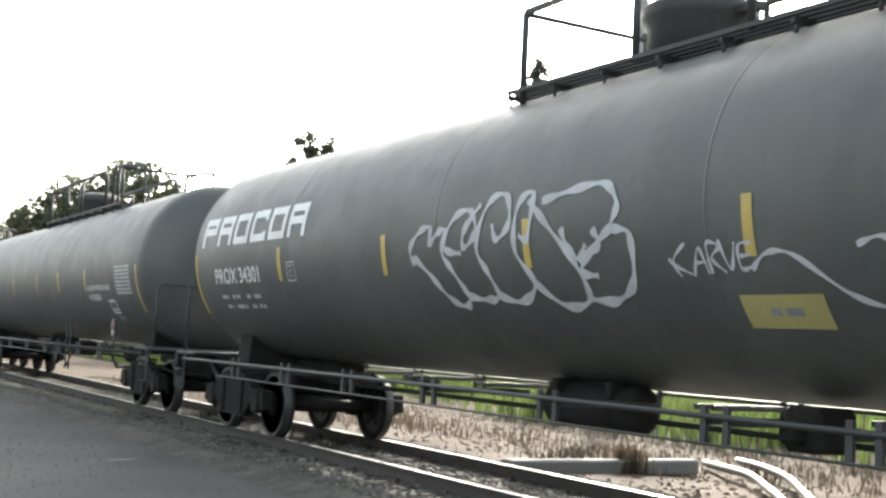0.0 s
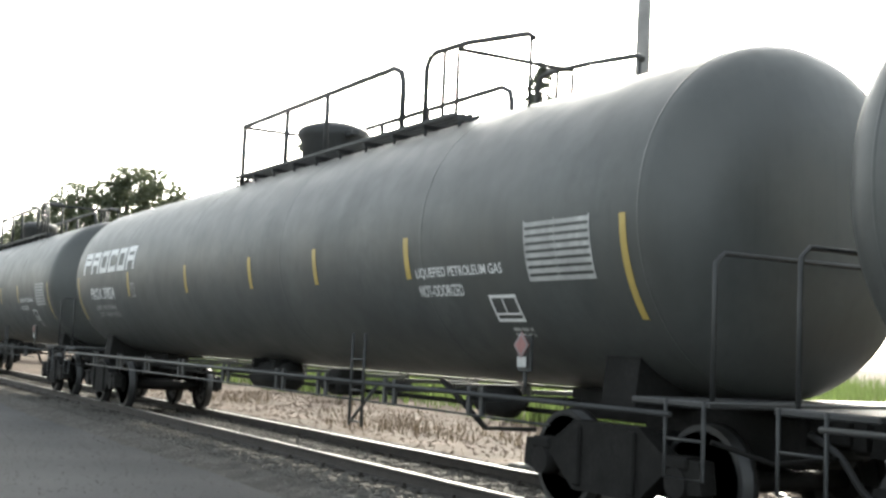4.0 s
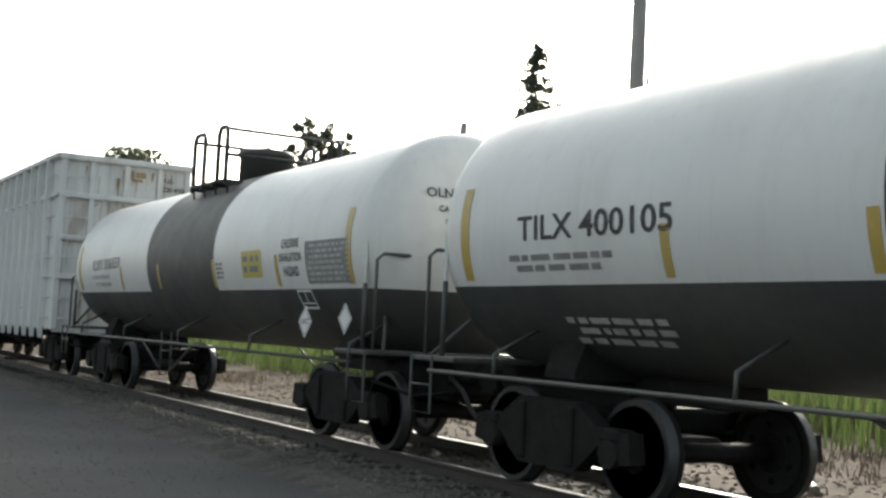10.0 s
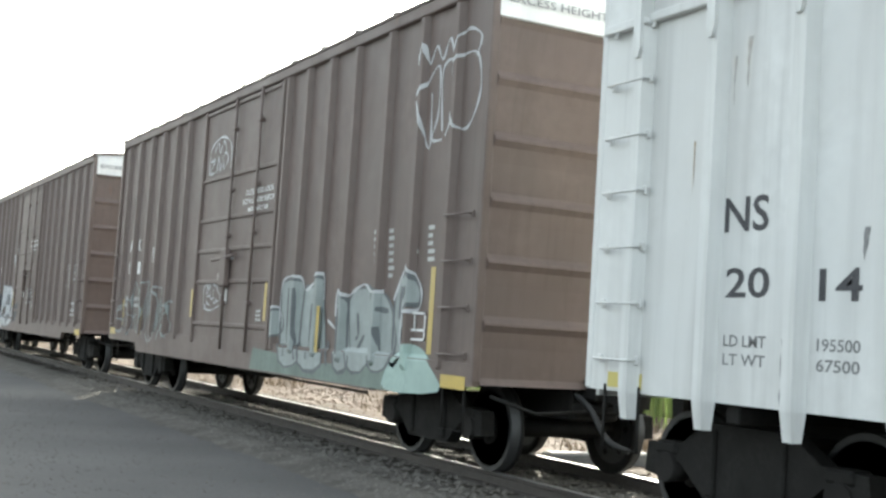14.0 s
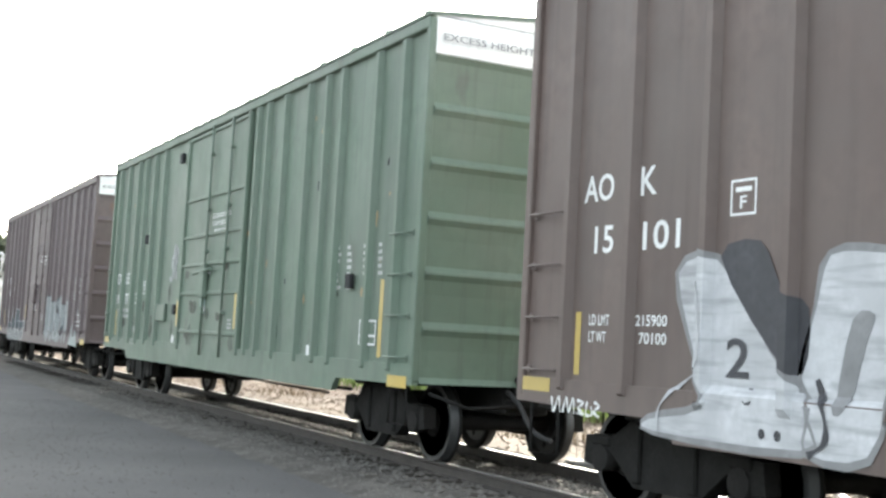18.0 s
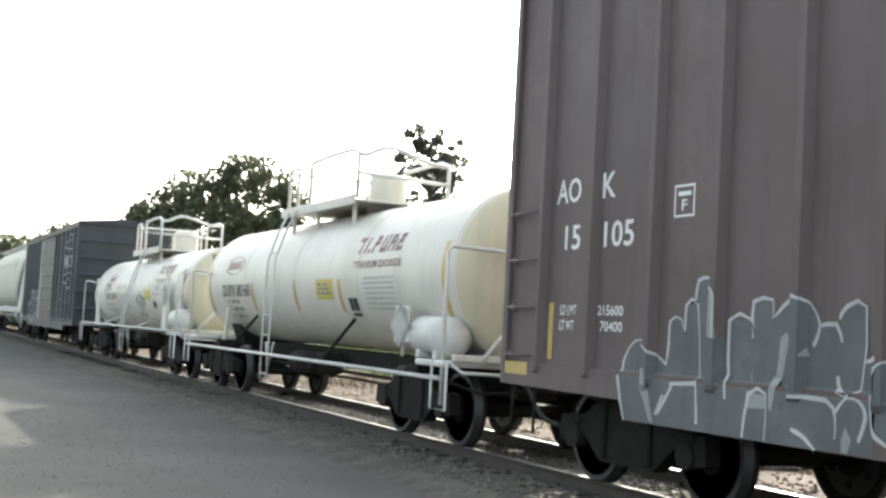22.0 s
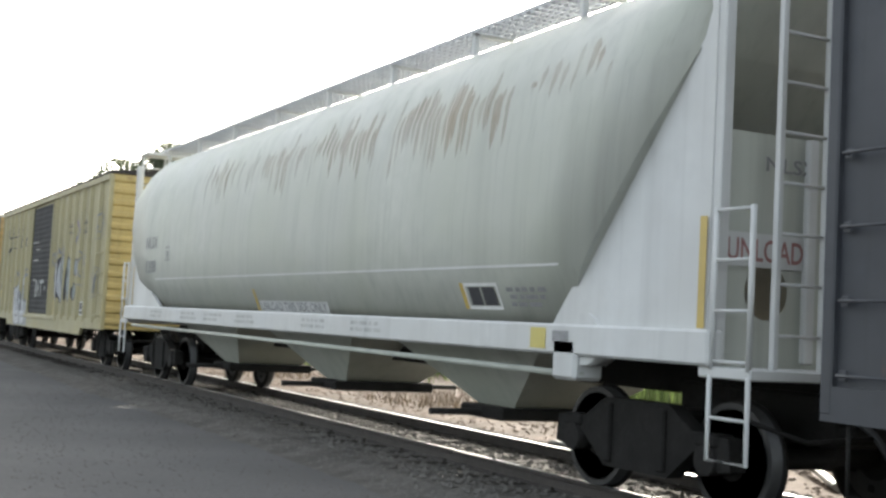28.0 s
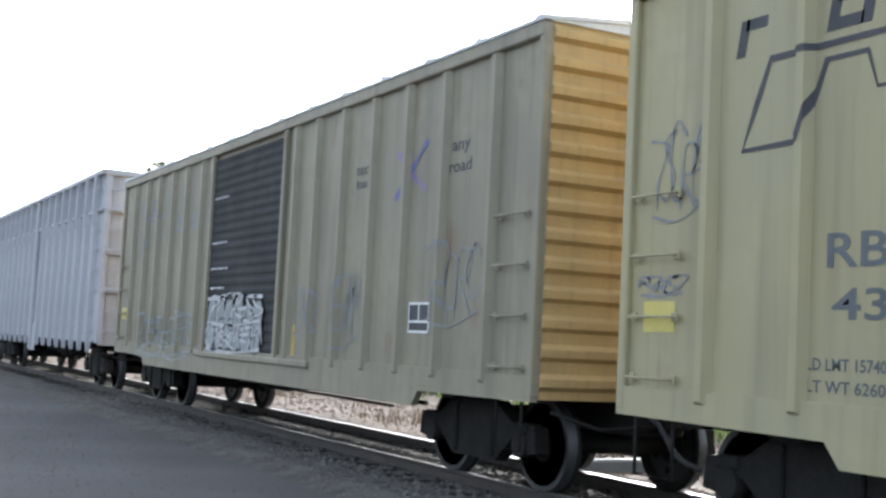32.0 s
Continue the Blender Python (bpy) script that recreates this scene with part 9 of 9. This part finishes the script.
scribble(R, -219.823 - XC, 1.34, 1.194, 0.77, (((0.03, 0.62), (0.12, 0.39)), ((0.1, 0.64), (0.04, 0.42)), ((0.0, 0.47), (0.15, 0.52)), ((0.25, 0.62), (0.18, 0.65), (0.15, 0.56), (0.21, 0.45), (0.26, 0.45), (0.35, 0.55)), ((0.33, 0.75), (0.36, 0.61)), ((0.44, 0.81), (0.4, 0.74), (0.42, 0.65), (0.48, 0.69), (0.47, 0.79), (0.44, 0.81)), ((0.49, 0.51), (0.56, 0.68), (0.59, 0.55), (0.64, 0.69), (0.66, 0.55), (0.74, 0.6), (0.7, 0.49)), ((0.4, 0.49), (0.41, 0.4)), ((0.46, 0.45), (0.47, 0.38)), ((0.54, 0.48), (0.55, 0.42)), ((0.72, 0.39), (0.74, 0.35), (0.84, 0.51)), ((0.4, 0.39), (0.24, 0.31), (0.19, 0.18), (0.23, 0.04), (0.33, 0.1)), ((0.37, 0.17), (0.38, 0.04)), ((0.45, 0.17), (0.45, 0.06)), ((0.58, 0.17), (0.57, 0.12)), ((0.47, 0.22), (0.56, 0.35), (0.64, 0.31), (0.55, 0.23)), ((0.7, 0.27), (0.81, 0.31), (0.88, 0.21), (0.85, 0.09), (0.72, 0.0), (0.59, 0.04), (0.51, 0.06)), ((0.89, 0.74), (0.91, 0.86), (0.95, 0.91)), ((0.96, 1.0), (0.99, 0.94)), ((0.96, 0.39), (1.0, 0.34))), 0.042, SF, SPRAY_DARK, "black spray-painted tag")
lettering(R, "LD LMT 200700 LB 91 000 KG", -224.5 - XC, -222.9 - XC, 1.59, 1.66, SF, PAINT_GREY)
lettering(R, "LT WT 62800 LB 28 300 KG", -224.5 - XC, -222.9 - XC, 1.46, 1.53, SF, PAINT_GREY)
for k, (a, b, z0, z1) in enumerate(((-217.6, -216.2, 1.9, 2.15), (-214.9, -214.0, 1.55, 1.85), (-223.6, -222.4, 1.25, 1.5), (-224.9, -223.8, 2.05, 2.25))):
    tag(R, a - XC, b - XC, z0, z1, PAINT_BLACK if k % 2 else PAINT_GREY, SF, 160 + k, 0.022, 5, "black spray-painted tag")
# dark blue boxcar with a round line emblem
x0, x1 = -244.15, -228.4
DR = scaled(x0, x1, (0.065, 0.115, 0.165, 0.215, 0.265, 0.315, 0.365, 0.70, 0.765, 0.83, 0.895, 0.95))
R, XC, SF, EW = boxcar("boxcar", x0, x1, 0.82, 4.3, NAVY, DR, (-238.0, -234.1), (1.75 - (x1 - x0) / 2, (x1 - x0) / 2 - 1.75), "blackish blue boxcar with a worn globe emblem", door_style="smooth", ladder_rungs=4)
cx, cz = -230.35 - XC, 3.05
lines = [([(cx + 0.98 * math.cos(a), cz + 0.98 * math.sin(a)) for a in (2 * math.pi * k / 36 for k in range(36))], True), ([(cx, cz + 0.9), (cx, cz + 0.25)], False), ([(cx, cz - 0.2), (cx, cz - 0.9)], False)]
for k, z in enumerate((0.82, 0.55, 0.3, -0.28, -0.5, -0.72)):
    w = math.sqrt(max(0.05, 0.95 - z * z))
    sg = -1 if z > 0 else 1
    lines.append((smooth_line([(cx - w, cz + z), (cx - w * 0.5, cz + z + sg * 0.12), (cx + w * 0.45, cz + z + sg * 0.12), (cx + w, cz + z)], 5), False))
strokes(R, lines, 0.04, Stepped(), PAINT_DIM, name="emblem", label="worn white globe emblem of thin lines")
rects(R, "emblem_bars", [(cx - 0.8 + 0.3 * k, cx - 0.58 + 0.3 * k, cz - 0.14, cz + 0.16) for k in range(6)], Stepped(), PAINT_DIM)
lettering(R, "B", -242.75 - XC, -242.52 - XC, 2.05, 2.3, SF, PAINT_WHITE)
lettering(R, "M", -241.95 - XC, -241.7 - XC, 2.05, 2.3, SF, PAINT_WHITE)
lettering(R, "33", -242.85 - XC, -242.45 - XC, 1.6, 1.83, SF, PAINT_WHITE)
lettering(R, "24", -242.05 - XC, -241.68 - XC, 1.6, 1.83, SF, PAINT_WHITE)
bars(R, -242.8 - XC, -242.45 - XC, 1.25, 1.42, 2, SF, PAINT_DIM, seed=171)
bars(R, -242.05 - XC, -241.7 - XC, 1.2, 1.4, 2, SF, PAINT_DIM, seed=172)
rects(R, "reflector", [(-243.65 - XC, -243.58 - XC, 1.08, 1.95)], SF, REFLECT, "yellow reflective tape")
lettering(R, "BM 3324", 0.62, 1.12, 4.1, 4.2, Endwise(EW.x + 0.03), PAINT_WHITE)
throw_up(R, -241.5 - XC, -238.6 - XC, 0.8, 2.15, 3, SPRAY_DARK, SPRAY_GREY, Stepped(), 173, 0.06, "grey bubble graffiti")
v = [(-240.35 - XC + 0.27 * math.cos(a), 2.0 + 0.17 * math.sin(a)) for a in (2 * math.pi * k / 20 for k in range(20))]
strokes(R, [(v, True)], 0.1, Flat(-1.515), SPRAY_PALE, label="white graffiti ring")
throw_up(R, -234.0 - XC, -229.4 - XC, 0.85, 1.75, 6, SPRAY_HAZE, SPRAY_DARK, Stepped(), 174, 0.04, "faded grey graffiti")
# hopper
hopper_car(-263.35, -244.9, "dingy white covered hopper with rust-washed sides")


def rail_boxcar(x0, x1, mat, label, fresh, seed):
    ink = PAINT_BLACK if fresh else PAINT_GREY
    sh = (0.062, 0.12, 0.173, 0.232, 0.285, 0.343, 0.612, 0.66, 0.714, 0.77, 0.826, 0.881, 0.945)
    # End paint brighter and warmer than the sides: bounced sunlight put into its colour.
    r = boxcar("boxcar", x0, x1, 0.82, 4.28, mat, scaled(x0, x1, sh), (x0 + (x1 - x0) * 0.375, x0 + (x1 - x0) * 0.59), (1.7 - (x1 - x0) / 2, (x1 - x0) / 2 - 1.7), label, end_style="ridges", door_style="corrugated", roof_mat=RAIL_SIDE if fresh else CHALK, end_mat=material("bounce-lit yellow end" if fresh else "bounce-lit orange end", (0.45, 0.345, 0.135) if fresh else (0.44, 0.31, 0.13), 0.6, vary=0.12, streak=0.4, rust=0.12))
    root, xc, sf, ew = r
    L = x1 - x0
    # track-shaped emblem and word shapes
    u = -L / 2
    t = 0.05
    side = Stepped()
    strokes(root, [([(u + a, b) for a, b in ((1.29, 2.79), (1.42, 3.1), (1.55, 3.4), (2.4, 3.4), (3.22, 3.4), (3.19, 3.05), (2.48, 3.06), (2.4, 3.3), (2.06, 3.3), (1.86, 2.8))], True)], 0.045, side, ink, name="emblem", label="outlined track emblem")
    for k, (a, z) in enumerate(((1.2, 3.46), (2.05, 3.48), (3.05, 3.5), (3.9, 3.5), (3.76, 3.04), (4.66, 3.05), (5.5, 3.06))):
        h = 0.26 if k not in (2, 3, 4) else 0.36
        w = 0.3 if k not in (2, 3) else 0.1
        rects(root, "word_mark", [(u + a, u + a + 0.09, z, z + h), (u + a + 0.09, u + a + w, z + 0.18, z + 0.26)] + ([(u + a + w - 0.02, u + a + w + 0.07, z, z + 0.26), (u + a + 0.09, u + a + w, z, z + 0.08)] if k in (1, 4, 5, 6) else []), side, ink, "slanted block letter shape", slant=0.2)
    if fresh:
        lettering(root, "RB", u + 2.1, u + 2.6, 1.95, 2.17, sf, SPRAY_DARK)
        lettering(root, "OX", u + 2.9, u + 3.35, 1.98, 2.2, sf, SPRAY_DARK)
        lettering(root, "43", u + 2.15, u + 2.6, 1.62, 1.82, sf, SPRAY_DARK)
        lettering(root, "209", u + 2.9, u + 3.45, 1.64, 1.84, sf, SPRAY_DARK)
        lettering(root, "LD LMT 157400", u + 1.95, u + 2.65, 1.3, 1.38, sf, SPRAY_DARK)
        lettering(root, "LT WT 62600", u + 1.95, u + 2.65, 1.16, 1.24, sf, SPRAY_DARK)
    a = u + L * 0.725
    a -= 0.18 if fresh else -0.1
    lettering(root, "next", a + 0.08, a + 0.45, 3.27, 3.39, sf, PAINT_BLACK)
    lettering(root, "load", a + 0.1, a + 0.45, 3.11, 3.23, sf, PAINT_BLACK)
    b = u + L * 0.838
    b -= 0.18 if fresh else -0.74
    lettering(root, "any", b + 0.05, b + 0.42, 3.25, 3.38, sf, PAINT_BLACK)
    lettering(root, "road", b, b + 0.46, 3.07, 3.2, sf, PAINT_BLACK)
    m = u + L * (0.80 if fresh else 0.83)
    strokes(root, [(smooth_line([(m - 0.36, 3.42), (m - 0.08, 3.24), (m + 0.1, 3.1), (m + 0.36, 2.96)], 5), False)], 0.085, sf, PAINT_PURPLE, name="emblem_cross")
    strokes(root, [(smooth_line([(m - 0.36, 2.9), (m - 0.1, 3.1), (m + 0.08, 3.24), (m + 0.36, 3.48)], 5), False)], 0.085, sf, PAINT_BLUE, name="emblem_cross", extra=0.004)
    zw = 1.15 if fresh else 1.45
    window_stencil(root, u + L * 0.837, u + L * 0.868, zw, zw + 0.32, sf)
    for q in (0.335, 0.62, 0.815) if fresh else (0.15, 0.335, 0.62, 0.815):
        rects(root, "reflector", [(u + L * q, u + L * q + 0.1, 0.98, 1.5)], sf, REFLECT, "yellow reflective tape")
    rects(root, "notice_patch", [(u + 0.25, u + 0.62, 1.52, 1.75)], sf, STENCIL_YELLOW, "yellow painted patch")
    return root, xc, sf, u, L


R, XC, SF, U, L = rail_boxcar(-280.7, -264.95, YELLOW, "faded yellow boxcar with a black door and graffiti", True, 200)
for pts, mat, lift in (
        ([(-269.98, 2.58), (-269.75, 2.62), (-269.51, 2.54), (-269.54, 1.53), (-269.79, 1.45), (-270.04, 1.48), (-270.0, 2.0)], SPRAY_GREY, 0.0),
        ([(-270.83, 2.38), (-270.54, 2.49), (-270.43, 2.39), (-270.43, 1.48), (-270.66, 1.48), (-270.84, 1.86)], SPRAY_PALE, 0.001),
        ([(-270.15, 2.52), (-270.07, 2.45), (-270.09, 2.12), (-269.81, 1.76), (-269.85, 1.54), (-270.04, 1.52), (-270.17, 1.68)], SPRAY_PALE, 0.003),
        ([(-269.25, 2.48), (-268.99, 2.52), (-268.8, 2.38), (-268.86, 2.0), (-268.64, 1.67), (-268.73, 1.5), (-268.99, 1.5), (-269.19, 1.75), (-269.28, 1.5)], SPRAY_GREY, 0.001),
        ([(-268.34, 2.47), (-268.15, 2.45), (-268.05, 2.33), (-268.17, 2.13), (-268.36, 2.15)], SPRAY_GREY, 0.0),
        ([(-268.09, 2.4), (-267.88, 2.54), (-267.72, 2.44), (-267.74, 2.0), (-268.0, 2.04), (-268.1, 2.16)], SPRAY_PALE, 0.002),
        ([(-268.37, 1.87), (-268.19, 1.88), (-268.07, 1.74), (-268.16, 1.54), (-268.39, 1.52)], SPRAY_GREY, 0.0)):
    letter_shape(R, XC, pts, mat, "white bubble graffiti with black outline", lift, PAINT_BLACK, -0.1)
letter_shape(R, XC, [(-269.88, 2.25), (-269.55, 2.15), (-269.6, 1.98), (-269.85, 1.9), (-269.78, 2.08)], PAINT_BLACK, "dark graffiti gap", 0.005, None, -0.1)
letter_shape(R, XC, [(-269.22, 2.2), (-269.1, 2.28), (-269.08, 2.1), (-269.2, 2.02)], PAINT_BLACK, "dark graffiti gap", 0.005, None, -0.1)
letter_shape(R, XC, [(-267.95, 2.2), (-267.75, 2.12), (-267.78, 2.05), (-267.98, 2.1)], PAINT_BLACK, "dark graffiti gap", 0.005, None, -0.1)
paint(R, "graffiti_fill", [(U + 3.55, 0.74), (U + 6.0, 0.72), (U + 6.0, 1.25), (U + 4.6, 1.15), (U + 3.6, 1.1)], [(0, 1, 2, 3, 4)], Stepped(), SPRAY_MIST, "pale grey spray paint", 0.0)
for pts, mat, lift in (
        (((3.64, 0.8), (3.58, 1.55), (3.76, 1.9), (3.93, 1.98), (3.96, 2.09), (4.3, 2.09), (4.32, 1.98), (4.44, 1.86), (4.55, 1.55), (4.58, 0.82)), SPRAY_PALE, 0.002),
        (((4.74, 0.78), (4.56, 1.3), (4.74, 1.5), (5.4, 1.5), (5.52, 1.2), (5.44, 0.8)), SPRAY_PALE, 0.002),
        (((4.74, 1.48), (4.72, 1.85), (5.3, 1.86), (5.38, 1.5)), SPRAY_GREY, 0.004),
        (((4.7, 1.86), (4.72, 2.1), (4.97, 2.22), (5.22, 2.1), (5.3, 1.86)), SPRAY_PALE, 0.003),
        (((5.58, 1.2), (5.52, 1.95), (5.68, 2.04), (5.95, 2.0), (5.98, 1.45), (5.85, 1.3)), SPRAY_PALE, 0.002)):
    letter_shape(R, -U, pts, mat, "pale figure-shaped graffiti with dark outline", lift, PAINT_GREY, 0.0)
letter_shape(R, -U, ((3.88, 1.35), (3.88, 1.68), (4.24, 1.68), (4.22, 1.35)), PAINT_GREY, "dark graffiti gap", 0.006, None, 0.0)
for pts in (((4.8, 1.12), (5.0, 1.24), (5.35, 1.22)), ((4.85, 0.92), (5.1, 1.02), (5.4, 0.98)), ((3.8, 1.0), (4.3, 0.98)), ((3.95, 0.95), (3.96, 0.8)), ((4.2, 0.95), (4.21, 0.82)), ((5.6, 1.15), (5.8, 1.02), (5.98, 1.1))):
    strokes(R, [(smooth_line([(U + a, b) for a, b in pts], 4), False)], 0.05, Stepped(), PAINT_GREY, label="dark graffiti stroke", extra=0.005)
scribble(R, U + 3.62, 2.13, 0.8, 0.26, (((0.0, 1.0), (0.14, 0.55), (0.28, 1.0)), ((0.14, 0.55), (0.14, 0.05)), ((0.4, 0.2), (0.36, 0.7), (0.52, 0.85), (0.6, 0.4), (0.44, 0.15)), ((0.68, 0.9), (0.7, 0.2), (0.85, 0.15), (0.88, 0.85))), 0.05, Stepped(), PAINT_GREY, "dark spray-painted tag")
scribble(R, U + 5.25, 2.1, 0.75, 0.28, (((0.3, 0.9), (0.05, 0.8), (0.25, 0.5), (0.25, 0.15), (0.0, 0.15)), ((0.45, 0.2), (0.42, 0.8), (0.6, 0.8), (0.62, 0.25), (0.46, 0.2)), ((0.72, 0.9), (0.75, 0.15), (0.95, 0.2))), 0.06, Stepped(), PAINT_GREY, "dark spray-painted tag")
for k, (a, b, z0, z1) in enumerate(((9.55, 10.15, 2.4, 2.75), (10.4, 11.0, 2.5, 2.85), (12.9, 13.7, 1.9, 2.7), (14.3, 15.1, 1.6, 2.3), (0.3, 0.9, 2.4, 3.1), (0.2, 0.7, 1.8, 1.95), (14.4, 15.2, 2.9, 3.5))):
    tag(R, U + a, U + b, z0, z1, PAINT_GREY, Stepped(), 210 + k, 0.025, 5, "dark scribbled tag")
D0 = U + L * 0.375
for a, b, z0, z1 in ((7.08, 7.16, 1.56, 2.0), (7.16, 7.32, 1.93, 2.0), (7.26, 7.34, 1.8, 1.93), (7.16, 7.34, 1.74, 1.81), (7.26, 7.36, 1.56, 1.74), (7.4, 7.48, 1.57, 2.01), (7.48, 7.72, 1.77, 1.84), (7.64, 7.72, 1.57, 2.0), (7.8, 8.42, 1.93, 2.02), (7.96, 8.06, 1.58, 1.93), (8.52, 8.6, 1.74, 1.85), (8.67, 8.75, 1.74, 1.85)):
    rects(R, "graffiti_stroke", [(U + a, U + b, z0, z1)], Flat(-1.505), SPRAY_MIST, "worn white block graffiti on the door")
bars(R, D0 + 0.9, D0 + 2.2, 0.98, 1.08, 1, Flat(-1.505), SPRAY_PALE, seed=221)
for k, z in enumerate((3.05, 2.55, 2.0, 2.85)):
    bars(R, D0 + 0.3 + 0.2 * k, D0 + 1.3 + 0.3 * (k % 2), z, z + 0.06, 1, Flat(-1.505), PAINT_DIM, seed=230 + k)
R, XC, SF, U, L = rail_boxcar(-297.4, -281.95, TAN, "dirty tan boxcar with a scratched black door", False, 240)
throw_up(R, U + L * 0.39, U + L * 0.55, 1.05, 1.9, 6, SPRAY_GREY, PAINT_BLACK, Flat(-1.505), 241, 0.03, "pale crowded graffiti on the door")
tag(R, U + L * 0.39, U + L * 0.55, 1.5, 1.95, SPRAY_PALE, Flat(-1.512), 242, 0.05, 7, "white crowded graffiti on the door")
tag(R, U + L * 0.39, U + L * 0.55, 1.1, 1.5, SPRAY_PALE, Flat(-1.512), 243, 0.05, 8, "white crowded graffiti on the door")
tag(R, U + 1.7, U + 5.2, 0.95, 1.7, SPRAY_MIST, Stepped(), 244, 0.04, 9, "white scribbled tag")
for k, (a, b, z0, z1) in enumerate(((9.6, 10.4, 1.4, 2.0), (10.8, 11.6, 1.3, 2.2), (13.3, 14.4, 1.6, 2.5), (1.6, 3.4, 0.9, 1.6), (3.6, 5.0, 0.9, 1.5))):
    tag(R, U + a, U + b, z0, z1, SPRAY_GREY if k > 2 else PAINT_GREY, Stepped(), 250 + k, 0.03, 5, "faded scribbled tag")
for k, z in enumerate((3.4, 2.7, 2.3, 2.0)):
    bars(R, U + L * 0.39, U + L * 0.45, z, z + 0.06, 1, Flat(-1.505), SPRAY_PALE, seed=260 + k)
# grey cars at the tail
for x0, x1 in ((-315.0, -299.5), (-332.6, -317.1)):
    chip_car("chip_car", x0, x1, 1.0, 4.78, GREY_CAR, "tall faded grey freight car with outside posts", [x0 + 0.55 + 0.9 * k for k in range(17)])


# ---- what moves ----
TRAIN = [(0, 0.00), (1, 8.34), (2, 16.75), (3, 25.28), (4, 33.37), (5, 41.74), (6, 50.11), (7, 58.63), (8, 67.09), (9, 75.36), (10, 84.10), (11, 92.40), (12, 100.99), (13, 109.47), (14, 117.94), (15, 126.46), (16, 135.09), (17, 143.77), (18, 152.28), (19, 161.17), (20, 169.73), (21, 178.44), (22, 187.26), (23, 195.73), (24, 204.35), (25, 212.96), (26, 221.61), (27, 230.08), (28, 238.55), (29, 247.07), (30, 255.67), (31, 264.23), (32, 273.04)]


def motions():
    """The train rolls past; its wheels turn with the way it goes."""
    for root, xc in CARS:
        walk(root, [(t, pose(xc + s, 0, 0)) for t, s in TRAIN])
    step = 1.35 * WHEEL_R
    turns = int(TRAIN[-1][1] / step) + 1
    ts = np.interp([k * step for k in range(turns)], [r[1] for r in TRAIN], [r[0] for r in TRAIN])
    rows = [(float(t), k * 1.35) for k, t in enumerate(ts)] + [(32.0, TRAIN[-1][1] / WHEEL_R)]
    for w, x in WHEELSETS:
        walk(w, [(t, Matrix.Translation((x, 0, WHEEL_R)) @ Matrix.Rotation(a, 4, "Y")) for t, a in rows])


motions()
